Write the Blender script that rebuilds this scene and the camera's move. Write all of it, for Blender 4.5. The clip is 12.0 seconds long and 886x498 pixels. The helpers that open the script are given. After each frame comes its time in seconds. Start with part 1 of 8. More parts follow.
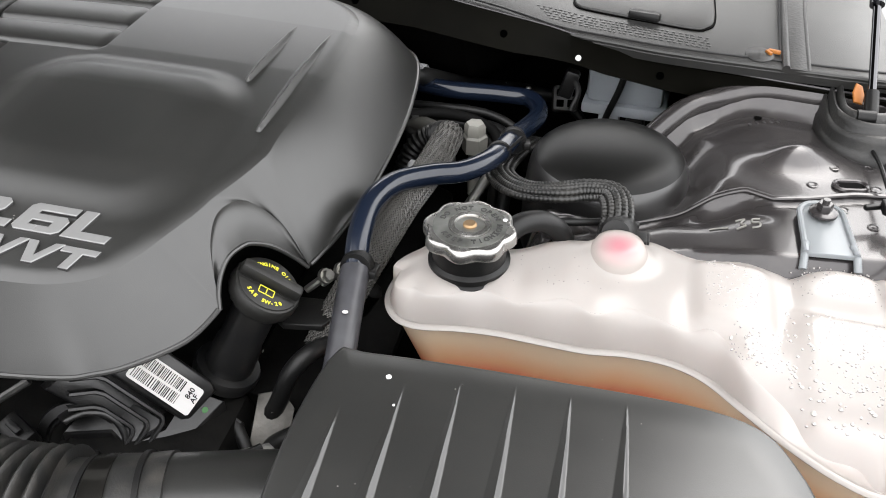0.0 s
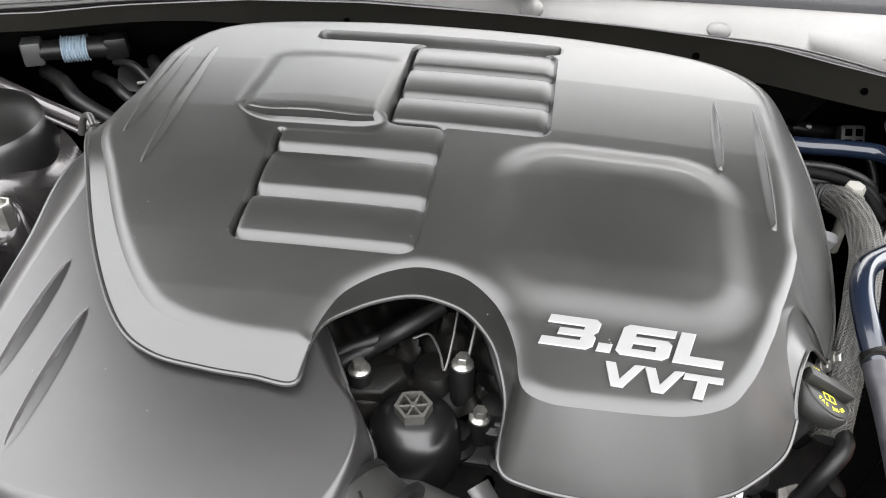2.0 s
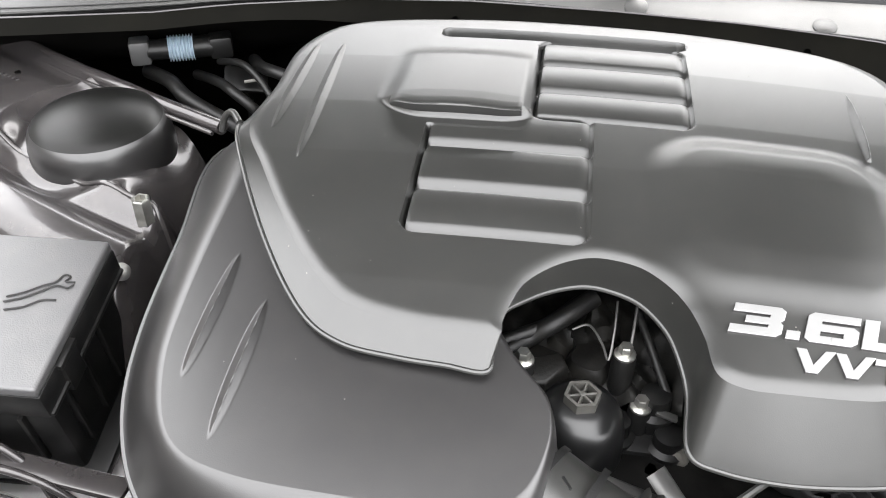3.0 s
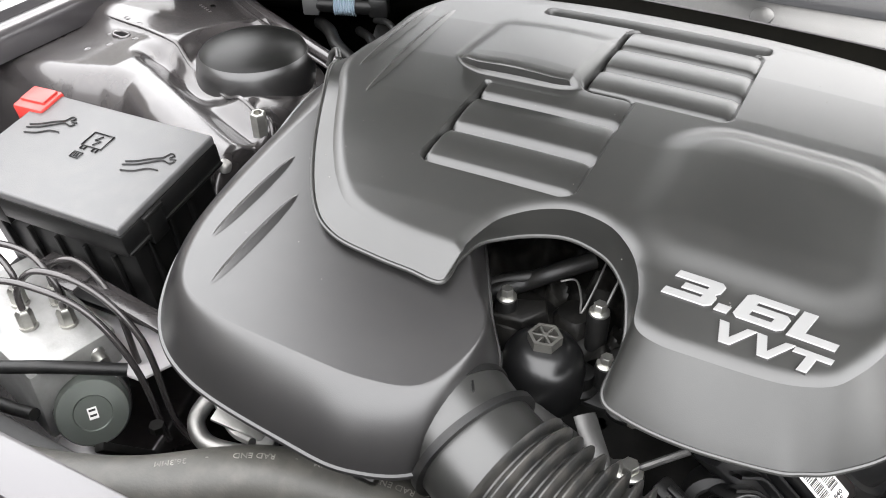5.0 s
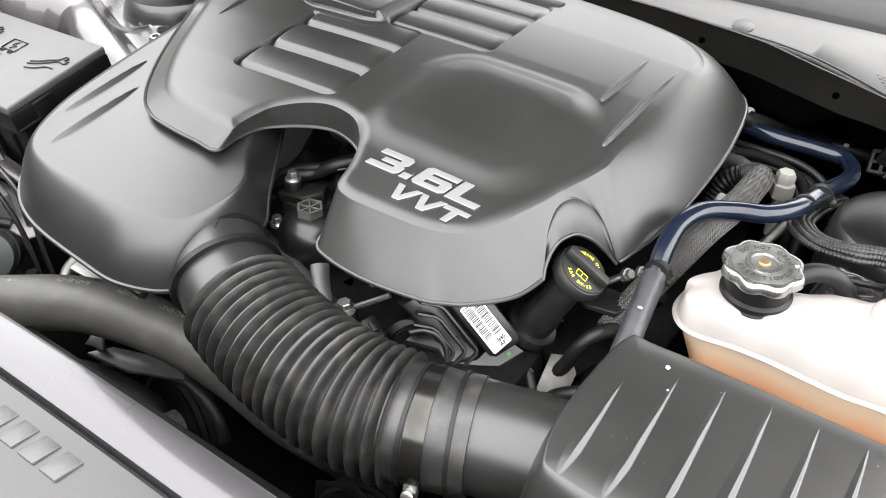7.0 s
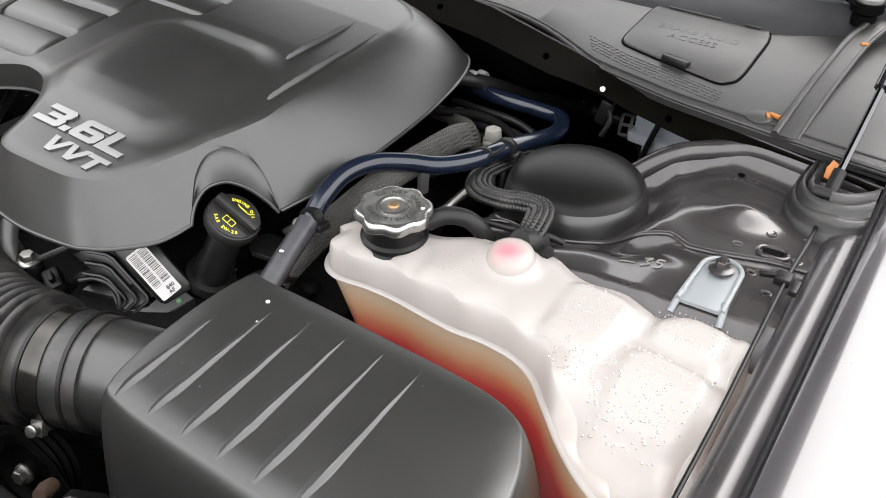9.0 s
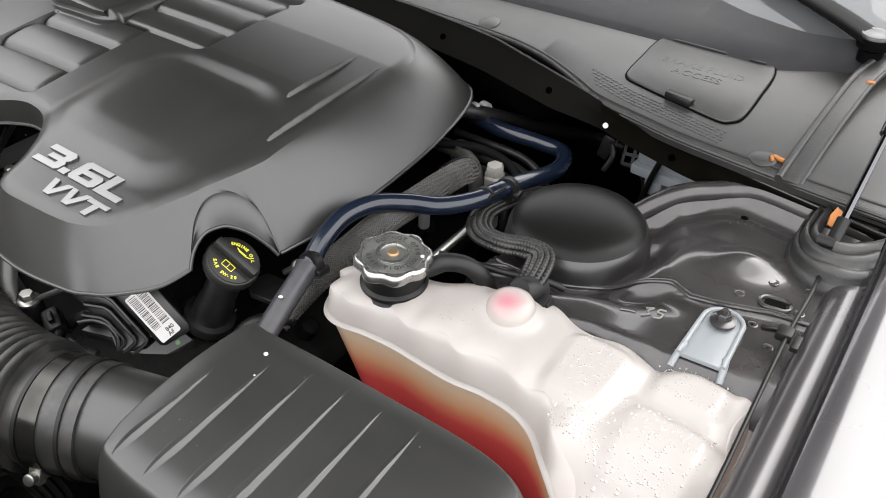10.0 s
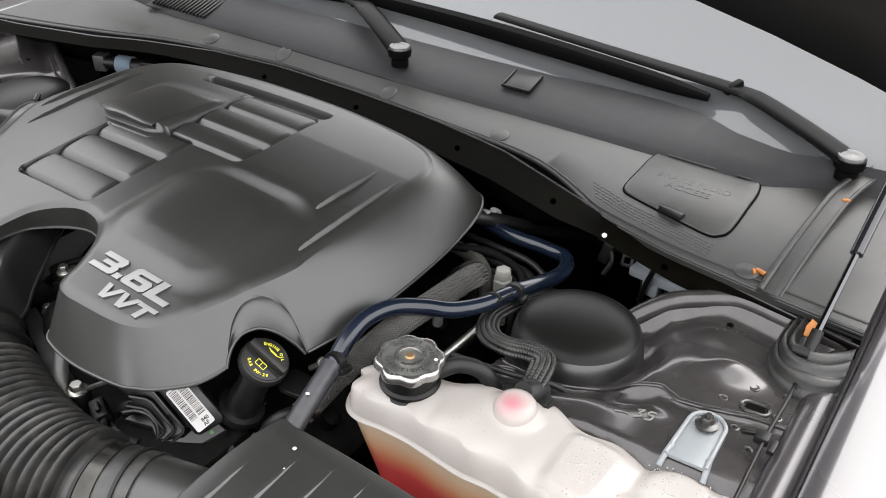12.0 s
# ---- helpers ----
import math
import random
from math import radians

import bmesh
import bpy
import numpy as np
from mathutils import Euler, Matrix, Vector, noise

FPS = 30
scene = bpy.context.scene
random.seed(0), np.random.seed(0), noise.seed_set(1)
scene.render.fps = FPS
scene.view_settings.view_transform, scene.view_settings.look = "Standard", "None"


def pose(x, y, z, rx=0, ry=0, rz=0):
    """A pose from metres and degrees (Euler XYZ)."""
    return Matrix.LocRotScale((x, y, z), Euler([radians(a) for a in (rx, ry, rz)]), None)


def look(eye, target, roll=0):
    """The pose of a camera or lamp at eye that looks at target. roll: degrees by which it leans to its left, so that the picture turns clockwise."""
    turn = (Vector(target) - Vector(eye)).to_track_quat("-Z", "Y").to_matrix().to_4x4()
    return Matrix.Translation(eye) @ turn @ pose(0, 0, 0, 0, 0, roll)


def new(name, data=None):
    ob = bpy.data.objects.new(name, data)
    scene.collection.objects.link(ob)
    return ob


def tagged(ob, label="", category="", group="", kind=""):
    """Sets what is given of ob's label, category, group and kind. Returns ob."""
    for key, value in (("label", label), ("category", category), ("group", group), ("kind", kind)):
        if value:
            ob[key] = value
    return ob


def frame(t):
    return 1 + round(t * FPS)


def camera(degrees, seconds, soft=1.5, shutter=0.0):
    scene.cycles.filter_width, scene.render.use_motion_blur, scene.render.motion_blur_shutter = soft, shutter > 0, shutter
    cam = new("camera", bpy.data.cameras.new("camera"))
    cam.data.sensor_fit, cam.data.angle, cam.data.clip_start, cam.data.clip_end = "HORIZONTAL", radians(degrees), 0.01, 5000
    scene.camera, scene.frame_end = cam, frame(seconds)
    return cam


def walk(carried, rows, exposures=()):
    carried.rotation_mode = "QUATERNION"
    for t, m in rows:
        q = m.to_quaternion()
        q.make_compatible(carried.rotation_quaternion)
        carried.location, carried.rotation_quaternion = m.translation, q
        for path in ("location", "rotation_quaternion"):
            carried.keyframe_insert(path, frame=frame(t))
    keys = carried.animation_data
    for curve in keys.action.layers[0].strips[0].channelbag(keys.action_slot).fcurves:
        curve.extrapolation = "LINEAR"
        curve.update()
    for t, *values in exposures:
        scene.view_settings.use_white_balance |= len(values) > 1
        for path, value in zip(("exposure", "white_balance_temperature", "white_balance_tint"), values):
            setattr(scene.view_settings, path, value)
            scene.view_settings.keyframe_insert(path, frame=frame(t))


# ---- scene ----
cam = camera(55.1, 12.0, soft=1.0)
METRES, EYE, TILT, LEAN, TURN = 1.6, 1.25, -37.0, 0.0, 12.5
ROWS = [
    (0.0, 0.0, 0.0, 0.0, -0.0, 0.0, -0.0),
    (0.5, -0.0294, 0.0014, 0.0176, -0.75, -1.0, 0.36),
    (1.0, -0.1091, 0.0072, 0.0346, -2.34, -1.71, 0.78),
    (1.5, -0.1827, 0.0065, 0.0503, -2.93, -2.31, 1.33),
    (2.0, -0.2466, 0.0092, 0.0635, -3.26, -2.45, 1.75),
    (2.5, -0.2925, 0.0133, 0.0637, -3.24, -2.22, 1.99),
    (3.0, -0.322, 0.0074, 0.0615, -3.46, -2.28, 2.02),
    (3.2, -0.3256, 0.0002, 0.0588, -2.81, -2.04, 2.10),
    (4.8, -0.2356, -0.0283, 0.0400, 10.77, -2.95, -7.72),
    (5.0, -0.2063, -0.0324, 0.0294, 13.0, -2.25, -9.16),
    (5.5, -0.1467, -0.0362, 0.0196, 16.36, -2.42, -11.09),
    (6.0, -0.1011, -0.0503, 0.015, 17.51, -2.33, -13.19),
    (6.5, -0.0511, -0.0736, 0.0076, 17.86, -2.73, -13.55),
    (6.7, -0.0388, -0.0819, 0.0032, 17.60, -2.83, -13.75),
    (8.3, 0.1198, -0.0807, -0.0120, 17.53, -2.40, -13.21),
    (8.5, 0.138, -0.0699, -0.0019, 17.48, -2.56, -13.16),
    (9.0, 0.1634, -0.0472, 0.0129, 17.33, -2.53, -13.1),
    (9.5, 0.175, -0.0358, 0.0254, 17.35, -2.71, -13.16),
    (10.0, 0.1589, -0.0447, 0.0407, 17.73, -3.14, -13.41),
    (10.5, 0.1467, -0.0459, 0.0596, 18.1, -3.51, -14.27),
    (11.0, 0.1402, -0.0471, 0.0634, 18.34, -3.13, -14.12),
    (11.5, 0.1555, -0.066, 0.0616, 18.42, -2.72, -14.16),
    (12.0, 0.1689, -0.0935, 0.0633, 18.62, 1.18, -14.19),
]
walk(cam, [(t, pose(0, 0, EYE, TILT, LEAN, TURN) @ pose(METRES * x, METRES * y, METRES * z, 90 + pitch, roll, yaw)) for t, x, y, z, yaw, pitch, roll in ROWS],
     [(0.0, 2.12), (1.0, 2.35), (2.5, 3.2), (5.0, 3.0), (6.5, 3.03), (8.5, 2.26), (9.5, 2.1), (12.0, 2.06)])

# ---- light: overcast daylight under a raised bonnet ----
SUN_EL, SUN_AZ = radians(56), radians(15)
world = bpy.data.worlds.new("overcast_sky")
scene.world = world
world.use_nodes = True
wt = world.node_tree
wt.nodes.clear()
w_out = wt.nodes.new("ShaderNodeOutputWorld")
w_bg = wt.nodes.new("ShaderNodeBackground")
w_hsv = wt.nodes.new("ShaderNodeHueSaturation")
w_sky = wt.nodes.new("ShaderNodeTexSky")
w_sky.sky_type = "NISHITA"
w_sky.sun_disc = False
w_sky.sun_elevation, w_sky.sun_rotation = SUN_EL, SUN_AZ
w_sky.air_density, w_sky.dust_density, w_sky.ozone_density = 1.0, 4.0, 1.0
w_hsv.inputs["Saturation"].default_value = 0.22
w_bg.inputs["Strength"].default_value = 0.15
w_mix = wt.nodes.new("ShaderNodeMix")  # even cloud over the clear sky
w_mix.data_type = "RGBA"
w_mix.inputs[0].default_value = 0.72
w_mix.inputs[7].default_value = (8.2, 8.15, 8.2, 1)
wt.links.new(w_sky.outputs["Color"], w_hsv.inputs["Color"])
wt.links.new(w_hsv.outputs["Color"], w_mix.inputs[6])
wt.links.new(w_mix.outputs[2], w_bg.inputs["Color"])
wt.links.new(w_bg.outputs["Background"], w_out.inputs["Surface"])
sun_data = bpy.data.lights.new("sun", "SUN")
sun_data.energy, sun_data.angle, sun_data.color = 0.5, radians(50), (1.0, 0.97, 0.93)
sun = new("sun", sun_data)
sun_dir = Vector((math.sin(SUN_AZ) * math.cos(SUN_EL), math.cos(SUN_AZ) * math.cos(SUN_EL), math.sin(SUN_EL)))
sun.matrix_world = look(sun_dir * 20, (0, 0, 0))


# ---- materials ----
def material(name, color, rough, metal=0.0, grain=0.0, grain_scale=900.0, stain=0.15, stain_scale=9.0, rough_var=0.1,
             coat=0.0, spec=0.5, tint=None, dust=0.0, jitter=0.0):
    """A surface with fine grain, broad wear and a settled film of dust."""
    m = bpy.data.materials.new(name)
    m.use_nodes = True
    nt = m.node_tree
    n, l = nt.nodes, nt.links
    b = n["Principled BSDF"]
    tc = n.new("ShaderNodeTexCoord")
    broad = n.new("ShaderNodeTexNoise")
    broad.inputs["Scale"].default_value, broad.inputs["Detail"].default_value = stain_scale, 5.0
    fine = n.new("ShaderNodeTexNoise")
    fine.inputs["Scale"].default_value, fine.inputs["Detail"].default_value = grain_scale, 2.0
    for t in (broad, fine):
        l.new(tc.outputs["Object"], t.inputs["Vector"])
    ramp = n.new("ShaderNodeValToRGB")
    ramp.color_ramp.elements[0].position, ramp.color_ramp.elements[1].position = 0.3, 0.72
    dark = [c * (1 - stain) for c in color]
    light = [min(1.0, c * (1 + stain)) for c in (tint or color)]
    ramp.color_ramp.elements[0].color, ramp.color_ramp.elements[1].color = (*dark, 1), (*light, 1)
    l.new(broad.outputs["Fac"], ramp.inputs["Fac"])
    shade = ramp.outputs["Color"]
    if jitter:
        info = n.new("ShaderNodeObjectInfo")
        hsv = n.new("ShaderNodeHueSaturation")
        mr = n.new("ShaderNodeMapRange")
        mr.inputs["To Min"].default_value, mr.inputs["To Max"].default_value = 1 - jitter, 1 + jitter
        l.new(info.outputs["Random"], mr.inputs["Value"])
        l.new(mr.outputs["Result"], hsv.inputs["Value"])
        l.new(shade, hsv.inputs["Color"])
        shade = hsv.outputs["Color"]
    if dust:
        specks = n.new("ShaderNodeTexNoise")
        specks.inputs["Scale"].default_value, specks.inputs["Detail"].default_value = 60.0, 8.0
        l.new(tc.outputs["Object"], specks.inputs["Vector"])
        dr = n.new("ShaderNodeValToRGB")
        dr.color_ramp.elements[0].position, dr.color_ramp.elements[1].position = 0.45, 0.75
        dr.color_ramp.elements[0].color, dr.color_ramp.elements[1].color = (0, 0, 0, 1), (dust, dust, dust, 1)
        l.new(specks.outputs["Fac"], dr.inputs["Fac"])
        mix = n.new("ShaderNodeMix")
        mix.data_type = "RGBA"
        l.new(dr.outputs["Color"], mix.inputs[0])
        l.new(shade, mix.inputs[6])
        mix.inputs[7].default_value = (0.30, 0.27, 0.23, 1)
        shade = mix.outputs[2]
    l.new(shade, b.inputs["Base Color"])
    rr = n.new("ShaderNodeMapRange")
    rr.inputs["To Min"].default_value, rr.inputs["To Max"].default_value = max(0.02, rough - rough_var), min(1.0, rough + rough_var)
    l.new(broad.outputs["Fac"], rr.inputs["Value"])
    l.new(rr.outputs["Result"], b.inputs["Roughness"])
    b.inputs["Metallic"].default_value = metal
    b.inputs["Specular IOR Level"].default_value = spec
    b.inputs["Coat Weight"].default_value = coat
    b.inputs["Coat Roughness"].default_value = 0.08
    if grain:
        bump = n.new("ShaderNodeBump")
        bump.inputs["Strength"].default_value, bump.inputs["Distance"].default_value = grain, 0.0006
        l.new(fine.outputs["Fac"], bump.inputs["Height"])
        l.new(bump.outputs["Normal"], b.inputs["Normal"])
    return m


COVER = material("moulded_black_plastic", (0.0145, 0.0145, 0.0136), 0.35, grain=0.08, grain_scale=1400, stain=0.2, rough_var=0.05, dust=0.008, spec=0.75)
RESON = material("satin_black_plastic", (0.011, 0.0105, 0.0105), 0.34, grain=0.08, grain_scale=1400, rough_var=0.05, dust=0.008, spec=0.75)
PLASTIC = material("black_plastic", (0.0044, 0.0044, 0.0044), 0.38, grain=0.2, grain_scale=1100, dust=0.012, spec=0.24)
RUBBER = material("black_rubber", (0.0055, 0.0055, 0.0055), 0.45, grain=0.2, grain_scale=700, dust=0.02, spec=0.3)
# Lighter, dustier twin of the black rubber; front light is put into its colour.
BELLOWS = material("lit_dusty_bellows", (0.014, 0.014, 0.0135), 0.40, grain=0.2, grain_scale=700, dust=0.10, spec=0.6)
GREYRUBBER = material("weathered_grey_rubber", (0.045, 0.0435, 0.0385), 0.5, grain=0.25, grain_scale=500, stain=0.15, stain_scale=12, dust=0.10)
BLACKSTEEL = material("black_painted_sheet_steel", (0.035, 0.0320, 0.0322), 0.25, metal=0.35, coat=0.35, stain=0.2, stain_scale=10, dust=0.04, rough_var=0.06)
# Darkened past bare metal, so the colour carries part of the bay's shade.
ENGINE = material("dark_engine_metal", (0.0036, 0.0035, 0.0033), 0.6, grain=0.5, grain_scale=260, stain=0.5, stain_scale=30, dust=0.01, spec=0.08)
ALLOY = material("cast_aluminium", (0.26, 0.255, 0.245), 0.45, metal=0.8, grain=0.5, grain_scale=420, stain=0.3, stain_scale=30, dust=0.1)
ZINC = material("zinc_plated_steel", (0.36, 0.355, 0.33), 0.32, metal=0.9, stain=0.25, stain_scale=60)
CHROME = material("polished_cap_metal", (0.34, 0.335, 0.32), 0.26, metal=0.9, stain=0.25, stain_scale=50, rough_var=0.1)
SILVER = material("silver_body_paint", (0.056, 0.053, 0.056), 0.3, metal=0.35, coat=0.6, grain=0.05, grain_scale=2500, stain=0.05, stain_scale=7)
WHITEPLASTIC = material("white_reservoir_plastic", (0.42, 0.45, 0.48), 0.4, stain=0.08)
LETTER = material("bright_silver_lettering", (0.24, 0.24, 0.237), 0.3, metal=0.4, stain=0.04)
YELLOW = material("yellow_print", (0.55, 0.52, 0.03), 0.5, stain=0.05)
WHITEPRINT = material("white_print", (0.62, 0.61, 0.60), 0.6, stain=0.08)
PALEPRINT = material("faded_grey_print", (0.17, 0.165, 0.15), 0.7, stain=0.3, stain_scale=80)
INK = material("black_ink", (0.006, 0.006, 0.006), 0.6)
ORANGE = material("orange_plastic", (0.29, 0.098, 0.012), 0.5, stain=0.1)
RED = material("red_plastic", (0.34, 0.025, 0.02), 0.4, stain=0.1)
SLEEVE = material("woven_black_sleeve", (0.055, 0.053, 0.049), 0.45, stain=0.3, stain_scale=40, dust=0.06)
BLUEHOSE = material("dark_blue_tubing", (0.005, 0.008, 0.016), 0.20, coat=0.25, stain=0.2, spec=0.4)
ASPHALT = material("asphalt", (0.05, 0.05, 0.052), 0.9, grain=0.8, grain_scale=120, stain=0.3, stain_scale=2)
FOAM = material("black_foam_seal", (0.011, 0.0108, 0.0103), 0.5, grain=0.5, grain_scale=400, dust=0.04)
COWLPLASTIC = material("weathered_cowl_plastic", (0.0235, 0.0233, 0.0224), 0.48, grain=0.25, grain_scale=1200, stain=0.2, dust=0.02)
COWLDARK = material("dark_cowl_plastic", (0.0125, 0.0127, 0.0140), 0.62, grain=0.25, grain_scale=1200, stain=0.2, dust=0.01, spec=0.25)
# Near black that puts shade into colour: beam web, bulkhead, holes, hatch gap.
SHADEBLACK = material("near_black_shade", (0.0014, 0.0013, 0.0012), 0.65, stain=0.3, stain_scale=20, dust=0.002, spec=0.03)
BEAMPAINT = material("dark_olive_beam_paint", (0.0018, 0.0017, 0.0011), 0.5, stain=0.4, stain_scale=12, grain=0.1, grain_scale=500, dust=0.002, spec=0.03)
CAPSATIN = material("dusty_cap_plastic", (0.0075, 0.0074, 0.0068), 0.45, grain=0.15, grain_scale=900, dust=0.02, spec=0.35)
LOOM = material("black_ribbed_conduit", (0.010, 0.010, 0.0095), 0.36, stain=0.2, stain_scale=60, dust=0.04, spec=0.45)
STAMP = material("dark_stamped_marks", (0.035, 0.035, 0.033), 0.5, stain=0.3, stain_scale=80)
# For holes and sockets drawn as solid pieces; their inner darkness is painted.
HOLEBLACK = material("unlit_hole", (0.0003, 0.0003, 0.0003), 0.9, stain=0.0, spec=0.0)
CAPBLACK = material("matt_black_cap_plastic", (0.0045, 0.0045, 0.0042), 0.36, grain=0.03, grain_scale=900, stain=0.15, rough_var=0.05, dust=0.003, spec=0.17)
LINER = material("black_bonnet_liner", (0.012, 0.011, 0.010), 0.85, spec=0.2)
WIPERBLACK = material("weathered_wiper_black", (0.0024, 0.0024, 0.0024), 0.35, grain=0.15, grain_scale=900, spec=0.03)
DASH = material("dark_dashboard", (0.02, 0.02, 0.02), 0.6)


def glass_material():
    m = bpy.data.materials.new("windscreen_glass")
    m.use_nodes = True
    n, l = m.node_tree.nodes, m.node_tree.links
    n.remove(n["Principled BSDF"])
    clear = n.new("ShaderNodeBsdfTransparent")
    clear.inputs["Color"].default_value = (0.105, 0.115, 0.11, 1)
    dusty = n.new("ShaderNodeBsdfDiffuse")  # road dust film, made paler to stand in for reflected sky
    dusty.inputs["Color"].default_value = (0.225, 0.235, 0.245, 1)
    film_mix = n.new("ShaderNodeMixShader")
    film_mix.inputs["Fac"].default_value = 0.32
    l.new(clear.outputs["BSDF"], film_mix.inputs[1])
    l.new(dusty.outputs["BSDF"], film_mix.inputs[2])
    gloss = n.new("ShaderNodeBsdfGlossy")
    gloss.inputs["Roughness"].default_value = 0.0
    fres = n.new("ShaderNodeFresnel")
    fres.inputs["IOR"].default_value = 1.6  # the several faces of laminated glass together
    mix = n.new("ShaderNodeMixShader")
    l.new(fres.outputs["Fac"], mix.inputs["Fac"])
    l.new(film_mix.outputs["Shader"], mix.inputs[1])
    l.new(gloss.outputs["BSDF"], mix.inputs[2])
    l.new(mix.outputs["Shader"], n["Material Output"].inputs["Surface"])
    return m


GLASS = glass_material()


def translucent(name, color, through_color, amount, rough):
    """Milky polyethylene: scatters light through its wall and shows what is behind it softly."""
    m = bpy.data.materials.new(name)
    m.use_nodes = True
    nt = m.node_tree
    n, l = nt.nodes, nt.links
    b = n["Principled BSDF"]
    tc = n.new("ShaderNodeTexCoord")
    noise_t = n.new("ShaderNodeTexNoise")
    noise_t.inputs["Scale"].default_value, noise_t.inputs["Detail"].default_value = 14.0, 4.0
    l.new(tc.outputs["Object"], noise_t.inputs["Vector"])
    ramp = n.new("ShaderNodeValToRGB")
    ramp.color_ramp.elements[0].color = (*[c * 0.9 for c in color], 1)
    ramp.color_ramp.elements[1].color = (*color, 1)
    l.new(noise_t.outputs["Fac"], ramp.inputs["Fac"])
    l.new(ramp.outputs["Color"], b.inputs["Base Color"])
    b.inputs["Roughness"].default_value = rough
    trans = n.new("ShaderNodeBsdfTranslucent")
    trans.inputs["Color"].default_value = (*through_color, 1)
    mix = n.new("ShaderNodeMixShader")
    mix.inputs["Fac"].default_value = amount
    l.new(b.outputs["BSDF"], mix.inputs[1])
    l.new(trans.outputs["BSDF"], mix.inputs[2])
    l.new(mix.outputs["Shader"], n["Material Output"].inputs["Surface"])
    return m


MILKY = translucent("milky_polyethylene", (0.47, 0.445, 0.425), (0.66, 0.60, 0.54), 0.4, 0.25)
COOLANT = material("orange_coolant", (0.80, 0.045, 0.02), 0.1, stain=0.1, tint=(0.85, 0.08, 0.03))
FASCIA = material("satin_grey_panel", (0.036, 0.0345, 0.0345), 0.38, metal=0.3, coat=0.3, stain=0.05)
MILKYLOW = translucent("thin_milky_polyethylene", (0.42, 0.34, 0.22), (0.75, 0.5, 0.3), 0.35, 0.27)


def show_level(m, z_low, z_high, stops):
    """Thin plastic that takes the colour of the coolant standing behind it, by its height."""
    nt = m.node_tree
    n, l = nt.nodes, nt.links
    tc = n.new("ShaderNodeTexCoord")
    sep = n.new("ShaderNodeSeparateXYZ")
    wob = n.new("ShaderNodeTexNoise")
    wob.inputs["Scale"].default_value, wob.inputs["Detail"].default_value = 26.0, 3.0
    add = n.new("ShaderNodeMath")
    add.operation, add.inputs[1].default_value = "MULTIPLY_ADD", 0.012
    mr = n.new("ShaderNodeMapRange")
    mr.inputs["From Min"].default_value, mr.inputs["From Max"].default_value = z_low, z_high
    ramp = n.new("ShaderNodeValToRGB")
    while len(ramp.color_ramp.elements) < len(stops):
        ramp.color_ramp.elements.new(0.5)
    for e, (p, c) in zip(ramp.color_ramp.elements, stops):
        e.position, e.color = p, (*c, 1)
    l.new(tc.outputs["Object"], sep.inputs["Vector"])
    l.new(tc.outputs["Object"], wob.inputs["Vector"])
    l.new(wob.outputs["Fac"], add.inputs[0])
    l.new(sep.outputs["Z"], add.inputs[2])
    l.new(add.outputs["Value"], mr.inputs["Value"])
    l.new(mr.outputs["Result"], ramp.inputs["Fac"])
    l.new(ramp.outputs["Color"], n["Principled BSDF"].inputs["Base Color"])
    for nd in n:
        if nd.type == "BSDF_TRANSLUCENT":
            l.new(ramp.outputs["Color"], nd.inputs["Color"])


show_level(MILKYLOW, 0.772, 0.872, [(0.0, (0.80, 0.09, 0.10)), (0.42, (0.85, 0.13, 0.12)), (0.54, (0.83, 0.29, 0.17)), (0.66, (0.80, 0.48, 0.27)), (0.80, (0.75, 0.58, 0.40)), (0.97, (0.69, 0.60, 0.48))])
DROP = material("water_film", (0.31, 0.295, 0.28), 0.10, stain=0.1)


def pink_port(centre, size):
    """Milky plastic with a pink coolant stain that fades from its centre."""
    m = translucent("stained_port", (0.46, 0.44, 0.41), (0.62, 0.50, 0.46), 0.4, 0.25)
    nt = m.node_tree
    n, l = nt.nodes, nt.links
    tc = n.new("ShaderNodeTexCoord")
    d = n.new("ShaderNodeVectorMath")
    d.operation = "DISTANCE"
    d.inputs[1].default_value = centre
    l.new(tc.outputs["Object"], d.inputs[0])
    ramp = n.new("ShaderNodeValToRGB")
    ramp.color_ramp.elements[0].position, ramp.color_ramp.elements[1].position = 0.15, 1.0
    ramp.color_ramp.elements[0].color, ramp.color_ramp.elements[1].color = (0.50, 0.20, 0.24, 1), (0.46, 0.435, 0.41, 1)
    scale = n.new("ShaderNodeMath")
    scale.operation = "DIVIDE"
    scale.inputs[1].default_value = size
    l.new(d.outputs["Value"], scale.inputs[0])
    l.new(scale.outputs["Value"], ramp.inputs["Fac"])
    l.new(ramp.outputs["Color"], n["Principled BSDF"].inputs["Base Color"])
    return m


# Darkened copy of the hose rubber; rear-corner shade is put into its colour.
SHADEDHOSE = material("shaded_hose_rubber", (0.0028, 0.0028, 0.0027), 0.7, grain=0.4, grain_scale=800, dust=0.004, spec=0.12)
POLISHED = material("polished_strut_rod", (0.10, 0.10, 0.105), 0.07, metal=1.0, stain=0.05, rough_var=0.02)
HOSEPRINT = material("pale_hose_print", (0.16, 0.155, 0.14), 0.7, stain=0.4, stain_scale=120)
FUSELID = material("grey_fuse_lid_plastic", (0.034, 0.0335, 0.0345), 0.5, grain=0.3, grain_scale=900, stain=0.15, dust=0.03, spec=0.9)
WINGFLANGE = material("dark_grey_flange_paint", (0.045, 0.042, 0.044), 0.30, metal=0.4, coat=0.2, stain=0.15, dust=0.02)
STRUTBLACK = material("glossy_black_strut", (0.008, 0.008, 0.010), 0.14, coat=0.5, stain=0.1)
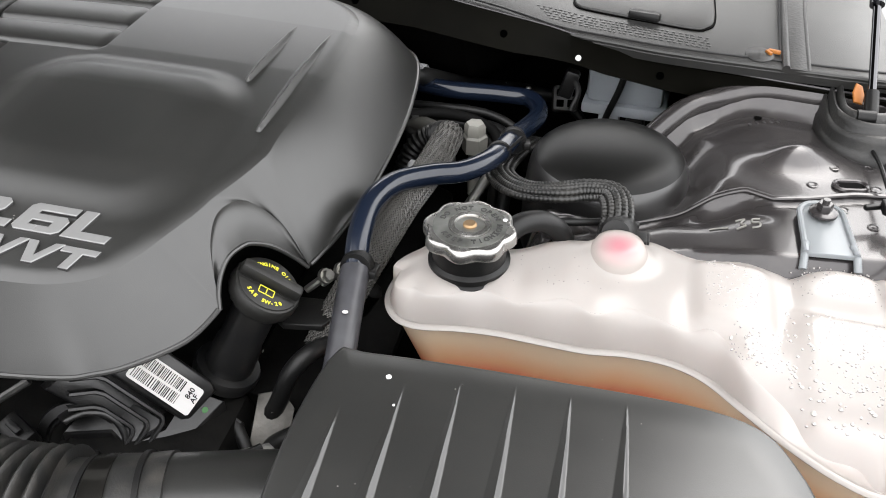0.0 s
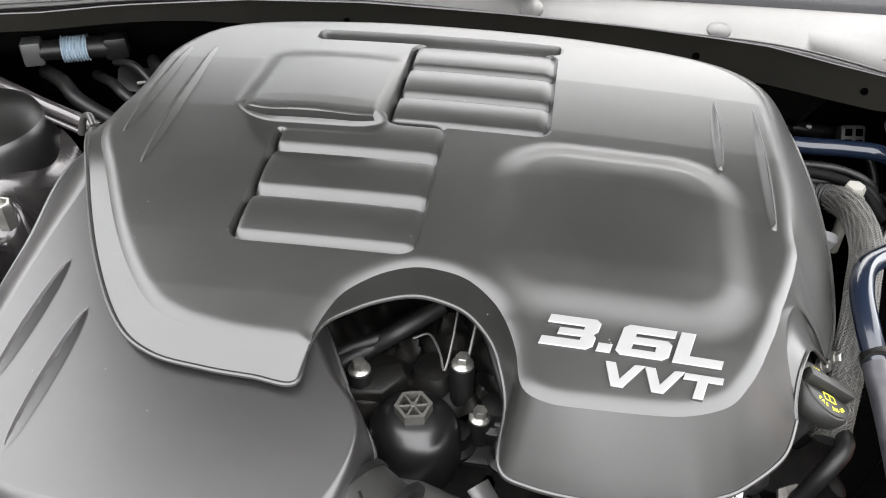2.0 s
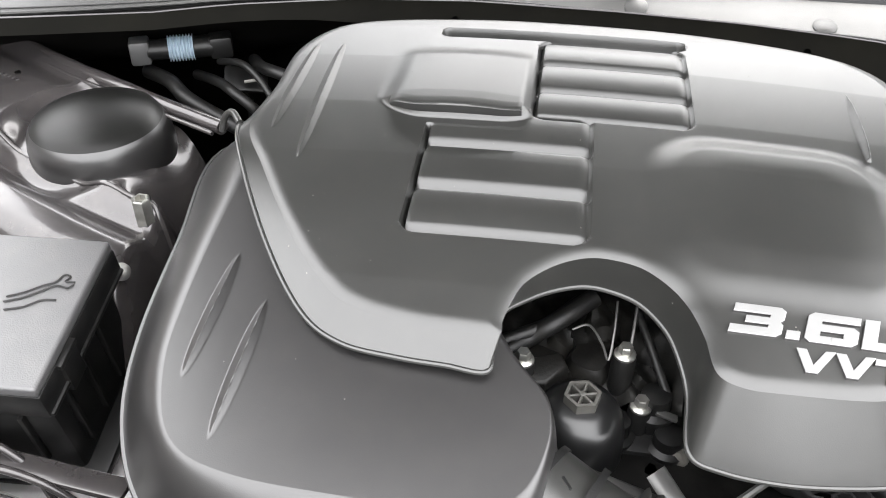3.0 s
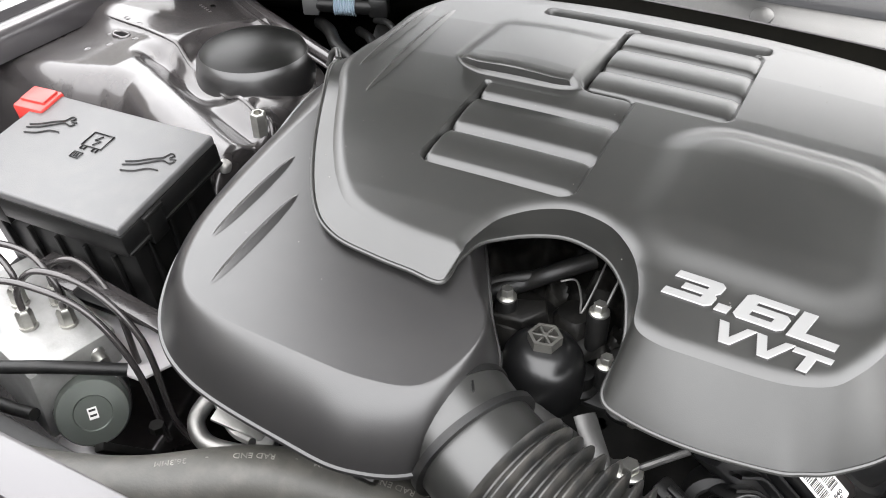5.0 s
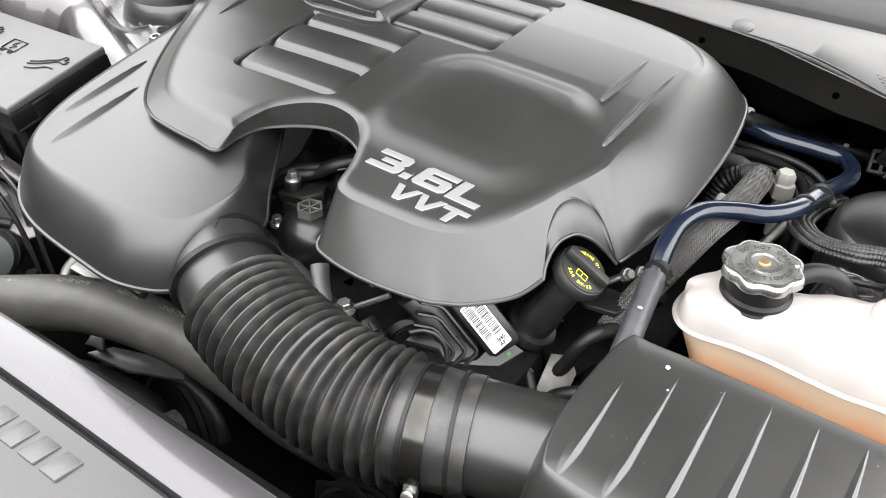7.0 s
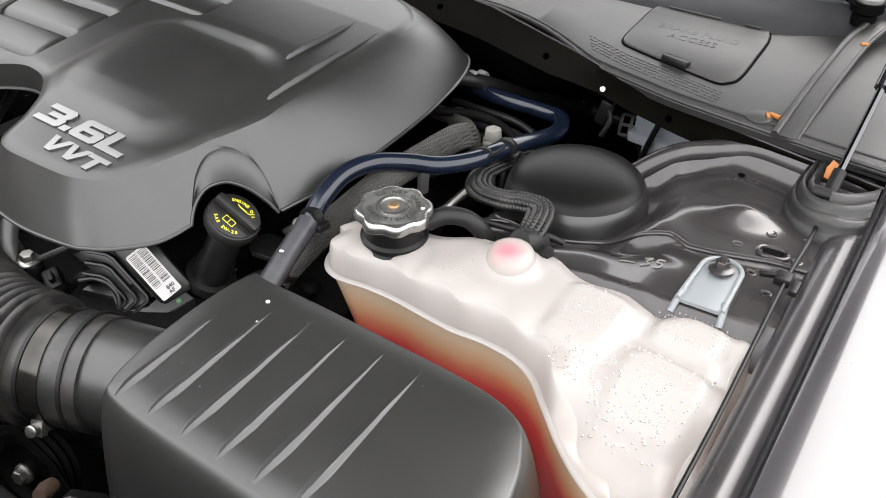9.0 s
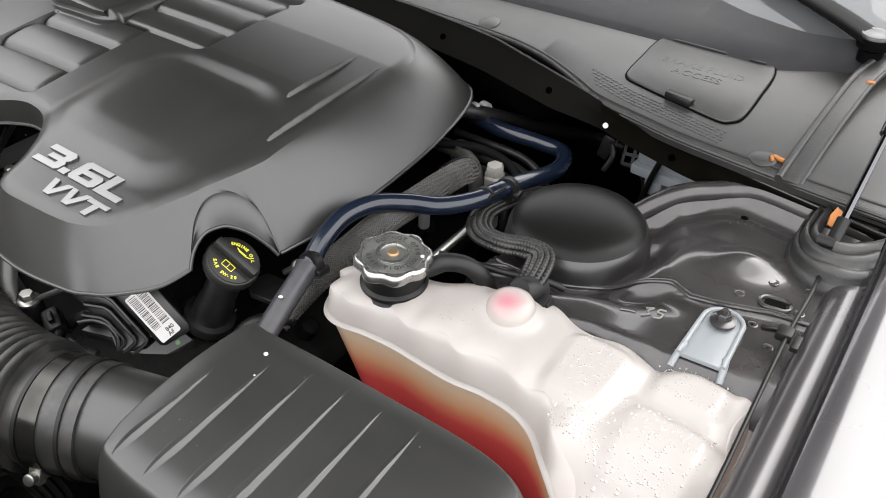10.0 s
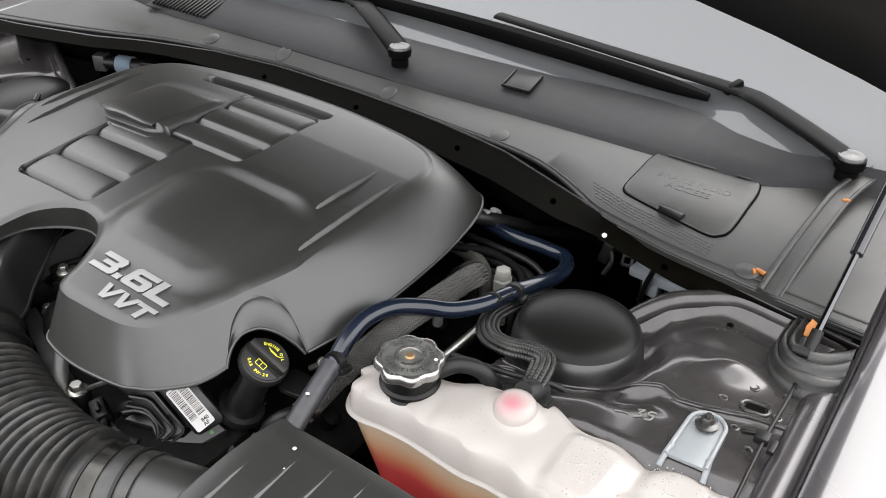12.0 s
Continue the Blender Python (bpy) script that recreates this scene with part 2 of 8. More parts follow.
GREYPRINT = material("grey_white_collar", (0.24, 0.24, 0.245), 0.5, stain=0.15)
CLAMPSTEEL = material("dull_clamp_steel", (0.060, 0.058, 0.053), 0.2, metal=0.9, stain=0.3, stain_scale=40)


# ---- building tools ----
def thing(name, label, category, at=(0, 0, 0), group="", kind=""):
    ob = tagged(new(name), label, category, group, kind)
    ob.location = at
    ob.empty_display_size = 0.02
    return ob


def mesh_from(name, geo, mat, smooth=40):
    me = bpy.data.meshes.new(name)
    if isinstance(geo, bmesh.types.BMesh):
        geo.to_mesh(me)
        geo.free()
    else:
        v, f = geo
        me.from_pydata([tuple(map(float, p)) for p in v], [], [tuple(map(int, q)) for q in f])
        bm = bmesh.new()
        bm.from_mesh(me)
        bmesh.ops.recalc_face_normals(bm, faces=bm.faces)
        bm.to_mesh(me)
        bm.free()
    me.materials.append(mat)
    if smooth:
        me.shade_smooth()
        me.set_sharp_from_angle(angle=radians(smooth))
    return me


def part(name, geo, mat, parent, label="", smooth=40):
    """One mesh object in world coordinates under a thing or a part."""
    ob = new(name, mesh_from(name, geo, mat, smooth))
    if parent is not None:
        ob.parent = parent
        ob.matrix_parent_inverse = Matrix.Translation(-world_at(parent))
    if label:
        ob["label"] = label
    return ob


def world_at(ob):
    p = ob.matrix_basis.translation.copy()
    if ob.parent is not None:
        p += ob.matrix_parent_inverse.translation + world_at(ob.parent)
    return p


def solo(name, geo, mat, label, category, group="", kind="", smooth=40):
    """A thing that is one mesh."""
    return tagged(part(name, geo, mat, None, smooth=smooth), label, category, group, kind)


def spline(points, n, closed=False):
    """Catmull-Rom through points of any dimension, n samples a span."""
    p = np.array(points, float)
    m = len(p)
    out = []
    for i in range(m if closed else m - 1):
        if closed:
            a, b, c, d = p[(i - 1) % m], p[i], p[(i + 1) % m], p[(i + 2) % m]
        else:
            b, c = p[i], p[i + 1]
            a = p[i - 1] if i else 2 * b - c
            d = p[i + 2] if i + 2 < m else 2 * c - b
        for k in range(n):
            t = k / n
            out.append(0.5 * (2 * b + (c - a) * t + (2 * a - 5 * b + 4 * c - d) * t * t + (3 * b - a - 3 * c + d) * t ** 3))
    if not closed:
        out.append(p[-1])
    return np.array(out)


def even(path, step):
    """The path resampled to even steps."""
    p = np.array(path, float)
    s = np.concatenate([[0], np.cumsum(np.linalg.norm(np.diff(p, axis=0), axis=1))])
    n = max(2, int(round(s[-1] / step)) + 1)
    u = np.linspace(0, s[-1], n)
    return np.stack([np.interp(u, s, p[:, i]) for i in range(p.shape[1])], 1)


def join(*geos):
    vs, fs, o = [], [], 0
    for v, f in geos:
        vs.extend(map(tuple, v))
        fs.extend([tuple(i + o for i in q) for q in f])
        o += len(v)
    return vs, fs


def moved(geo, m):
    v, f = geo
    return [tuple(m @ Vector(p)) for p in v], f


def sweep(path, radius, seg=12, caps=True, flat=1.0, up=(0, 0, 1)):
    """A tube along a path; radius a number or one for each point; flat squashes it along its own up."""
    p = np.array(path, float)
    r = np.full(len(p), radius, float) if np.isscalar(radius) else np.array(radius, float)
    t = np.gradient(p, axis=0)
    t /= np.linalg.norm(t, axis=1)[:, None] + 1e-12
    side = np.cross(t[0], up)
    if np.linalg.norm(side) < 1e-4:
        side = np.cross(t[0], (0, 1, 0.3))
    side /= np.linalg.norm(side)
    v, f = [], []
    for i in range(len(p)):
        side = side - t[i] * (side @ t[i])
        side /= np.linalg.norm(side)
        other = np.cross(side, t[i])
        for k in range(seg):
            a = 2 * math.pi * k / seg
            v.append(tuple(p[i] + r[i] * (math.cos(a) * side + flat * math.sin(a) * other)))
    for i in range(len(p) - 1):
        for k in range(seg):
            a, b = i * seg + k, i * seg + (k + 1) % seg
            f.append((a, b, b + seg, a + seg))
    if caps:
        f.append(tuple(range(seg - 1, -1, -1)))
        f.append(tuple(range((len(p) - 1) * seg, len(p) * seg)))
    return v, f


def tube(points, radius, seg=12, n=8, **kw):
    return sweep(spline(points, n), radius, seg, **kw)


def lathe(profile, seg=32, at=(0, 0, 0), m=None, wave=None):
    """Profile of (radius, z) turned round z, then moved by m or to at. wave(angle, i) scales the radius."""
    m = m or Matrix.Translation(at)
    v, f = [], []
    for i, (r, z) in enumerate(profile):
        for k in range(seg):
            a = 2 * math.pi * k / seg
            q = r * (wave(a, i) if wave else 1)
            v.append(tuple(m @ Vector((q * math.cos(a), q * math.sin(a), z))))
    for i in range(len(profile) - 1):
        for k in range(seg):
            a, b = i * seg + k, i * seg + (k + 1) % seg
            f.append((a, b, b + seg, a + seg))
    f.append(tuple(range(seg - 1, -1, -1)))
    f.append(tuple(range((len(profile) - 1) * seg, len(profile) * seg)))
    return v, f


def rbox(sx, sy, sz, bevel=0.003, m=None, seg=2):
    """A box with rounded edges, centred, as vertices and faces."""
    bm = bmesh.new()
    bmesh.ops.create_cube(bm, size=1)
    bmesh.ops.scale(bm, vec=(sx, sy, sz), verts=bm.verts)
    if bevel:
        bmesh.ops.bevel(bm, geom=bm.edges[:], offset=bevel, segments=seg, affect="EDGES", profile=0.5)
    if m is not None:
        bmesh.ops.transform(bm, matrix=m, verts=bm.verts)
    bm.verts.index_update()
    geo = [tuple(v.co) for v in bm.verts], [tuple(v.index for v in f.verts) for f in bm.faces]
    bm.free()
    return geo


def slab(outline, z0, z1, bevel=0.0, m=None, inset=0.0):
    """A flat shape of constant thickness from a 2D outline, with a bevelled upper edge."""
    o = np.array(outline, float)
    n = len(o)
    if np.sum(o[:, 0] * np.roll(o[:, 1], -1) - o[:, 1] * np.roll(o[:, 0], -1)) < 0:
        o = o[::-1]
    rings = [(o, z0), (o, z1 - bevel)]
    if bevel:
        d = np.roll(o, -1, 0) - np.roll(o, 1, 0)
        d /= np.linalg.norm(d, axis=1)[:, None] + 1e-12
        inner = o + np.stack([-d[:, 1], d[:, 0]], 1) * (inset or bevel)
        rings += [(o * 0.6 + inner * 0.4, z1 - bevel * 0.3), (inner, z1)]
    v, f = [], []
    for ring, z in rings:
        v.extend((x, y, z) for x, y in ring)
    for i in range(len(rings) - 1):
        for k in range(n):
            a, b = i * n + k, i * n + (k + 1) % n
            f.append((a, b, b + n, a + n))
    f.append(tuple(range(n - 1, -1, -1)))
    f.append(tuple(range((len(rings) - 1) * n, len(rings) * n)))
    return moved((v, f), m) if m is not None else (v, f)


def rounded(x0, y0, x1, y1, r, n=5):
    """The outline of a rectangle with round corners."""
    out = []
    for cx, cy, a0 in ((x1 - r, y1 - r, 0), (x0 + r, y1 - r, 90), (x0 + r, y0 + r, 180), (x1 - r, y0 + r, 270)):
        for k in range(n + 1):
            a = radians(a0 + 90 * k / n)
            out.append((cx + r * math.cos(a), cy + r * math.sin(a)))
    return out


def sstep(a, b, x):
    t = np.clip((x - a) / (b - a), 0, 1)
    return t * t * (3 - 2 * t)


def box_mask(X, Y, x0, x1, y0, y1, r, soft):
    """1 inside a round-cornered rectangle, 0 outside, over a soft edge."""
    cx, cy, hx, hy = (x0 + x1) / 2, (y0 + y1) / 2, (x1 - x0) / 2 - r, (y1 - y0) / 2 - r
    qx, qy = np.abs(X - cx) - hx, np.abs(Y - cy) - hy
    d = np.hypot(np.maximum(qx, 0), np.maximum(qy, 0)) + np.minimum(np.maximum(qx, qy), 0) - r
    return 1 - sstep(-soft, soft, d)


def gash(X, Y, x0, y0, x1, y1, width, skew=0.0):
    """1 along the spine of a lens-shaped fin or cut from one point to another, 0 outside it; skew sets the spine aside."""
    dx, dy = x1 - x0, y1 - y0
    L = math.hypot(dx, dy)
    u = ((X - x0) * dx + (Y - y0) * dy) / L / L
    w = ((X - x0) * -dy + (Y - y0) * dx) / L
    half = width * np.sqrt(np.clip(4 * u * (1 - u), 0, 1)) + 1e-6
    r = np.clip(w / half, -1, 1)
    q = np.where(r < skew, (r + 1) / (1 + skew), (1 - r) / (1 - skew)) * ((u > 0) & (u < 1))
    return q * np.clip(half / width, 0, 1)


def fin(X, Y, x0, y0, x1, y1, width, skew):
    """A moulded fin: full near its first end, running out to a point at its second; skew sets the crest aside."""
    dx, dy = x1 - x0, y1 - y0
    L = math.hypot(dx, dy)
    u = np.clip(((X - x0) * dx + (Y - y0) * dy) / L / L, 0, 1)
    w = ((X - x0) * -dy + (Y - y0) * dx) / L
    half = width * np.minimum(1, np.sqrt(u / 0.22)) * (1 - u) ** 0.75 + 1e-6
    r = np.clip(w / half, -1, 1)
    q = np.where(r < skew, (r + 1) / (1 + skew), (1 - r) / (1 - skew))
    return q * np.clip(half / width, 0, 1)


def blade(X, Y, x0, y0, x1, y1, width):
    """A slim raised blade with its crest towards one side: blunt at its first end, sinking away to a point at its second."""
    dx, dy = x1 - x0, y1 - y0
    L = math.hypot(dx, dy)
    u = ((X - x0) * dx + (Y - y0) * dy) / L / L
    w = ((X - x0) * -dy + (Y - y0) * dx) / L
    half = width * np.interp(u, [0, 0.08, 0.25, 0.45, 0.65, 0.85, 1], [0.45, 0.70, 0.95, 1.0, 0.85, 0.5, 0.05])
    rise = np.interp(u, [0, 0.012, 0.2, 0.5, 0.8, 1], [0, 0.75, 1, 1, 0.75, 0])
    r = np.clip(w / half, -1, 1)
    return rise * sstep(0, 1.15, np.where(r < -0.3, (r + 1) / 0.7, (1 - r) / 1.3))


def edge_distance(P, outline):
    """Signed distance (inside negative) and nearest point of an outline, for many points."""
    a, b = outline, np.roll(outline, -1, 0)
    best = np.full(len(P), 1e9)
    near = np.zeros_like(P)
    inside = np.zeros(len(P), bool)
    for i in range(len(a)):
        e = b[i] - a[i]
        t = np.clip(((P - a[i]) @ e) / (e @ e + 1e-18), 0, 1)
        q = a[i] + t[:, None] * e
        d = np.hypot(*(P - q).T)
        k = d < best
        best[k], near[k] = d[k], q[k]
        cross = (a[i, 1] > P[:, 1]) != (b[i, 1] > P[:, 1])
        xs = a[i, 0] + (P[:, 1] - a[i, 1]) * e[0] / (e[1] if abs(e[1]) > 1e-12 else 1e-12)
        inside ^= cross & (P[:, 0] < xs)
    return np.where(inside, -best, best), near


def sheet(outline, height, h, fine=(), fine_y=()):
    """A surface z = height(X, Y, inward distance) over the inside of an outline, with a clean edge; fine stretches (x0, x1, step) take a closer grid."""
    o = np.array(outline, float)
    x = np.arange(o[:, 0].min() - h, o[:, 0].max() + 2 * h, h)
    for x0, x1, step in fine:
        x = np.concatenate([x[x < x0 - 0.3 * step], np.arange(x0, x1, step), x[x > x1]])
    y = np.arange(o[:, 1].min() - h, o[:, 1].max() + 2 * h, h)
    for y0, y1, step in fine_y:
        y = np.concatenate([y[y < y0 - 0.3 * step], np.arange(y0, y1, step), y[y > y1]])
    X, Y = np.meshgrid(x, y, indexing="ij")
    P = np.stack([X.ravel(), Y.ravel()], 1)
    d, near = edge_distance(P, o)
    core = d < -0.3 * h
    P[~core], d[~core] = near[~core], 0
    Z = height(P[:, 0], P[:, 1], np.maximum(-d, 0))
    ny = len(y)
    f = []
    idx = np.arange(len(x) * ny).reshape(len(x), ny)
    for q in np.stack([idx[:-1, :-1], idx[1:, :-1], idx[1:, 1:], idx[:-1, 1:]], -1).reshape(-1, 4):
        if core[q].any():
            f.append(q)
    used = np.unique(np.concatenate([np.array(q) for q in f]))
    back = np.full(len(P), -1)
    back[used] = np.arange(len(used))
    v = np.column_stack([P[used], Z[used]])
    return v, [tuple(back[i] for i in q) for q in f]


def skirt(top, bottom, bulge, rows=8, lead=None):
    """Wall strips from a closed 3D line to the one below; bulge above 1 is convex; lead is the height towards which the top runs on."""
    lead = top[:, 2] if lead is None else lead
    n = len(top)
    v, f = [], []
    for r in range(rows + 1):
        s = (r / rows) ** 1.15
        g = np.power(s, bulge)[:, None] if not np.isscalar(bulge) else s ** bulge
        p = top.copy()
        p[:, :2] += (bottom - top)[:, :2] * s
        p[:, 2:] += (lead - top[:, 2])[:, None] * s + (bottom[:, 2] - lead)[:, None] * g
        v.extend(map(tuple, p))
    for r in range(rows):
        for k in range(n):
            a, b = r * n + k, r * n + (k + 1) % n
            f.append((a, b, b + n, a + n))
    return v, f


def lettering(text, size, depth, m, shear=0.0, widen=1.0, offset=0.0, align="CENTER"):
    """Words as geometry in Blender's own font, lying in the x-y plane of m."""
    cu = bpy.data.curves.new("lettering", "FONT")
    cu.body, cu.size, cu.extrude, cu.shear, cu.offset, cu.align_x, cu.align_y = text, size, depth / 2, shear, offset, align, "CENTER"
    cu.resolution_u = 3
    ob = bpy.data.objects.new("lettering", cu)
    scene.collection.objects.link(ob)
    me = bpy.data.meshes.new_from_object(ob.evaluated_get(bpy.context.evaluated_depsgraph_get()))
    geo = [tuple(m @ Vector((v.co.x * widen, v.co.y, v.co.z))) for v in me.vertices], [tuple(p.vertices) for p in me.polygons]
    bpy.data.objects.remove(ob)
    bpy.data.curves.remove(cu)
    bpy.data.meshes.remove(me)
    return geo


def hexbolt(at, r=0.007, h=0.008, flange=1.6, tilt=(0, 0, 0)):
    """A flanged hexagon bolt head."""
    m = pose(*at, *tilt)
    head = lathe([(r * 0.95, 0), (r, 0.001), (r, h - 0.001), (r * 0.86, h)], 6, m=m)
    disc = lathe([(r * flange, -0.001), (r * flange, 0.001), (r * 1.2, 0.0025)], 20, m=m)
    return join(head, disc)


# ---- ground and car body ----
MID = -0.482  # the car's centre line


def strip(rails, closed_ends=False):
    """A surface through several lines of equal length, given across."""
    n = len(rails[0])
    v = [tuple(p) for r in rails for p in r]
    f = []
    for i in range(len(rails) - 1):
        for k in range(n - 1):
            a = i * n + k
            f.append((a, a + 1, a + n + 1, a + n))
    return v, f


def thick(ob, t, offset=-1.0):
    mod = ob.modifiers.new("thickness", "SOLIDIFY")
    mod.thickness, mod.offset = t, offset
    return ob


gv = [(x, y, 0) for x in (-900, -30, -4, 3, 30, 900) for y in (-900, -30, -4, 5, 30, 900)]
gf = [(i * 6 + j, i * 6 + 6 + j, i * 6 + 7 + j, i * 6 + 1 + j) for i in range(5) for j in range(5)]
solo("ground", (gv, gf), ASPHALT, "grey asphalt ground under the parked car", "ground", kind="structure")


# Unseen wall, added to block low sky from reflections on the left.
WALLSTONE = material("dark_added_wall", (0.085, 0.08, 0.07), 0.85, grain=0.8, grain_scale=60, stain=0.35, stain_scale=1.2)
solo("added_wall", rbox(0.25, 16.0, 2.45, 0.03, pose(-4.2, 1.0, 1.224)), WALLSTONE, "plain dark wall added out of view to darken side reflections", "wall", kind="structure")


def fender(side, name):
    """Wing panel: flange, crown and outer side, along the bay."""
    off = 0.0 if side > 0 else 0.05
    prof = [(0.243, 0.885), (0.2445, 0.905), (0.2465, 0.914), (0.252, 0.9175), (0.262, 0.918), (0.30, 0.917), (0.35, 0.908), (0.40, 0.888), (0.432, 0.855),
            (0.445, 0.80), (0.452, 0.70), (0.455, 0.60), (0.452, 0.45), (0.44, 0.30), (0.42, 0.22)]
    ys = np.linspace(-0.32, 1.75, 30)
    rails = []
    for x, z in prof:
        w = x - 0.2
        rails.append([((x if side > 0 else 2 * MID - x - off) - side * w * 0.5 * max(0.0, 0.15 - y) ** 1.5, y, z + (0.03 * max(0.0, y - 0.75)) - 0.25 * max(0.0, 0.1 - y) ** 1.6) for y in ys])
    wing = thing("fender", "silver painted front wing panel beside the engine bay", "car fender", (side * 0.72 + MID, 0.6, 0.9), group="front wings")
    ob = part("panel", strip(rails), SILVER, wing)
    thick(ob, 0.0015)
    # dark flange trim that the bonnet closes on
    prof2 = [(0.2135, 0.870), (0.2140, 0.893), (0.2155, 0.899), (0.2185, 0.9035), (0.2235, 0.9065), (0.2300, 0.9075), (0.2360, 0.9065), (0.2405, 0.902), (0.2415, 0.885)]
    rails = [[((x if side > 0 else 2 * MID - x - off), y, z) for y in ys[2:26]] for x, z in prof2]
    part("flange", strip(rails), WINGFLANGE, wing, "dark glossy wing flange")
    return wing


fender(1, "fender")
fender(-1, "fender")

# front crossmember panel with body-coloured edge
grille = thing("grille_panel", "silver upper grille panel across the nose of the car", "grille panel", (MID, 0.0, 0.9))
gx = np.linspace(-1.16, 0.2, 40)


def nose(u):
    return 0.094 - 0.012 * u * u


def nose_rail(dy, z):
    return [(x, nose(x - MID) + dy, z - 0.06 * (x - MID) ** 2) for x in gx]


part("edge", strip([nose_rail(0.0, 0.84), nose_rail(0.001, 0.893), nose_rail(-0.001, 0.898), nose_rail(-0.006, 0.9005), nose_rail(-0.020, 0.900), nose_rail(-0.030, 0.898),
                    nose_rail(-0.0335, 0.895), nose_rail(-0.034, 0.88)]), SILVER, grille)
part("fascia", strip([nose_rail(-0.0365, 0.87), nose_rail(-0.037, 0.892), nose_rail(-0.040, 0.8945), nose_rail(-0.09, 0.893), nose_rail(-0.16, 0.885),
                      nose_rail(-0.24, 0.86), nose_rail(-0.30, 0.80), nose_rail(-0.33, 0.70), nose_rail(-0.34, 0.5), nose_rail(-0.33, 0.3)]),
     FASCIA, grille, "satin grey grille top panel")
part("seam", strip([nose_rail(-0.0335, 0.884), nose_rail(-0.0375, 0.884)]), INK, grille, "dark panel seam")
# raised badge letters on the grille panel, as plain blocks
for i in range(7):
    bx0 = -0.528 + i * 0.0225
    part("badge_block", slab([(bx0, 0.0225), (bx0 + 0.0155, 0.0225), (bx0 + 0.0185, 0.0415), (bx0 + 0.003, 0.0415)], 0.890, 0.8950, 0.0005), FUSELID, grille, "raised grey badge block")

# ---- cowl ----
cowl = thing("cowl_panel", "weathered grey-black plastic cowl below the windscreen", "cowl", (MID, 0.9, 0.93))
cx_front = spline([(-1.21, 0.725), (-1.072, 0.763), (-0.96, 0.80), (-0.856, 0.835), (-0.655, 0.866), (-0.482, 0.861), (-0.401, 0.852), (-0.30, 0.843), (-0.237, 0.838), (-0.19, 0.831), (-0.150, 0.818), (-0.117, 0.801), (-0.085, 0.781),
                   (-0.054, 0.762), (0.0, 0.747), (0.053, 0.735), (0.172, 0.721), (0.24, 0.716)], 5)
fx, fy = cx_front[:, 0], cx_front[:, 1]
sx = np.array([-1.21, -0.918, -0.662, -0.451, -0.257, -0.114, -0.033, 0.078, 0.146, 0.24])
sy = np.interp(fx, sx, [0.93, 0.885, 0.890, 0.888, 0.896, 0.899, 0.900, 0.901, 0.946, 0.958])
bx = np.interp(fx, [-1.21, -0.9, -0.7, -0.527, -0.407, -0.25, -0.165, -0.085, -0.03, 0.025, 0.092, 0.152, 0.24], [0.94, 0.985, 0.985, 0.982, 0.982, 0.986, 0.996, 1.0, 0.992, 0.962, 0.945, 0.958, 0.97])


def crail(f, z, dy=0.0):
    """A line across the cowl: f 0 at the front lip, 1 at the step, 2 at the windscreen."""
    y = fy + (sy - fy) * min(f, 1) + (np.maximum(bx, sy + 0.012) - sy) * max(f - 1, 0)
    return np.column_stack([fx, y + dy, np.full(len(fx), z)])


part("deck", strip([crail(0, 0.922, 0.003), crail(0, 0.930, 0.0), crail(0, 0.934, 0.003), crail(0.06, 0.936), crail(0.5, 0.942), crail(0.9, 0.947), crail(0.985, 0.949)]), COWLPLASTIC, cowl)
part("screen_panel", strip([crail(0.985, 0.9475), crail(1.0, 0.951), crail(1.06, 0.956), crail(1.5, 0.966), crail(1.94, 0.978), crail(2.0, 0.976), crail(2.02, 0.965)]), COWLDARK, cowl, "darker upper panel at the glass")
part("lip_bead", sweep(crail(0, 0.9335, 0.001), 0.0024, 8), COWLPLASTIC, cowl, "rolled front bead")
# Black bead on the deck, painted in for the shade of a groove.
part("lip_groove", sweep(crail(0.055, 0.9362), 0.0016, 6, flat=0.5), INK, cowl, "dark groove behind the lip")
cut = 0.085 * np.clip((fx + 0.15) / 0.05, 0, 1) + 0.07 * np.clip((-0.68 - fx) / 0.06, 0, 1)  # the beam is cut back over the brake reservoir
# steel cross beam in front of the cowl: a sloping flange with a rolled top edge, then the black web below
beam_y = np.interp(fx, [-1.21, -1.09, -0.94, -0.868, -0.74, -0.61, -0.46, -0.33, -0.24, -0.19, -0.14, -0.07, -0.01, 0.05, 0.17, 0.24], [0.690, 0.709, 0.749, 0.781, 0.818, 0.833, 0.830, 0.821, 0.807, 0.797, 0.785, 0.764, 0.752, 0.743, 0.724, 0.714])
beam_z = np.interp(fx, [-1.21, -0.2, -0.14, -0.07, -0.01, 0.05, 0.24], [0.948, 0.949, 0.943, 0.939, 0.929, 0.922, 0.918])
beam_dy = np.interp(fx, [-1.21, -0.80, -0.64, -0.2, -0.1, -0.04, 0.24], [-0.012, -0.012, -0.029, -0.029, -0.022, -0.005, -0.003])
beam_h = np.interp(fx, [-0.80, -0.64], [0.55, 1.0])


def beam_rail(dy, dz=None, z=None):
    return np.column_stack([fx, beam_y + dy, beam_z + dz if z is None else np.full(len(fx), z)])


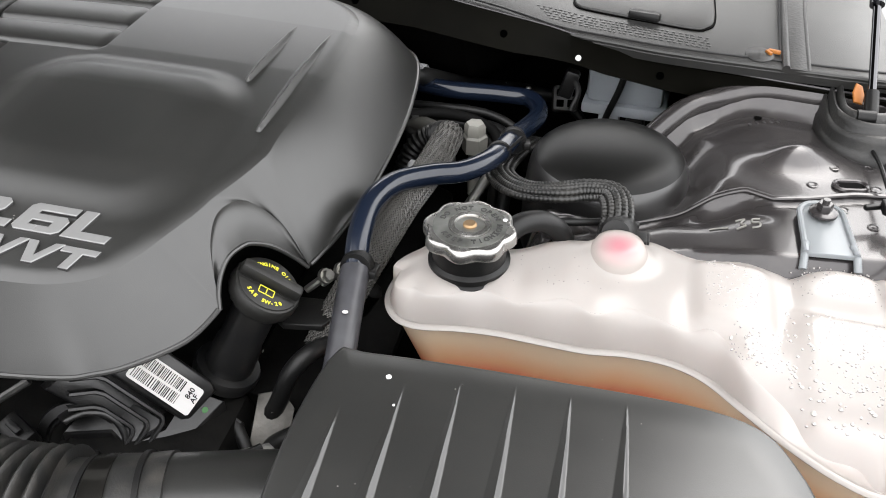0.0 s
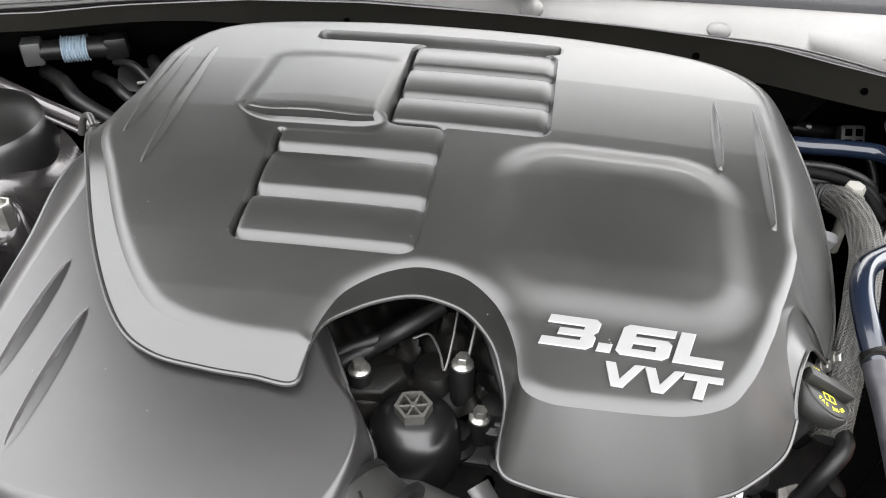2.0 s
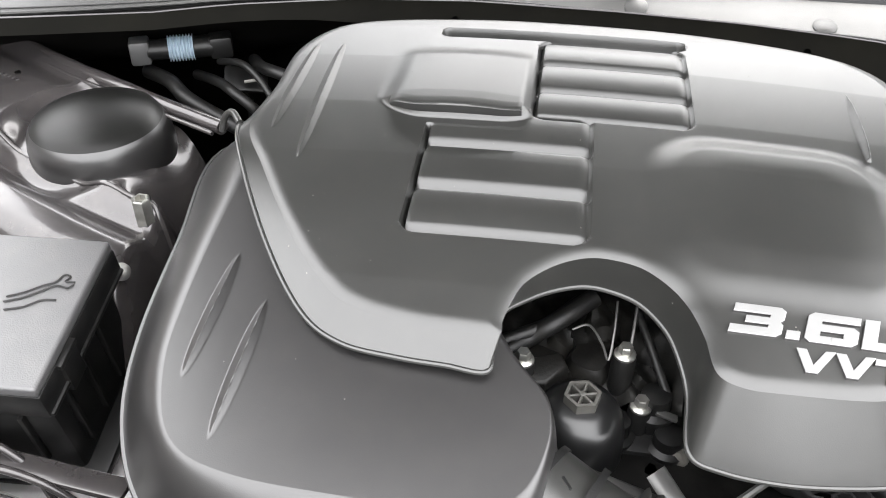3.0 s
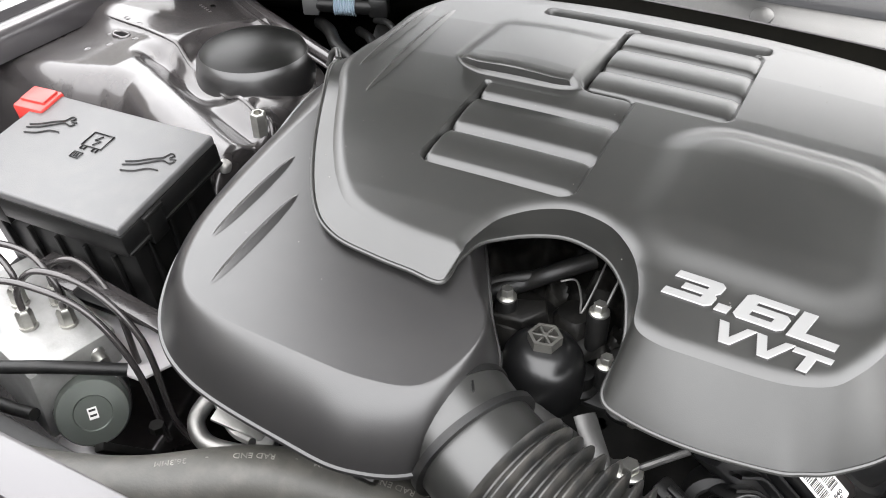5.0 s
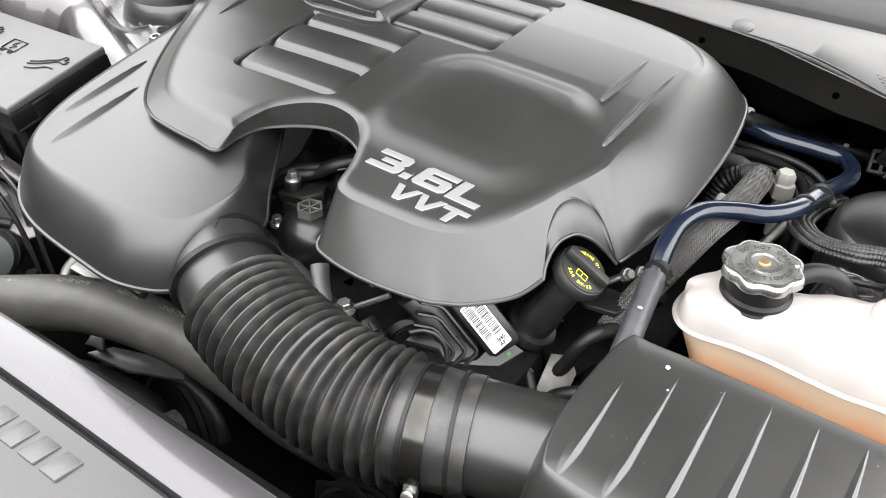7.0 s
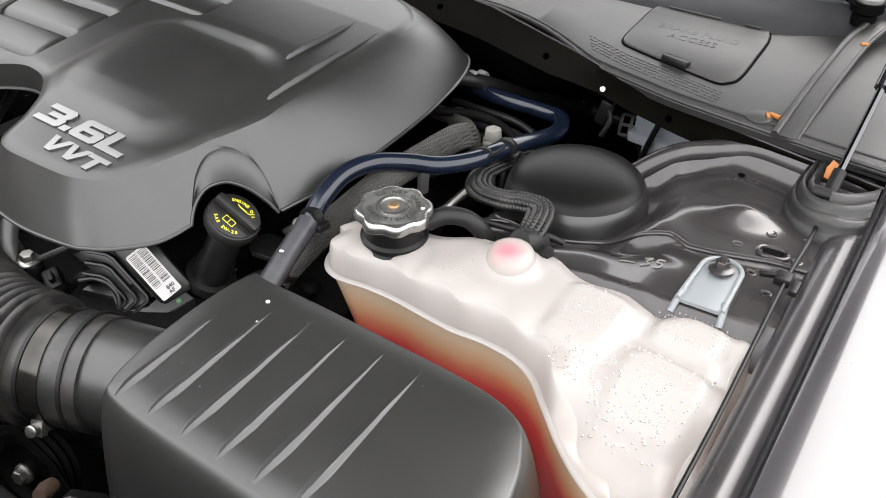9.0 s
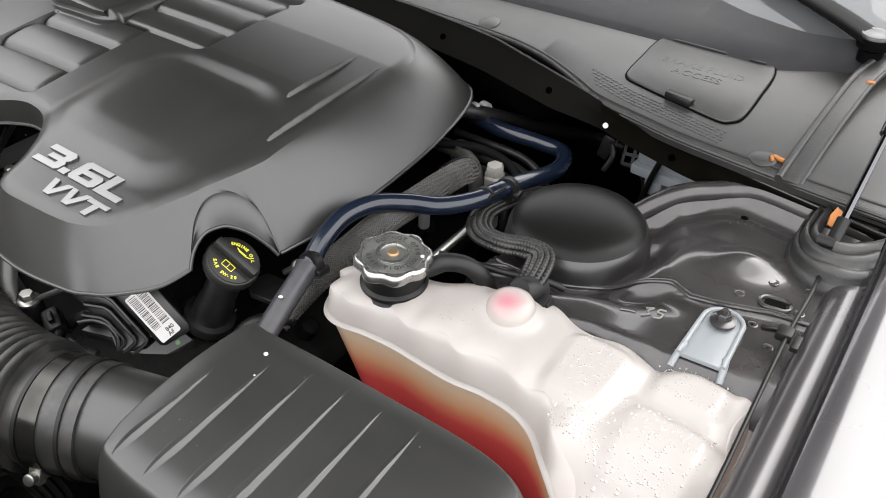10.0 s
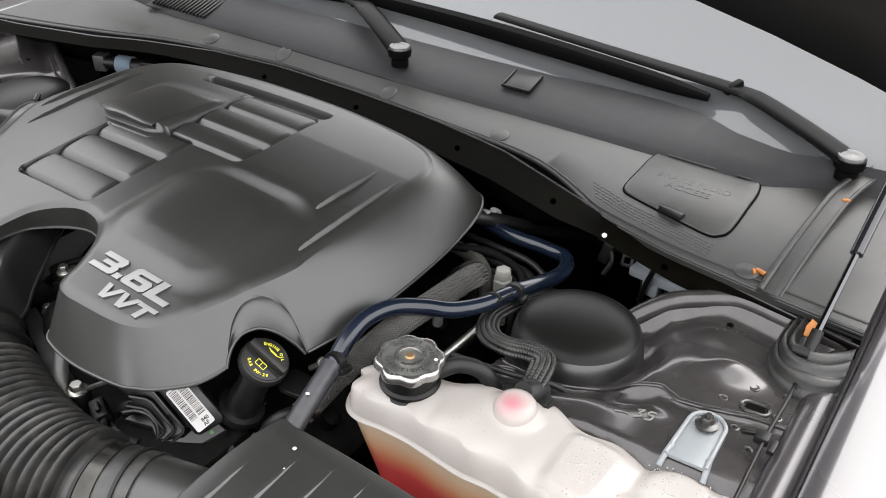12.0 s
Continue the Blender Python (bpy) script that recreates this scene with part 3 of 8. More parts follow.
beam = thing("cowl_beam", "dark olive painted steel cross beam in front of the cowl", "cross beam", (MID, 0.82, 0.92), kind="structure")
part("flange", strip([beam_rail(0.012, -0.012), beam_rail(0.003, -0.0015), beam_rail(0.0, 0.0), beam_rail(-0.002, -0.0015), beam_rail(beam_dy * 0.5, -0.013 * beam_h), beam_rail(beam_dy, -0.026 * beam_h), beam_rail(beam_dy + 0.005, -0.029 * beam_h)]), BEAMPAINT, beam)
part("top_edge", sweep(beam_rail(0.0, 0.0004), 0.0011, 8), WINGFLANGE, beam, "thin paler top edge")
# Web toned near black to paint the shadow under the cowl lip.
part("web", strip([beam_rail(beam_dy + 0.004, -0.0285 * beam_h), beam_rail(beam_dy + 0.008 + cut, -0.032 * beam_h), beam_rail(cut, z=0.880), beam_rail(0.015 + cut, z=0.862), beam_rail(0.035 + cut, z=0.850), beam_rail(0.145 + cut, z=0.80), beam_rail(0.165 + cut, z=0.45)]), SHADEBLACK, beam, "black web below the flange")
seal_d = crail(0, 0.928, 0.003)
seal_b = beam_rail(0.011, -0.011)
solo("cowl_seal", join(strip([seal_d, seal_d * 0.7 + seal_b * 0.3 - [0, 0, 0.004], seal_d * 0.35 + seal_b * 0.65 - [0, 0, 0.006], seal_b]), sweep(seal_d * 0.93 + seal_b * 0.07 + [0, 0, 0.001], 0.0026, 10)), WIPERBLACK, "black rubber seal between the cowl and the cross beam", "seal", kind="structure")

# Out of sight; added to keep light from leaking in behind the bay.
solo("firewall", rbox(1.46, 0.012, 0.50, 0.003, pose(-0.482, 0.988, 0.66)), SHADEBLACK, "black bulkhead behind the engine bay", "bulkhead", kind="structure")

# ---- windscreen ----
wx = np.linspace(-1.16, 0.20, 24)


def glass_rail(s):
    return [(x, float(np.interp(x, fx, np.maximum(bx, sy + 0.012))) * (1 - s) + s * (1.86 - 0.12 * (x - MID) ** 2) + 0.004 * (1 - s), 0.966 + s * 0.49) for x in wx]


screen = thing("windscreen", "raked laminated glass windscreen of the car", "windscreen", (MID, 1.2, 1.1))
gl = part("glass", strip([glass_rail(s) for s in np.linspace(0, 1, 12)]), GLASS, screen)
if gl.data.polygons[0].normal.z < 0:
    gl.data.flip_normals()
gl.visible_shadow = False
dash = [[(x, y, z - 0.05 * (x - MID) ** 2) for x in wx] for y, z in ((0.90, 0.89), (1.06, 0.945), (1.25, 0.985), (1.42, 0.995), (1.50, 0.96), (1.52, 0.7))]
solo("dashboard", strip(dash), DASH, "dark dashboard seen dimly behind the windscreen", "dashboard", kind="structure")
roof = [[(x, y, z - 0.05 * (x - MID) ** 2) for x in wx] for y, z in ((1.84, 1.462), (1.95, 1.49), (2.3, 1.52), (2.9, 1.49), (3.3, 1.3), (3.5, 0.9), (3.5, 0.3))]
thick(solo("car_roof", strip(roof), SILVER, "silver roof behind the windscreen", "car roof", kind="structure"), 0.004)
for side in (1, -1):
    xx = 0.225 if side > 0 else 2 * MID - 0.225
    door_rails = [[(xx + side * d, y, z) for y in np.linspace(0.95, 3.4, 12)] for d, z in ((0.19, 0.25), (0.225, 0.6), (0.215, 0.88), (0.16, 0.93), (0.14, 0.935))]
    cs = thing("car_side", "silver car side and windscreen pillar behind the front wing", "car side", (xx, 1.6, 0.6), kind="structure")
    thick(part("door_skin", strip(door_rails), SILVER, cs), 0.004)
    part("pillar", tube([(xx + side * 0.0, 0.97, 0.955), (xx - side * 0.03, 1.35, 1.18), (xx - side * 0.08, 1.85, 1.45)], 0.028, 14), WIPERBLACK, cs, "black windscreen pillar")

# ---- raised bonnet ----
bonnet = thing("bonnet", "raised silver bonnet with a black underside, propped open", "bonnet", (MID, 0.95, 0.98))
ang = radians(62)
hx = np.linspace(-0.72, 0.72, 16)


def hood_pt(u, s, off):
    """Along the bonnet by s from its hinge, off above its inner skin."""
    w = u * (1.0 - 0.10 * s)
    y, z = -s + 0.06 * u * u, off - 0.05 * u * u
    return (MID + w, 0.95 + y * math.cos(ang) + z * math.sin(ang), 1.17 - 0.15 * u * u - y * math.sin(ang) + z * math.cos(ang))


for nm, off, mat, lab in (("outer_skin", 0.03, SILVER, ""), ("inner_frame", 0.0, LINER, "matt black bonnet underside")):
    thick(part(nm, strip([[hood_pt(u, s, off) for u in hx] for s in np.linspace(0, 1.15, 14)]), mat, bonnet, lab), 0.0015)

# ---- bay structure ----
def rail_x(x0, x1, y, z, n=12):
    return [(x, y, z) for x in np.linspace(x0, x1, n)]


solo("radiator_support", strip([rail_x(-1.2, 0.24, 0.094, 0.84), rail_x(-1.2, 0.24, 0.10, 0.78), rail_x(-1.2, 0.24, 0.105, 0.4)]), PLASTIC,
     "black radiator support wall behind the grille", "radiator support", kind="structure")
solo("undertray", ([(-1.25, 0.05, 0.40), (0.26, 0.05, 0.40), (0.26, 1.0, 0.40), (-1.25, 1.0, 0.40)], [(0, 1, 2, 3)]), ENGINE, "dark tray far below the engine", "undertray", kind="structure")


APRON_Z = {}
# weld seam and rolled rear edge of each inner wing, by distance from the centre line
SEAM = {1: ([0.33, 0.391, 0.447, 0.499, 0.533, 0.571, 0.590, 0.609, 0.629, 0.670, 0.72], [0.500, 0.517, 0.530, 0.556, 0.573, 0.579, 0.583, 0.574, 0.578, 0.592, 0.598]),
        -1: ([0.323, 0.346, 0.379, 0.439, 0.496, 0.570, 0.65, 0.775], [0.466, 0.498, 0.526, 0.547, 0.569, 0.602, 0.622, 0.640])}
RIB = {1: [(0.500, 0.662), (0.525, 0.690), (0.550, 0.712), (0.574, 0.731), (0.590, 0.737), (0.622, 0.734), (0.662, 0.727), (0.72, 0.722)],
       -1: [(0.347, 0.638), (0.389, 0.657), (0.434, 0.676), (0.490, 0.704), (0.542, 0.728), (0.605, 0.760), (0.681, 0.800), (0.775, 0.848)]}


def rib_y(side, u):
    return np.interp(u, [a for a, b in RIB[side]], [b for a, b in RIB[side]])


def seam_y(side, u):
    return np.interp(u, *SEAM[side])


def apron(side):
    """Inner wing pressing with the shock tower: plateau, rolled rear edge, weld flange and front shelf."""
    def top(X, Y, D):
        u = np.where(side > 0, X - MID, MID - X)
        z = np.full(X.shape, 0.884)
        # the plateau stands above the valley round the tower
        edge_u = np.interp(Y, [0.56, 0.598, 0.623, 0.662, 0.702, 0.74], [0.585, 0.562, 0.572, 0.590, 0.592, 0.60])
        z += (0.012 if side > 0 else 0.003) * sstep(-0.034, 0.022, u - edge_u)
        r = np.hypot(u - 0.485, Y - 0.627)
        z -= 0.016 * (1 - sstep(0.068, 0.098, r))
        # rolled rear edge
        back = Y - rib_y(side, u)
        z += (0.017 if side > 0 else 0.004) * np.exp(-(back / 0.013) ** 2) * sstep(0.49, 0.53, u)
        z -= 0.003 * np.exp(-((back + 0.026) / 0.010) ** 2) * sstep(0.52, 0.56, u)
        # pressed bulges beside the tower
        if side > 0:
            z += 0.013 * np.exp(-(((u - 0.630) / 0.026) ** 2 + ((Y - 0.634 - 0.2 * (u - 0.62)) / 0.018) ** 2))
        # shelf in front of the weld flange, then the roll down
        seam = seam_y(side, u)
        if side < 0:
            lip = np.interp(u, [0.33, 0.36, 0.40, 0.45, 0.51, 0.565, 0.60, 0.64, 0.78], [0.430, 0.445, 0.456, 0.464, 0.488, 0.516, 0.518, 0.512, 0.500])
            z -= 0.012 * (1 - sstep(0.37, 0.56, u))
            z -= 0.015 * np.exp(-((Y - seam + 0.027) / 0.018) ** 2) * (1 - sstep(0.58, 0.63, u))
        else:
            lip = np.interp(u, [0.40, 0.528, 0.538, 0.553, 0.571, 0.589, 0.615, 0.664, 0.72], [0.50, 0.508, 0.517, 0.521, 0.519, 0.514, 0.510, 0.518, 0.524])
            z -= 0.006 * np.exp(-((Y - seam + 0.016) / 0.011) ** 2) * (1 - sstep(0.58, 0.62, u))
        z -= 0.004 * (1 - sstep(seam - 0.005, seam + 0.001, Y))
        if side < 0:
            z -= 0.22 * np.clip((lip + 0.012 - Y) / 0.085, 0, 1) ** 2.3
            z -= 0.10 * np.clip(u - 0.60, 0, 0.2) * (1 - sstep(0.60, 0.66, Y))
        else:
            z -= 0.17 * np.clip((lip - Y) / 0.06, 0, 1) ** 1.8
        z -= 0.10 * np.clip((lip - 0.05 - Y) / 0.3, 0, 1)
        if side < 0:
            z -= 0.10 * (1 - sstep(0.350, 0.425, u)) * sstep(0.525, 0.565, Y)
        # inner wall falling into the bay
        z -= 0.30 * (1 - sstep(0.335 if side < 0 else 0.39, 0.385 if side < 0 else 0.45, u)) ** 1.5
        return z
    APRON_Z[side] = top
    far = 0.72 if side > 0 else 0.775
    base = [(0.31, 0.12), (far, 0.12), (far, 0.735 if side > 0 else 0.849)] + [(a, b + 0.001) for a, b in RIB[side][-2::-1]] + ([(0.44, 0.675), (0.31, 0.68)] if side > 0 else [(0.31, 0.622)])
    out = [(MID + side * a, b) for a, b in base]
    return sheet(out, top, 0.0031)


def wing_point(side, u, y, lift=0.0):
    x = MID + side * u
    return (x, y, float(APRON_Z[side](np.array([x]), np.array([y]), np.zeros(1))[0]) + lift)


random.seed(8)
for side in (1, -1):
    iw = thing("inner_wing", "dark satin painted inner wing pressing beside the shock tower", "inner wing", (MID + side * 0.55, 0.55, 0.88), kind="structure")
    part("pressing", apron(side), BLACKSTEEL, iw, smooth=50)
    us = np.linspace(0.505, 0.718, 60) if side > 0 else np.linspace(0.350, 0.772, 90)
    line = np.array([wing_point(side, u, float(rib_y(side, u)), -0.0045) if side > 0 else (MID - u, float(rib_y(side, u)), 0.8825 + 0.02 * max(0, u - 0.55)) for u in us])
    line = np.column_stack([np.convolve(np.pad(line[:, i], 4, mode="edge"), np.ones(9) / 9, "valid") for i in range(3)])
    part("rolled_edge", sweep(line, 0.0098 if side > 0 else 0.0078, 18), BLACKSTEEL, iw, "rolled rear edge")
    if side < 0:
        part("rolled_edge", sweep(line + [-0.006, -0.0125, 0.000], 0.0024, 10), BLACKSTEEL, iw, "slim second roll")
    us = np.linspace(0.40 if side > 0 else 0.335, 0.715, 90)
    line = np.array([wing_point(side, u, float(seam_y(side, u)), 0.0010) for u in us])
    part("weld_flange", sweep(line, 0.0024, 8, flat=0.6), BLACKSTEEL, iw, "raised spot-welded flange")
    sp = wing_point(side, 0.668, 0.603)
    SM = Matrix.Translation(sp) @ pose(0, 0, 0, 0, 0, side * 8)
    # Slot and hole are flat black shapes, the darkness inside them painted on.
    part("drain_slot", slab(rounded(-0.0085, -0.0036, 0.0085, 0.0036, 0.0035, 6), -0.003, 0.0014, 0.0, SM), SHADEBLACK, iw, "dark oblong drain hole")
    ring = np.array([tuple(SM @ Vector((a, b, 0.0012))) for a, b in rounded(-0.0120, -0.0066, 0.0120, 0.0066, 0.0064, 6)])
    part("slot_rim", sweep(np.vstack([ring, ring[:2]]), 0.0018, 8, caps=False), BLACKSTEEL, iw, "raised rim of the drain hole")
    part("hole", lathe([(0.0034, -0.002), (0.0034, 0.0010), (0.002, 0.0011)], 16, wing_point(side, 0.608, 0.708)), SHADEBLACK, iw, "small dark hole")
    for u, y in ((0.659, 0.627), (0.686, 0.634), (0.687, 0.603), (0.660, 0.575), (0.678, 0.556), (0.64, 0.60)):
        part("spot_weld", lathe([(0.0046, -0.0006), (0.0044, 0.0005), (0.0034, 0.0007), (0.0028, 0.0001), (0.001, 0.0)], 16, wing_point(side, u, y)), BLACKSTEEL, iw, "round spot weld")
    for i in range(5):
        u = 0.600 + 0.006 * i
        part("stamp_bar", rbox(0.0022, 0.0038, 0.0006, 0.0002, Matrix.Translation(wing_point(side, u, 0.693 + 0.0025 * i, 0.0004)) @ pose(0, 0, 0, 0, 0, side * 30), 1), FASCIA, iw, "small pale stamped mark")
    part("chip", rbox(0.0022, 0.011, 0.0010, 0.0003, Matrix.Translation(wing_point(side, 0.546, 0.617, 0.002)) @ pose(0, 0, 0, 0, 0, side * 40), 1), PALEPRINT, iw, "bright paint chip")
    x = MID + side * (0.722 if side > 0 else 0.777)
    solo("inner_wing_wall", ([(x, 0.0, 0.40), (x, 1.0, 0.40), (x, 1.0, 0.9), (x, 0.0, 0.9)], [(0, 1, 2, 3)]), BLACKSTEEL, "dark side wall of the engine bay", "bay wall", kind="structure")


def tower_cap(x, y, z, k):
    cap = thing("shock_tower_cap", "domed matt black plastic cap on the shock tower", "tower cap", (x, y, z), group="shock tower caps")
    part("skirt", lathe([(r * k, h) for r, h in ((0.0668, -0.075), (0.0665, -0.030), (0.0640, -0.008), (0.0625, 0.0), (0.0605, 0.0055), (0.0580, 0.0090))], 64, (x, y, z)), RESON, cap)
    part("dome", lathe([(r * k, h) for r, h in ((0.0582, 0.0088), (0.0545, 0.0125), (0.0480, 0.0160), (0.036, 0.0195), (0.022, 0.0215), (0.010, 0.0222), (0.001, 0.0224))], 64, (x, y, z)), CAPBLACK, cap)
    return cap


tower_cap(0.003, 0.622, 0.881, 1.04)
tower_cap(-0.962, 0.630, 0.878, 1.09)


# ---- engine cover ----
CX = -0.4885


def cover_z(X, Y, D):
    u = X - CX
    z = np.interp(Y, [0.28, 0.32, 0.37, 0.42, 0.50, 0.57, 0.65, 0.72, 0.80], [0.934, 0.944, 0.9535, 0.960, 0.9675, 0.972, 0.974, 0.972, 0.966])
    z = z - 0.14 * u * u
    # broad swelling over the right bank
    z += 0.0055 * box_mask(X, Y, -0.432, -0.268, 0.384, 0.540, 0.040, 0.016) + 0.0040 * box_mask(X, Y, -0.420, -0.282, 0.402, 0.530, 0.040, 0.024)
    # raised pad
    pad = sstep(0.5490, 0.5560, Y - 11 * np.maximum(0, -0.618 - X) ** 2 - 11 * np.maximum(0, X + 0.560) ** 2) * (1 - sstep(0.640, 0.676, Y)) * sstep(-0.666, -0.640, X) * (1 - sstep(-0.543, -0.531, X))
    under = box_mask(X, Y, -0.668, -0.534, 0.5415, 0.672, 0.012, 0.0018)
    z += (0.0065 + 0.080 * np.clip(0.665 - Y, 0, 0.13) - 1.2 * (X + 0.595) ** 2) * pad
    # louvre wells: pillowed slats, each rolling down at its front into a narrow groove
    for x0, x1, edges in ((-0.615, -0.484, (0.4145, 0.4640, 0.5165, 0.5660)), (-0.533, -0.404, (0.5595, 0.6035, 0.6510, 0.6965))):
        well = box_mask(X, Y, x0, x1, edges[0], edges[-1], 0.013, 0.0018) * (1 - under)
        v = np.full(X.shape, -0.0115)
        for a, b in zip(edges[:-1], edges[1:]):
            t = np.clip((Y - a) / (b - a), 0, 1)
            roll = -0.0006 - 0.0082 * np.clip(1 - t / 0.25, 0, 1) ** 1.7 - 0.0042 * (t - 0.62) ** 2 / 0.38 - 0.0012 * np.clip((t - 0.90) / 0.10, 0, 1) ** 2
            end = np.clip((x0 + 0.008 - X) / 0.007, 0, 1) ** 2 + 1.4 * np.clip((X - x1 + 0.010) / 0.010, 0, 1) ** 2
            on = box_mask(X, Y, x0 + 0.0022, x1 + 0.004, a + 0.0008, b - 0.0016, 0.007, 0.0010)
            v = v * (1 - on) + (roll - 0.0022 * end) * on
        z += well * v
    # dark slot at the back
    z -= 0.013 * box_mask(X, Y, -0.626, -0.402, 0.6985, 0.7165, 0.007, 0.0018)
    # paired raised fins on both shoulders
    for x0, y0, x1, y1, w in ((-0.741, 0.527, -0.740, 0.673, -0.0058), (-0.709, 0.488, -0.716, 0.673, -0.0058), (-0.273, 0.545, -0.270, 0.647, 0.0048), (-0.2405, 0.484, -0.238, 0.644, 0.0048)):
        z += 0.0042 * gash(X, Y, x0, y0, x1, y1, abs(w), -0.15) if w < 0 else 0.0050 * blade(X, Y, x0, y0, x1, y1, w)
    # edge rounding
    r = 0.010
    return z - 0.0030 * (np.clip(r - D, 0, r) / r) ** 2


# edge of the top, foot of the skirt, height of the foot, fullness
COVER_EDGE = [
    (-0.537, 0.3355, -0.541, 0.318, 0.928, 1.0), (-0.562, 0.335, -0.568, 0.319, 0.928, 1.0), (-0.592, 0.337, -0.599, 0.320, 0.929, 1.0), (-0.628, 0.345, -0.637, 0.326, 0.930, 1.0),
    (-0.655, 0.362, -0.668, 0.346, 0.934, 1.0), (-0.692, 0.408, -0.706, 0.398, 0.942, 1.0), (-0.735, 0.480, -0.748, 0.474, 0.950, 1.0), (-0.763, 0.535, -0.772, 0.531, 0.956, 1.0),
    (-0.758, 0.60, -0.777, 0.60, 0.920, 1.3), (-0.754, 0.68, -0.782, 0.70, 0.905, 1.4),
    (-0.712, 0.732, -0.748, 0.768, 0.900, 1.5), (-0.60, 0.748, -0.60, 0.784, 0.900, 1.6), (-0.4885, 0.749, -0.4885, 0.786, 0.900, 1.6), (-0.377, 0.745, -0.377, 0.780, 0.900, 1.6),
    (-0.275, 0.728, -0.245, 0.772, 0.902, 1.5), (-0.230, 0.690, -0.192, 0.742, 0.905, 1.5), (-0.222, 0.63, -0.174, 0.655, 0.899, 1.3), (-0.222, 0.55, -0.173, 0.552, 0.892, 1.25),
    (-0.226, 0.49, -0.181, 0.480, 0.887, 1.1), (-0.226, 0.468, -0.189, 0.448, 0.884, 1.0), (-0.228, 0.458, -0.1925, 0.438, 0.883, 1.0),
    (-0.230, 0.450, -0.194, 0.437, 0.885, 1.0), (-0.233, 0.440, -0.202, 0.4405, 0.899, 1.0), (-0.2365, 0.430, -0.214, 0.4415, 0.915, 1.0), (-0.240, 0.420, -0.226, 0.434, 0.932, 1.0),
    (-0.2435, 0.411, -0.234, 0.421, 0.9405, 1.0), (-0.246, 0.402, -0.239, 0.406, 0.9395, 1.0), (-0.249, 0.393, -0.238, 0.391, 0.929, 1.0), (-0.2535, 0.382, -0.233, 0.379, 0.913, 1.0),
    (-0.258, 0.371, -0.228, 0.3705, 0.898, 1.0), (-0.2605, 0.365, -0.2275, 0.367, 0.8945, 1.0), (-0.268, 0.351, -0.238, 0.341, 0.889, 1.0), (-0.281, 0.334, -0.264, 0.316, 0.886, 1.0), (-0.302, 0.324, -0.282, 0.306, 0.885, 1.0),
    (-0.324, 0.320, -0.300, 0.299, 0.885, 1.0), (-0.36, 0.318, -0.350, 0.293, 0.885, 1.0), (-0.387, 0.318, -0.392, 0.296, 0.886, 1.0), (-0.403, 0.326, -0.412, 0.306, 0.889, 1.0),
    (-0.409, 0.350, -0.412, 0.343, 0.900, 1.0), (-0.417, 0.370, -0.418, 0.366, 0.910, 1.0), (-0.428, 0.386, -0.427, 0.384, 0.917, 1.0), (-0.446, 0.401, -0.445, 0.401, 0.923, 1.0),
    (-0.467, 0.4065, -0.467, 0.408, 0.926, 1.0), (-0.485, 0.4055, -0.485, 0.408, 0.927, 1.0), (-0.505, 0.396, -0.505, 0.400, 0.927, 1.0), (-0.523, 0.379, -0.522, 0.388, 0.927, 1.0),
    (-0.531, 0.361, -0.537, 0.372, 0.927, 1.0), (-0.535, 0.346, -0.541, 0.345, 0.928, 1.0)]
edge = spline(COVER_EDGE, 7, True)
cover = thing("engine_cover", "black moulded plastic engine cover with louvres and silver lettering", "engine cover", (CX, 0.5, 0.9))
part("top", sheet(edge[:, :2], cover_z, 0.0016, ((-0.749, -0.700, 0.0006), (-0.280, -0.231, 0.0005)), ((0.408, 0.722, 0.0007),)), COVER, cover)
et = np.column_stack([edge[:, :2], cover_z(edge[:, 0], edge[:, 1], np.zeros(len(edge)))])
eb = edge[:, 2:5]
part("skirt", skirt(et, eb, edge[:, 5], 14), COVER, cover)
# undercut front of the raised pad
nose_x = np.linspace(-0.650, -0.541, 48)
nose_y = 0.5475 + 11 * np.maximum(0, -0.618 - nose_x) ** 2 + 11 * np.maximum(0, nose_x + 0.560) ** 2
nose_t = cover_z(nose_x, nose_y + 0.0105, np.full(48, 1.0)) + 0.0002
nose_b = np.minimum(nose_t - 0.0008, cover_z(nose_x, nose_y - 0.001, np.full(48, 1.0)) - 0.002)
part("pad_front", strip([np.column_stack([nose_x, nose_y + dy, nose_t * (1 - k) + nose_b * k]) for dy, k in ((0.0105, 0.0), (0.0040, 0.012), (0.0004, 0.045), (-0.0008, 0.10), (0.0002, 0.20), (0.0022, 0.42), (0.0046, 0.72), (0.0068, 1.0))]), COVER, cover, "undercut front of the raised pad", smooth=80)
# recessed hood round the oil filler
h_out = spline([(-0.1935, 0.4365, 0.884), (-0.202, 0.4405, 0.899), (-0.214, 0.4415, 0.915), (-0.226, 0.434, 0.932), (-0.234, 0.421, 0.9405), (-0.239, 0.406, 0.9395), (-0.238, 0.391, 0.929), (-0.233, 0.379, 0.913), (-0.2275, 0.369, 0.896)], 6)
h_in = spline([(-0.193, 0.4355, 0.882), (-0.201, 0.431, 0.893), (-0.211, 0.421, 0.908), (-0.219, 0.409, 0.918), (-0.223, 0.400, 0.9205), (-0.227, 0.390, 0.919), (-0.229, 0.381, 0.912), (-0.229, 0.374, 0.903), (-0.227, 0.368, 0.8935)], 6)
h_mid = (h_out + h_in) / 2 + [-0.006, 0.007, 0.001]
part("filler_hood", strip([h_out * (1 - k) ** 2 + h_mid * 2 * k * (1 - k) + h_in * k * k for k in np.linspace(0, 1, 10)]), COVER, cover, "recessed hood round the oil filler", smooth=85)
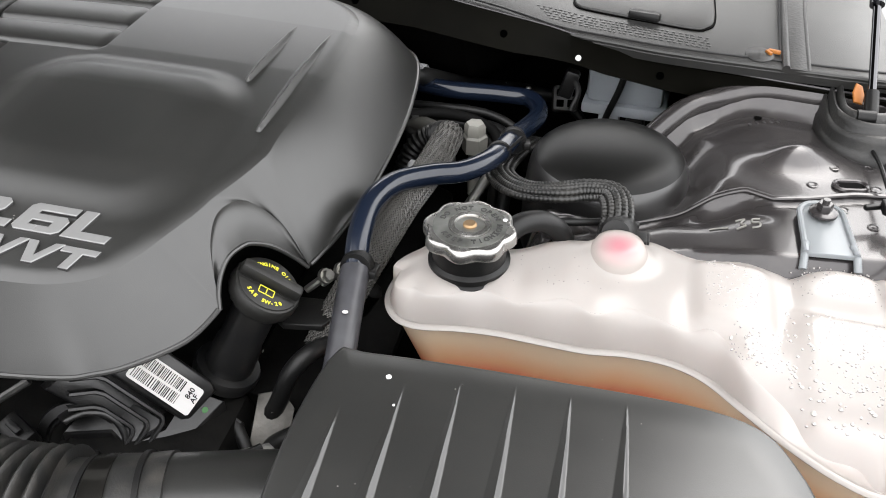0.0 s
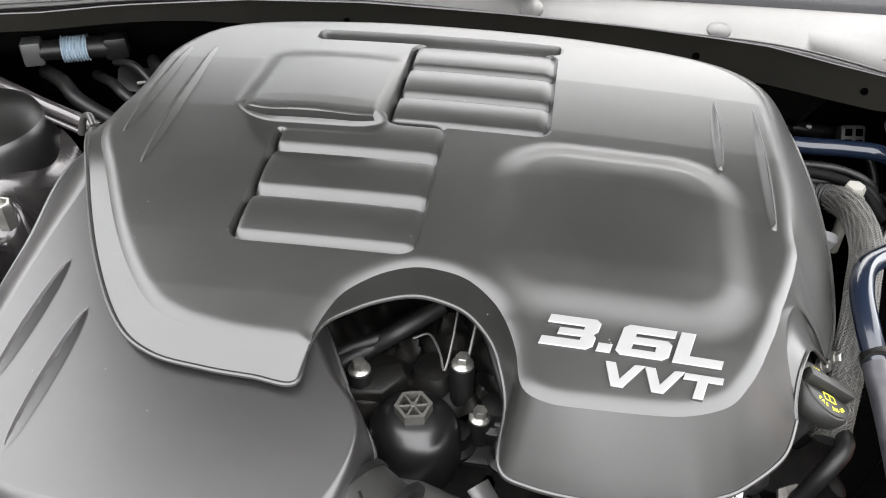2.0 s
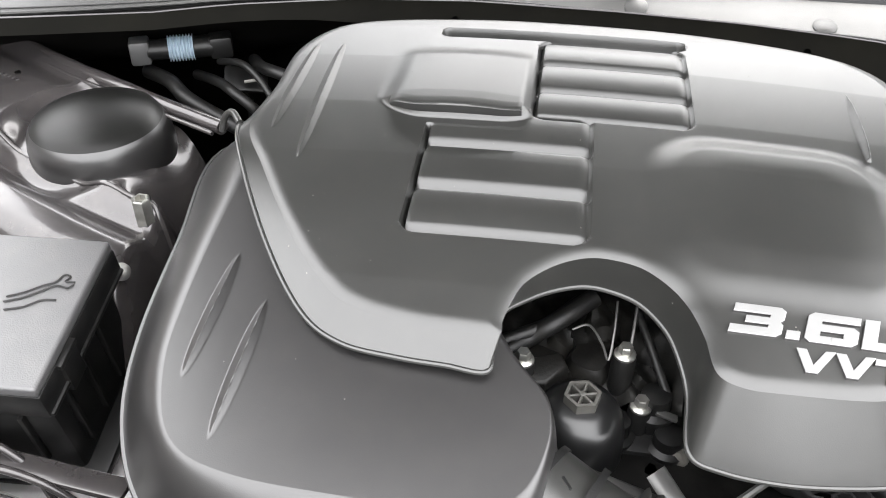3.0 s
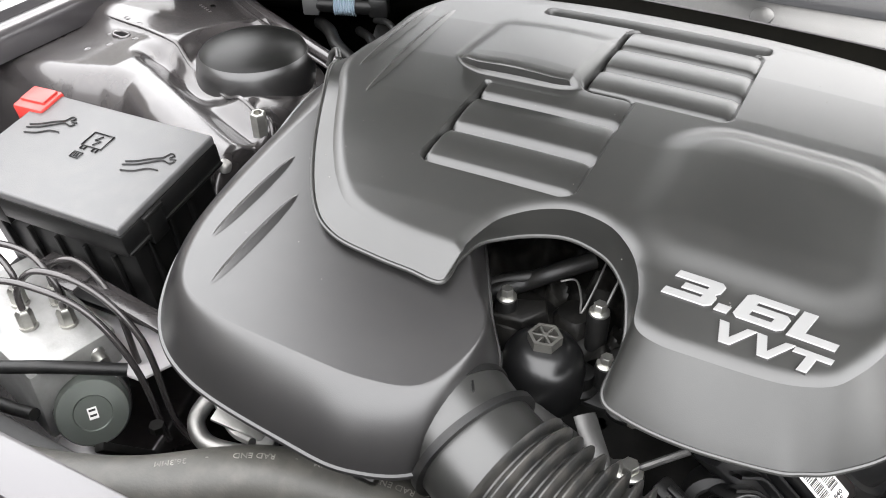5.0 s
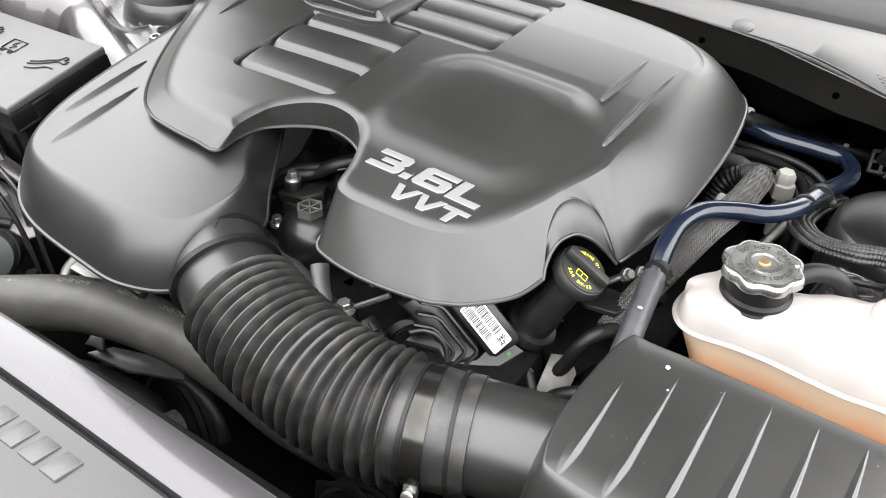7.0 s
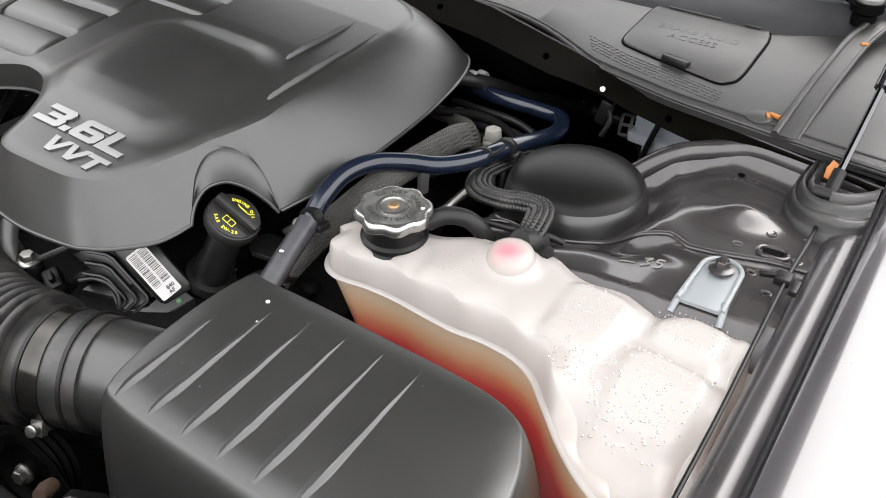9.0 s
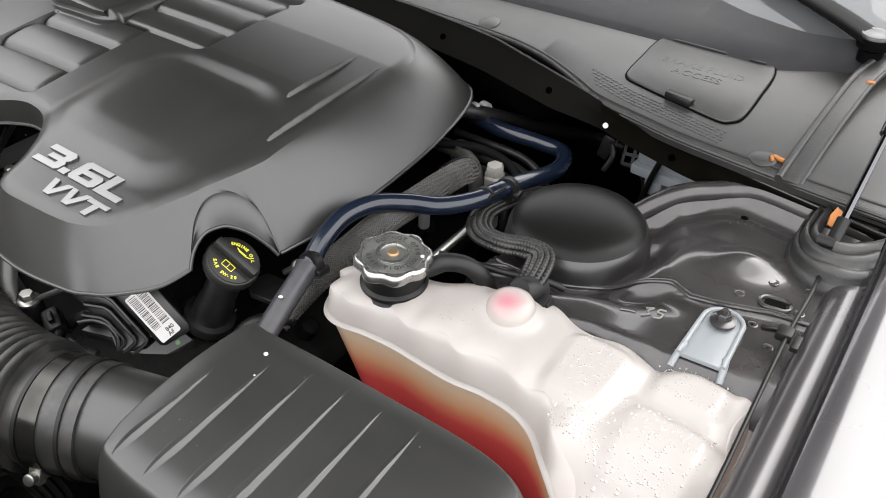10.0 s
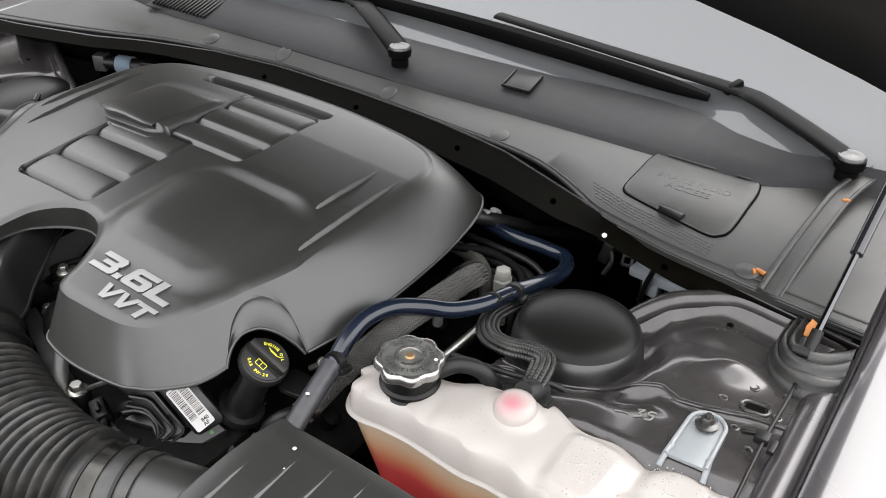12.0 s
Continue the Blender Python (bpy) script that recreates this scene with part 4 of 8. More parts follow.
part("hood_rim", sweep(h_in, 0.0016, 8), COVER, cover, "thin rim of the hood")
i_r, i_f = [int(np.argmin(np.linalg.norm(eb - np.array(q), axis=1))) for q in ((-0.1925, 0.438, 0.883), (-0.2275, 0.367, 0.8945))]
lip = np.vstack([eb[i_f:], eb[:i_r + 1]])
part("rim", sweep(lip, 0.0018, 8, caps=False), COVER, cover, "thin rolled lower rim")

# ---- intake resonator ----
reson = thing("intake_resonator", "satin black plastic intake resonator tucked under the engine cover", "resonator", (-0.65, 0.3, 0.9))


def reson_z(X, Y, D):
    z = 0.936 + 0.165 * (Y - 0.395) - 0.25 * (X + 0.64) ** 2
    for x0, y0, x1, y1 in ((-0.7335, 0.297, -0.7285, 0.398), (-0.7015, 0.257, -0.697, 0.358)):
        z += 0.0042 * gash(X, Y, x0, y0, x1, y1, 0.0058, -0.15)
    return z - 0.002


RESON_EDGE = [
    (-0.742, 0.535, -0.800, 0.55, 0.915, 1.4), (-0.752, 0.45, -0.802, 0.45, 0.895, 1.5), (-0.754, 0.36, -0.800, 0.36, 0.876, 1.5), (-0.748, 0.30, -0.783, 0.29, 0.866, 1.5),
    (-0.725, 0.252, -0.748, 0.236, 0.856, 1.4), (-0.68, 0.234, -0.692, 0.208, 0.851, 1.4), (-0.60, 0.230, -0.602, 0.198, 0.848, 1.4), (-0.552, 0.232, -0.548, 0.198, 0.848, 1.4),
    (-0.516, 0.245, -0.503, 0.222, 0.848, 1.6), (-0.5005, 0.282, -0.491, 0.275, 0.855, 1.9), (-0.504, 0.312, -0.494, 0.320, 0.862, 1.9), (-0.529, 0.341, -0.517, 0.354, 0.875, 1.6),
    (-0.57, 0.40, -0.565, 0.43, 0.90, 1.2), (-0.65, 0.50, -0.65, 0.54, 0.91, 1.2), (-0.70, 0.55, -0.72, 0.585, 0.915, 1.2)]
redge = spline(RESON_EDGE, 8, True)
part("shell", sheet(redge[:, :2], reson_z, 0.0024, ((-0.742, -0.688, 0.0006),)), RESON, reson)
rt = np.column_stack([redge[:, :2], reson_z(redge[:, 0], redge[:, 1], np.zeros(len(redge)))])
part("wall", skirt(rt, redge[:, 2:5], redge[:, 5] + 0.25, 18, reson_z(redge[:, 2], redge[:, 3], np.full(len(redge), 1.0))), RESON, reson)
rb = redge[:, 2:5]
part("seam_lip", sweep(np.vstack([rb, rb[:1]]), 0.0022, 6, caps=False), RESON, reson, "thin welded seam lip")
low = rb.copy()
low[:, :2] = np.array([-0.66, 0.38]) + (low[:, :2] - np.array([-0.66, 0.38])) * 0.72
low[:, 2] -= 0.05
part("underside", skirt(rb, low, 1.0, 3), RESON, reson)

# ---- corrugated intake hose ----
HOSE = even(spline([(-0.548, 0.300, 0.860), (-0.512, 0.276, 0.853), (-0.458, 0.250, 0.840), (-0.388, 0.234, 0.828), (-0.317, 0.230, 0.821), (-0.262, 0.240, 0.819), (-0.215, 0.256, 0.819)], 24), 0.0011)
hs = np.linspace(0, 1, len(HOSE))
hose = thing("intake_hose", "black corrugated rubber intake hose between resonator and air box", "intake hose", (-0.38, 0.25, 0.84))


def hose_piece(name, a, b, radius, mat, label=""):
    k = (hs >= a) & (hs <= b)
    return part(name, sweep(HOSE[k], radius(hs[k]) if callable(radius) else radius, 40), mat, hose, label)


hose_piece("cuff", 0.0, 0.16, 0.0415, RESON, "smooth plastic cuff")
hose_piece("collar", 0.125, 0.325, 0.0460, COVER, "smooth black collar")
hose_piece("collar_band", 0.205, 0.226, 0.0515, RUBBER, "raised collar flange")
hose_piece("collar_band", 0.125, 0.140, 0.0475, RUBBER, "raised collar end")
hose_piece("bellows", 0.312, 0.835, lambda s: 0.0458 + 0.0097 * np.abs(np.cos((s - 0.312) / 0.523 * math.pi * 17)) ** 2.2, BELLOWS, "ribbed rubber bellows")
hose_piece("end_cuff", 0.83, 1.0, 0.0475, BELLOWS, "smooth rubber end cuff")
hose_piece("clamp", 0.872, 0.915, 0.0490, CLAMPSTEEL, "steel worm-drive hose clamp")

# ---- air filter box ----
airbox = thing("air_filter_box", "black plastic air filter box with tapered ribs on its lid", "air box", (0.0, 0.28, 0.85))


def air_z(X, Y, D):
    z = 0.897 - 0.02 * np.clip(0.30 - Y, 0, 1) - 0.04 * (X + 0.02) ** 2 * 4 * 0.5
    for i in range(6):
        x = -0.127 + i * 0.0312
        z += 0.0038 * fin(X, Y, x, 0.209, x + 0.0005, (0.305, 0.328, 0.336, 0.342, 0.340, 0.340)[i], 0.0062, -0.30)
    return z - 0.0025 * (np.clip(0.02 - D, 0, 0.02) / 0.02) ** 2


AIR_EDGE = [
    (-0.142, 0.345, -0.152, 0.357, 0.86, 1.5), (-0.148, 0.28, -0.165, 0.28, 0.80, 1.5), (-0.142, 0.222, -0.160, 0.205, 0.76, 1.5), (-0.12, 0.208, -0.13, 0.180, 0.74, 1.5),
    (-0.02, 0.206, -0.02, 0.172, 0.74, 1.5), (0.09, 0.206, 0.095, 0.172, 0.74, 1.5), (0.122, 0.218, 0.145, 0.195, 0.75, 1.5), (0.130, 0.26, 0.155, 0.262, 0.78, 1.5),
    (0.118, 0.315, 0.138, 0.325, 0.80, 1.5), (0.085, 0.345, 0.097, 0.362, 0.82, 1.5), (-0.02, 0.350, -0.02, 0.366, 0.84, 1.5), (-0.12, 0.350, -0.127, 0.366, 0.85, 1.5)]
aedge = spline(AIR_EDGE, 8, True)
part("lid", sheet(aedge[:, :2], air_z, 0.0018, ((-0.136, 0.038, 0.0005),)), COVER, airbox)
at_ = np.column_stack([aedge[:, :2], air_z(aedge[:, 0], aedge[:, 1], np.zeros(len(aedge)))])
part("lid_wall", skirt(at_, aedge[:, 2:5], aedge[:, 5] + 0.3, 18, air_z(aedge[:, 2], aedge[:, 3], np.full(len(aedge), 1.0))), COVER, airbox)
ab = aedge[:, 2:5].copy()
ab2 = ab.copy()
ab2[:, 2] = 0.60
part("base", skirt(ab, ab2, 1.0, 2), PLASTIC, airbox)
part("inlet_spigot", tube([(-0.255, 0.246, 0.8217), (-0.215, 0.257, 0.820), (-0.175, 0.268, 0.820), (-0.14, 0.276, 0.82)], [0.0445] * 25, 36), COVER, airbox, "round inlet spigot")

# ---- coolant bottle ----
bottle = thing("coolant_bottle", "milky plastic coolant expansion bottle half full of orange coolant", "coolant bottle", (0.04, 0.45, 0.85))
BOT = [  # seam outline and the inset of the top above it
    (-0.137, 0.446, 0.006), (-0.129, 0.424, 0.008), (-0.112, 0.4155, 0.009), (-0.083, 0.4190, 0.010), (-0.055, 0.4200, 0.010), (-0.022, 0.4175, 0.010), (0.004, 0.4160, 0.010), (0.030, 0.4185, 0.011),
    (0.058, 0.4160, 0.012), (0.080, 0.4060, 0.012), (0.102, 0.3850, 0.012), (0.126, 0.3620, 0.012), (0.150, 0.3440, 0.012),
    (0.172, 0.3350, 0.012), (0.194, 0.3400, 0.012), (0.209, 0.3570, 0.010), (0.2125, 0.400, 0.008), (0.2115, 0.450, 0.008), (0.209, 0.497, 0.007), (0.197, 0.517, 0.007), (0.166, 0.514, 0.006), (0.136, 0.507, 0.007),
    (0.100, 0.508, 0.008), (0.064, 0.511, 0.009), (0.026, 0.518, 0.012), (-0.02, 0.506, 0.012), (-0.054, 0.495, 0.012), (-0.105, 0.492, 0.012), (-0.130, 0.478, 0.008)]
bo = spline(BOT, 8, True)


def inward(o, d):
    t = np.roll(o, -1, 0) - np.roll(o, 1, 0)
    t /= np.linalg.norm(t, axis=1)[:, None]
    nrm = np.stack([-t[:, 1], t[:, 0]], 1)
    area = np.sum(o[:, 0] * np.roll(o[:, 1], -1) - o[:, 1] * np.roll(o[:, 0], -1))
    return o + nrm * (d if np.isscalar(d) else np.array(d)[:, None]) * (1 if area > 0 else -1)


def bottle_z(X, Y, D):
    z = 0.889 + 0.006 * np.sin((X + 0.1) * 16) * 0.6
    z += 0.012 * np.exp(-(((X - 0.017) / 0.023) ** 2 + ((Y - 0.480) / 0.020) ** 2) ** 2)
    z -= 0.008 * sstep(0.095, 0.13, X) * sstep(0.43, 0.38, Y)
    z += 0.004 * box_mask(X, Y, 0.070, 0.118, 0.425, 0.492, 0.012, 0.006) + 0.004 * box_mask(X, Y, 0.138, 0.19, 0.468, 0.505, 0.012, 0.006) + 0.004 * box_mask(X, Y, 0.135, 0.195, 0.385, 0.452, 0.014, 0.007)
    # moulded panes and creases
    z -= 0.22 * np.maximum(0, 0.425 - Y) * sstep(0.085, 0.12, X)
    z -= 0.0030 * np.exp(-((X - 0.127 - 0.25 * (Y - 0.45)) / 0.008) ** 2) * sstep(0.395, 0.425, Y)
    z -= 0.0026 * np.exp(-((Y - 0.462 + 0.15 * (X - 0.15)) / 0.007) ** 2) * sstep(0.12, 0.14, X)
    z -= 0.0030 * np.exp(-((X - 0.066) / 0.009) ** 2) * sstep(0.47, 0.43, Y) - 0.0025 * np.exp(-((X + 0.012) / 0.012) ** 2)
    z -= 0.0022 * np.exp(-((X + 0.045) / 0.008) ** 2) * sstep(0.475, 0.44, Y)
    return z - 0.0045 * (np.clip(0.016 - D, 0, 0.016) / 0.016) ** 2


btop = inward(bo[:, :2], bo[:, 2] + 0.0040 * np.cos(np.arange(len(bo)) * 2 * math.pi / 14))
part("upper_shell", join(sheet(btop, bottle_z, 0.0020),
                         skirt(np.column_stack([btop, bottle_z(btop[:, 0], btop[:, 1], np.zeros(len(btop)))]), np.column_stack([inward(bo[:, :2], 0.0008), np.full(len(bo), 0.863)]), 1.9, 12)), MILKY, bottle)
seam = np.column_stack([bo[:, :2], np.full(len(bo), 0.861)])
part("weld_flange", sweep(np.vstack([seam, seam[:1]]), 0.0034, 10, caps=False, flat=0.5), MILKY, bottle, "milky weld flange round the bottle")
mid_o = inward(bo[:, :2], 0.0012)


def drawn_in(o):
    """The bottle's foot is narrower at its filler end."""
    return np.column_stack([o[:, 0] + 0.075 * np.clip((-0.05 - o[:, 0]) / 0.08, 0, 1), o[:, 1]])


part("lower_shell", skirt(np.column_stack([mid_o, np.full(len(bo), 0.862)]), np.column_stack([drawn_in(inward(bo[:, :2], 0.012)), np.full(len(bo), 0.68)]), 1.0, 6), MILKYLOW, bottle)
lo = inward(bo[:, :2], 0.0145)
lo2 = inward(bo[:, :2], 0.030)
part("coolant", skirt(np.column_stack([lo2, np.full(len(lo2), 0.840)]), np.column_stack([drawn_in(lo), np.full(len(lo), 0.69)]), 0.55, 8), COOLANT, bottle, "orange coolant inside")
CAP = (-0.083, 0.458)
part("neck", lathe([(0.0285, 0.880), (0.0285, 0.886), (0.0265, 0.8875), (0.0265, 0.889), (0.0285, 0.8905), (0.0285, 0.893), (0.0255, 0.895), (0.0255, 0.912), (0.02, 0.913)], 40, (*CAP, 0)), PLASTIC, bottle, "black filler neck")

# ---- engine mass under the covers ----
eng = thing("engine_block", "dark grimy engine block and cylinder heads below the cover", "engine", (CX, 0.5, 0.7))
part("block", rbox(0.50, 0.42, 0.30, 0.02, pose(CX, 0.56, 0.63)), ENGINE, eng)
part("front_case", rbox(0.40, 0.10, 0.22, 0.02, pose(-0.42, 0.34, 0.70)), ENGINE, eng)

# ---- fuse box ----
fuse = thing("fuse_box", "grey-black plastic fuse box with moulded lid marks", "fuse box", (-0.94, 0.35, 0.85))
FM = Matrix.Translation((-0.948, 0.356, 0.89)) @ pose(0, 0, 0, 8, 0, 3)
# Lid in two tones: reflected sky painted on top, shade on the side.
part("lid", rbox(0.206, 0.139, 0.010, 0.0025, FM @ pose(0, 0, 0.001), 3), FUSELID, fuse)
part("lid_side", rbox(0.2075, 0.1405, 0.026, 0.003, FM @ pose(0, 0, -0.016), 2), PLASTIC, fuse, "lid side, blackened to show its shade")
part("body", rbox(0.190, 0.118, 0.10, 0.006, FM @ pose(0, 0, -0.075)), PLASTIC, fuse)


# moulded flutes down the air box's front
for k in range(9):
    xk = -0.135 + 0.028 * k
    yk = float(np.interp(xk, [-0.16, -0.13, 0.095, 0.145], [0.200, 0.179, 0.171, 0.192]))
    part("flute", sweep([(xk, yk + 0.006, 0.80), (xk, yk + 0.001, 0.77), (xk, yk, 0.70), (xk, yk, 0.62)], [0.0015, 0.0035, 0.0035, 0.003], 8), PLASTIC, airbox, "slim moulded flute")
part("speck", lathe([(0.0017, 0), (0.0017, 0.0008), (0.001, 0.001)], 10, (-0.1055, 0.3315, float(air_z(np.array([-0.1055]), np.array([0.3315]), np.array([0.1]))[0]) - 0.0003)), WHITEPRINT, airbox, "white paint spot")
part("speck", lathe([(0.0008, 0), (0.0008, 0.0004)], 8, (-0.097, 0.311, 0.8965)), WHITEPRINT, airbox, "white speck")


# ---- lettering on the cover ----
GLYPH = {
    "3": [(0, 1), (1.34, 1), (1.5, 0.88), (1.5, 0.60), (1.40, 0.5), (1.5, 0.40), (1.5, 0.12), (1.34, 0), (0, 0), (0, 0.27), (1.08, 0.27), (1.08, 0.385), (0.40, 0.385), (0.40, 0.615), (1.08, 0.615), (1.08, 0.73), (0, 0.73)],
    ".": [(0, 0), (0.40, 0), (0.40, 0.28), (0, 0.28)],
    "6": [(0.16, 1), (1.5, 1), (1.5, 0.75), (0.42, 0.75), (0.42, 0.63), (1.34, 0.63), (1.5, 0.51), (1.5, 0.12), (1.34, 0), (0.752, 0), (0.752, 0.23), (1.08, 0.23), (1.08, 0.40), (0.42, 0.40), (0.42, 0.23), (0.748, 0.23), (0.748, 0), (0.16, 0), (0, 0.12), (0, 0.88)],
    "L": [(0, 1), (0.42, 1), (0.42, 0.27), (1.38, 0.27), (1.38, 0), (0, 0)],
    "V": [(0, 1), (0.38, 1), (0.72, 0.34), (1.06, 1), (1.44, 1), (0.93, 0), (0.51, 0)],
    "T": [(0, 1), (1.40, 1), (1.40, 0.73), (0.89, 0.73), (0.89, 0), (0.51, 0), (0.51, 0.73), (0, 0.73)]}


def badge(word, x0, x1, y0, h):
    """Raised silver characters lying on the cover, leaning forward."""
    adv = {"3": 1.62, ".": 0.52, "6": 1.62, "L": 1.40, "V": 1.44, "T": 1.40}
    total = sum(adv[c] for c in word) + 0.20
    sx_ = (x1 - x0) / total
    at = 0.0
    for c in word:
        xm = x0 + (at + 0.7) * sx_
        e = 0.002
        z0 = float(cover_z(np.array([xm]), np.array([y0]), np.array([1.0]))[0])
        slope_y = float(cover_z(np.array([xm]), np.array([y0 + h]), np.array([1.0]))[0] - z0) / h
        slope_x = float(cover_z(np.array([xm + e]), np.array([y0]), np.array([1.0]))[0] - cover_z(np.array([xm - e]), np.array([y0]), np.array([1.0]))[0]) / (2 * e)
        pts = [((px + 0.30 * py) * sx_, py * h) for px, py in GLYPH[c]]
        # Grey plinth under each silver face paints the shade along its sides.
        for lo_, hi_, mat, nm, lab in ((-0.002, 0.0014, FASCIA, "plinth", "grey edge painting the character's shaded side"), (0.0014, 0.0020, LETTER, "character", "raised silver character")):
            v, f = slab(pts, lo_, hi_, 0.0003, inset=0.0004)
            v = [(x0 + at * sx_ + a, y0 + b, z0 + k + slope_y * b + slope_x * (a - 0.7 * sx_)) for a, b, k in v]
            part(nm, (v, f), mat, cover, lab, smooth=0)
        at += adv[c]


badge("3.6L", -0.3960, -0.2815, 0.3540, 0.0222)
badge("VVT", -0.3600, -0.2865, 0.3315, 0.0165)

# ---- oil filter housing in the cut-out ----
oilf = thing("oil_filter_housing", "black plastic oil filter housing with spoked hexagon cap", "oil filter", (-0.476, 0.362, 0.80))
FX, FY = -0.476, 0.364
FILTERGLOSS = material("oily_black_plastic", (0.006, 0.006, 0.0062), 0.32, coat=0.1, stain=0.2, stain_scale=60, rough_var=0.1)
HEXGREY = material("pale_cap_plastic", (0.060, 0.058, 0.053), 0.4, stain=0.3, stain_scale=90)
GRIMYALLOY = material("grimy_aluminium", (0.085, 0.081, 0.074), 0.5, metal=0.6, grain=0.6, grain_scale=350, stain=0.6, stain_scale=45, dust=0.1)
part("dome", lathe([(0.0415, 0.770), (0.0415, 0.800), (0.040, 0.804), (0.0350, 0.805), (0.0345, 0.822), (0.0338, 0.833), (0.0315, 0.844), (0.0270, 0.8520), (0.0200, 0.8570), (0.014, 0.859), (0.002, 0.8595)], 48, (FX, FY, 0)), FILTERGLOSS, oilf)
hexring = []
for r0, r1 in ((0.0135, 0.0108),):
    v, f = [], []
    for zz in (0.857, 0.8672):
        for rr in (r0, r1):
            for k in range(6):
                a = radians(60 * k + 14)
                v.append((FX + rr * math.cos(a), FY + rr * math.sin(a), zz))
    for k in range(6):
        j = (k + 1) % 6
        f += [(k, j, 12 + j, 12 + k), (6 + j, 6 + k, 18 + k, 18 + j), (12 + k, 12 + j, 18 + j, 18 + k)]
    hexring = (v, f)
part("hexagon", hexring, HEXGREY, oilf, "hexagon drive socket", smooth=0)
for k in range(6):
    a = 60 * k + 14
    part("spoke", rbox(0.011, 0.0018, 0.0085, 0.0004, Matrix.Translation((FX, FY, 0.8625)) @ pose(0, 0, 0, 0, 0, a) @ pose(0.0058, 0, 0), 1), HEXGREY, oilf)
part("hub", lathe([(0.0025, 0.857), (0.0025, 0.8672), (0.0018, 0.8676)], 12, (FX, FY, 0)), HEXGREY, oilf)
part("base_ring", lathe([(0.0445, 0.755), (0.0445, 0.778), (0.043, 0.782), (0.0415, 0.783)], 40, (FX, FY, 0)), ENGINE, oilf, "grimy lower ring")


def cover_bolt(at, r=0.0053, post=0.05):
    b = thing("flange_bolt", "zinc plated flanged hexagon bolt on a dark boss", "bolt", at, group="engine bolts")
    part("head", hexbolt(at, r, 0.009, 1.55), ZINC, b)
    x, y, z = at
    part("boss", lathe([(r * 1.7, z - post), (r * 1.7, z - 0.004), (r * 1.5, z - 0.0012)], 18, (x, y, 0)), PLASTIC, b, "black plastic boss")
    return b


cover_bolt((-0.520, 0.389, 0.868))
cover_bolt((-0.447, 0.402, 0.872))
cover_bolt((-0.431, 0.384, 0.838))
cover_bolt((-0.517, 0.358, 0.833), 0.005)
cover_bolt((-0.384, 0.302, 0.829), 0.0068, 0.03)

BRACKETSTEEL = material("dull_bracket_steel", (0.075, 0.074, 0.072), 0.4, metal=0.6, stain=0.3, stain_scale=40)
# ---- dark castings and manifolds seen in the cut-out and under the front edge ----
man = thing("intake_manifold", "dark ribbed plastic intake manifold below the cover", "intake manifold", (-0.48, 0.46, 0.83))
part("floor", rbox(0.20, 0.20, 0.05, 0.008, pose(-0.475, 0.46, 0.79)), PLASTIC, man)


def cast_z(X, Y, D):
    """Rough casting with webs, bosses and hollows."""
    z = 0.832 + 0.16 * (Y - 0.39) + 0.010 * np.abs(np.sin(62 * X + 25 * Y)) ** 4 + 0.006 * np.sin(95 * X + 1.0) * np.sin(80 * Y)
    for bx0, by0, br in ((-0.545, 0.405, 0.013), (-0.492, 0.432, 0.011), (-0.428, 0.412, 0.012), (-0.46, 0.455, 0.014)):
        z += 0.012 * (1 - sstep(br * 0.8, br, np.hypot(X - bx0, Y - by0)))
    return z + 0.0012 * np.sin(310 * X + 60 * Y) * np.sin(290 * Y)


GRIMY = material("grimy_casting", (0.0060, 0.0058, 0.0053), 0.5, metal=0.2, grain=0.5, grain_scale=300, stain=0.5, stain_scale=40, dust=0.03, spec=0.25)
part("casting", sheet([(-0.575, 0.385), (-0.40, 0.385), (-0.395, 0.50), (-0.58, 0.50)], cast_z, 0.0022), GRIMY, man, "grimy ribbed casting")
part("pipe", tube([(-0.560, 0.395, 0.850), (-0.535, 0.412, 0.862), (-0.505, 0.428, 0.868), (-0.48, 0.455, 0.872)], 0.0055, 12), RUBBER, man, "black hose in the cut-out")
part("pipe", tube([(-0.412, 0.395, 0.842), (-0.425, 0.418, 0.862), (-0.437, 0.445, 0.876)], 0.0035, 10), RUBBER, man, "thin black pipe")
part("pipe", tube([(-0.556, 0.398, 0.842), (-0.536, 0.404, 0.856), (-0.518, 0.420, 0.860), (-0.498, 0.428, 0.872), (-0.470, 0.452, 0.880)], 0.0075, 14), RUBBER, man, "dusty rubber vacuum hose")
part("shoulder", lathe([(0.030, 0.800), (0.030, 0.838), (0.026, 0.846), (0.016, 0.850), (0.004, 0.851)], 26, (-0.512, 0.404, 0), wave=lambda a, i: 1 + 0.10 * math.sin(3 * a + 1)), GRIMY, man, "rounded cast shoulder")
part("shoulder", lathe([(0.018, 0.800), (0.018, 0.846), (0.014, 0.852), (0.004, 0.853)], 22, (-0.470, 0.415, 0), wave=lambda a, i: 1 + 0.06 * math.sin(4 * a)), GRIMY, man, "rounded cast shoulder")
part("bolt_ear", slab([(-0.018, -0.010), (0.012, -0.014), (0.030, 0.000), (0.026, 0.014), (0.004, 0.012), (-0.016, 0.010)], -0.014, 0.0, 0.003, pose(-0.516, 0.390, 0.8575, 4, -6, 10)), GRIMY, man, "flat cast ear below the bolt")
part("locating_wire", sweep(spline([(-0.486, 0.418, 0.876), (-0.474, 0.420, 0.880), (-0.464, 0.406, 0.876), (-0.459, 0.394, 0.872), (-0.456, 0.412, 0.884), (-0.455, 0.432, 0.896)], 5), 0.0010, 6), BRACKETSTEEL, man, "thin bent steel wire")
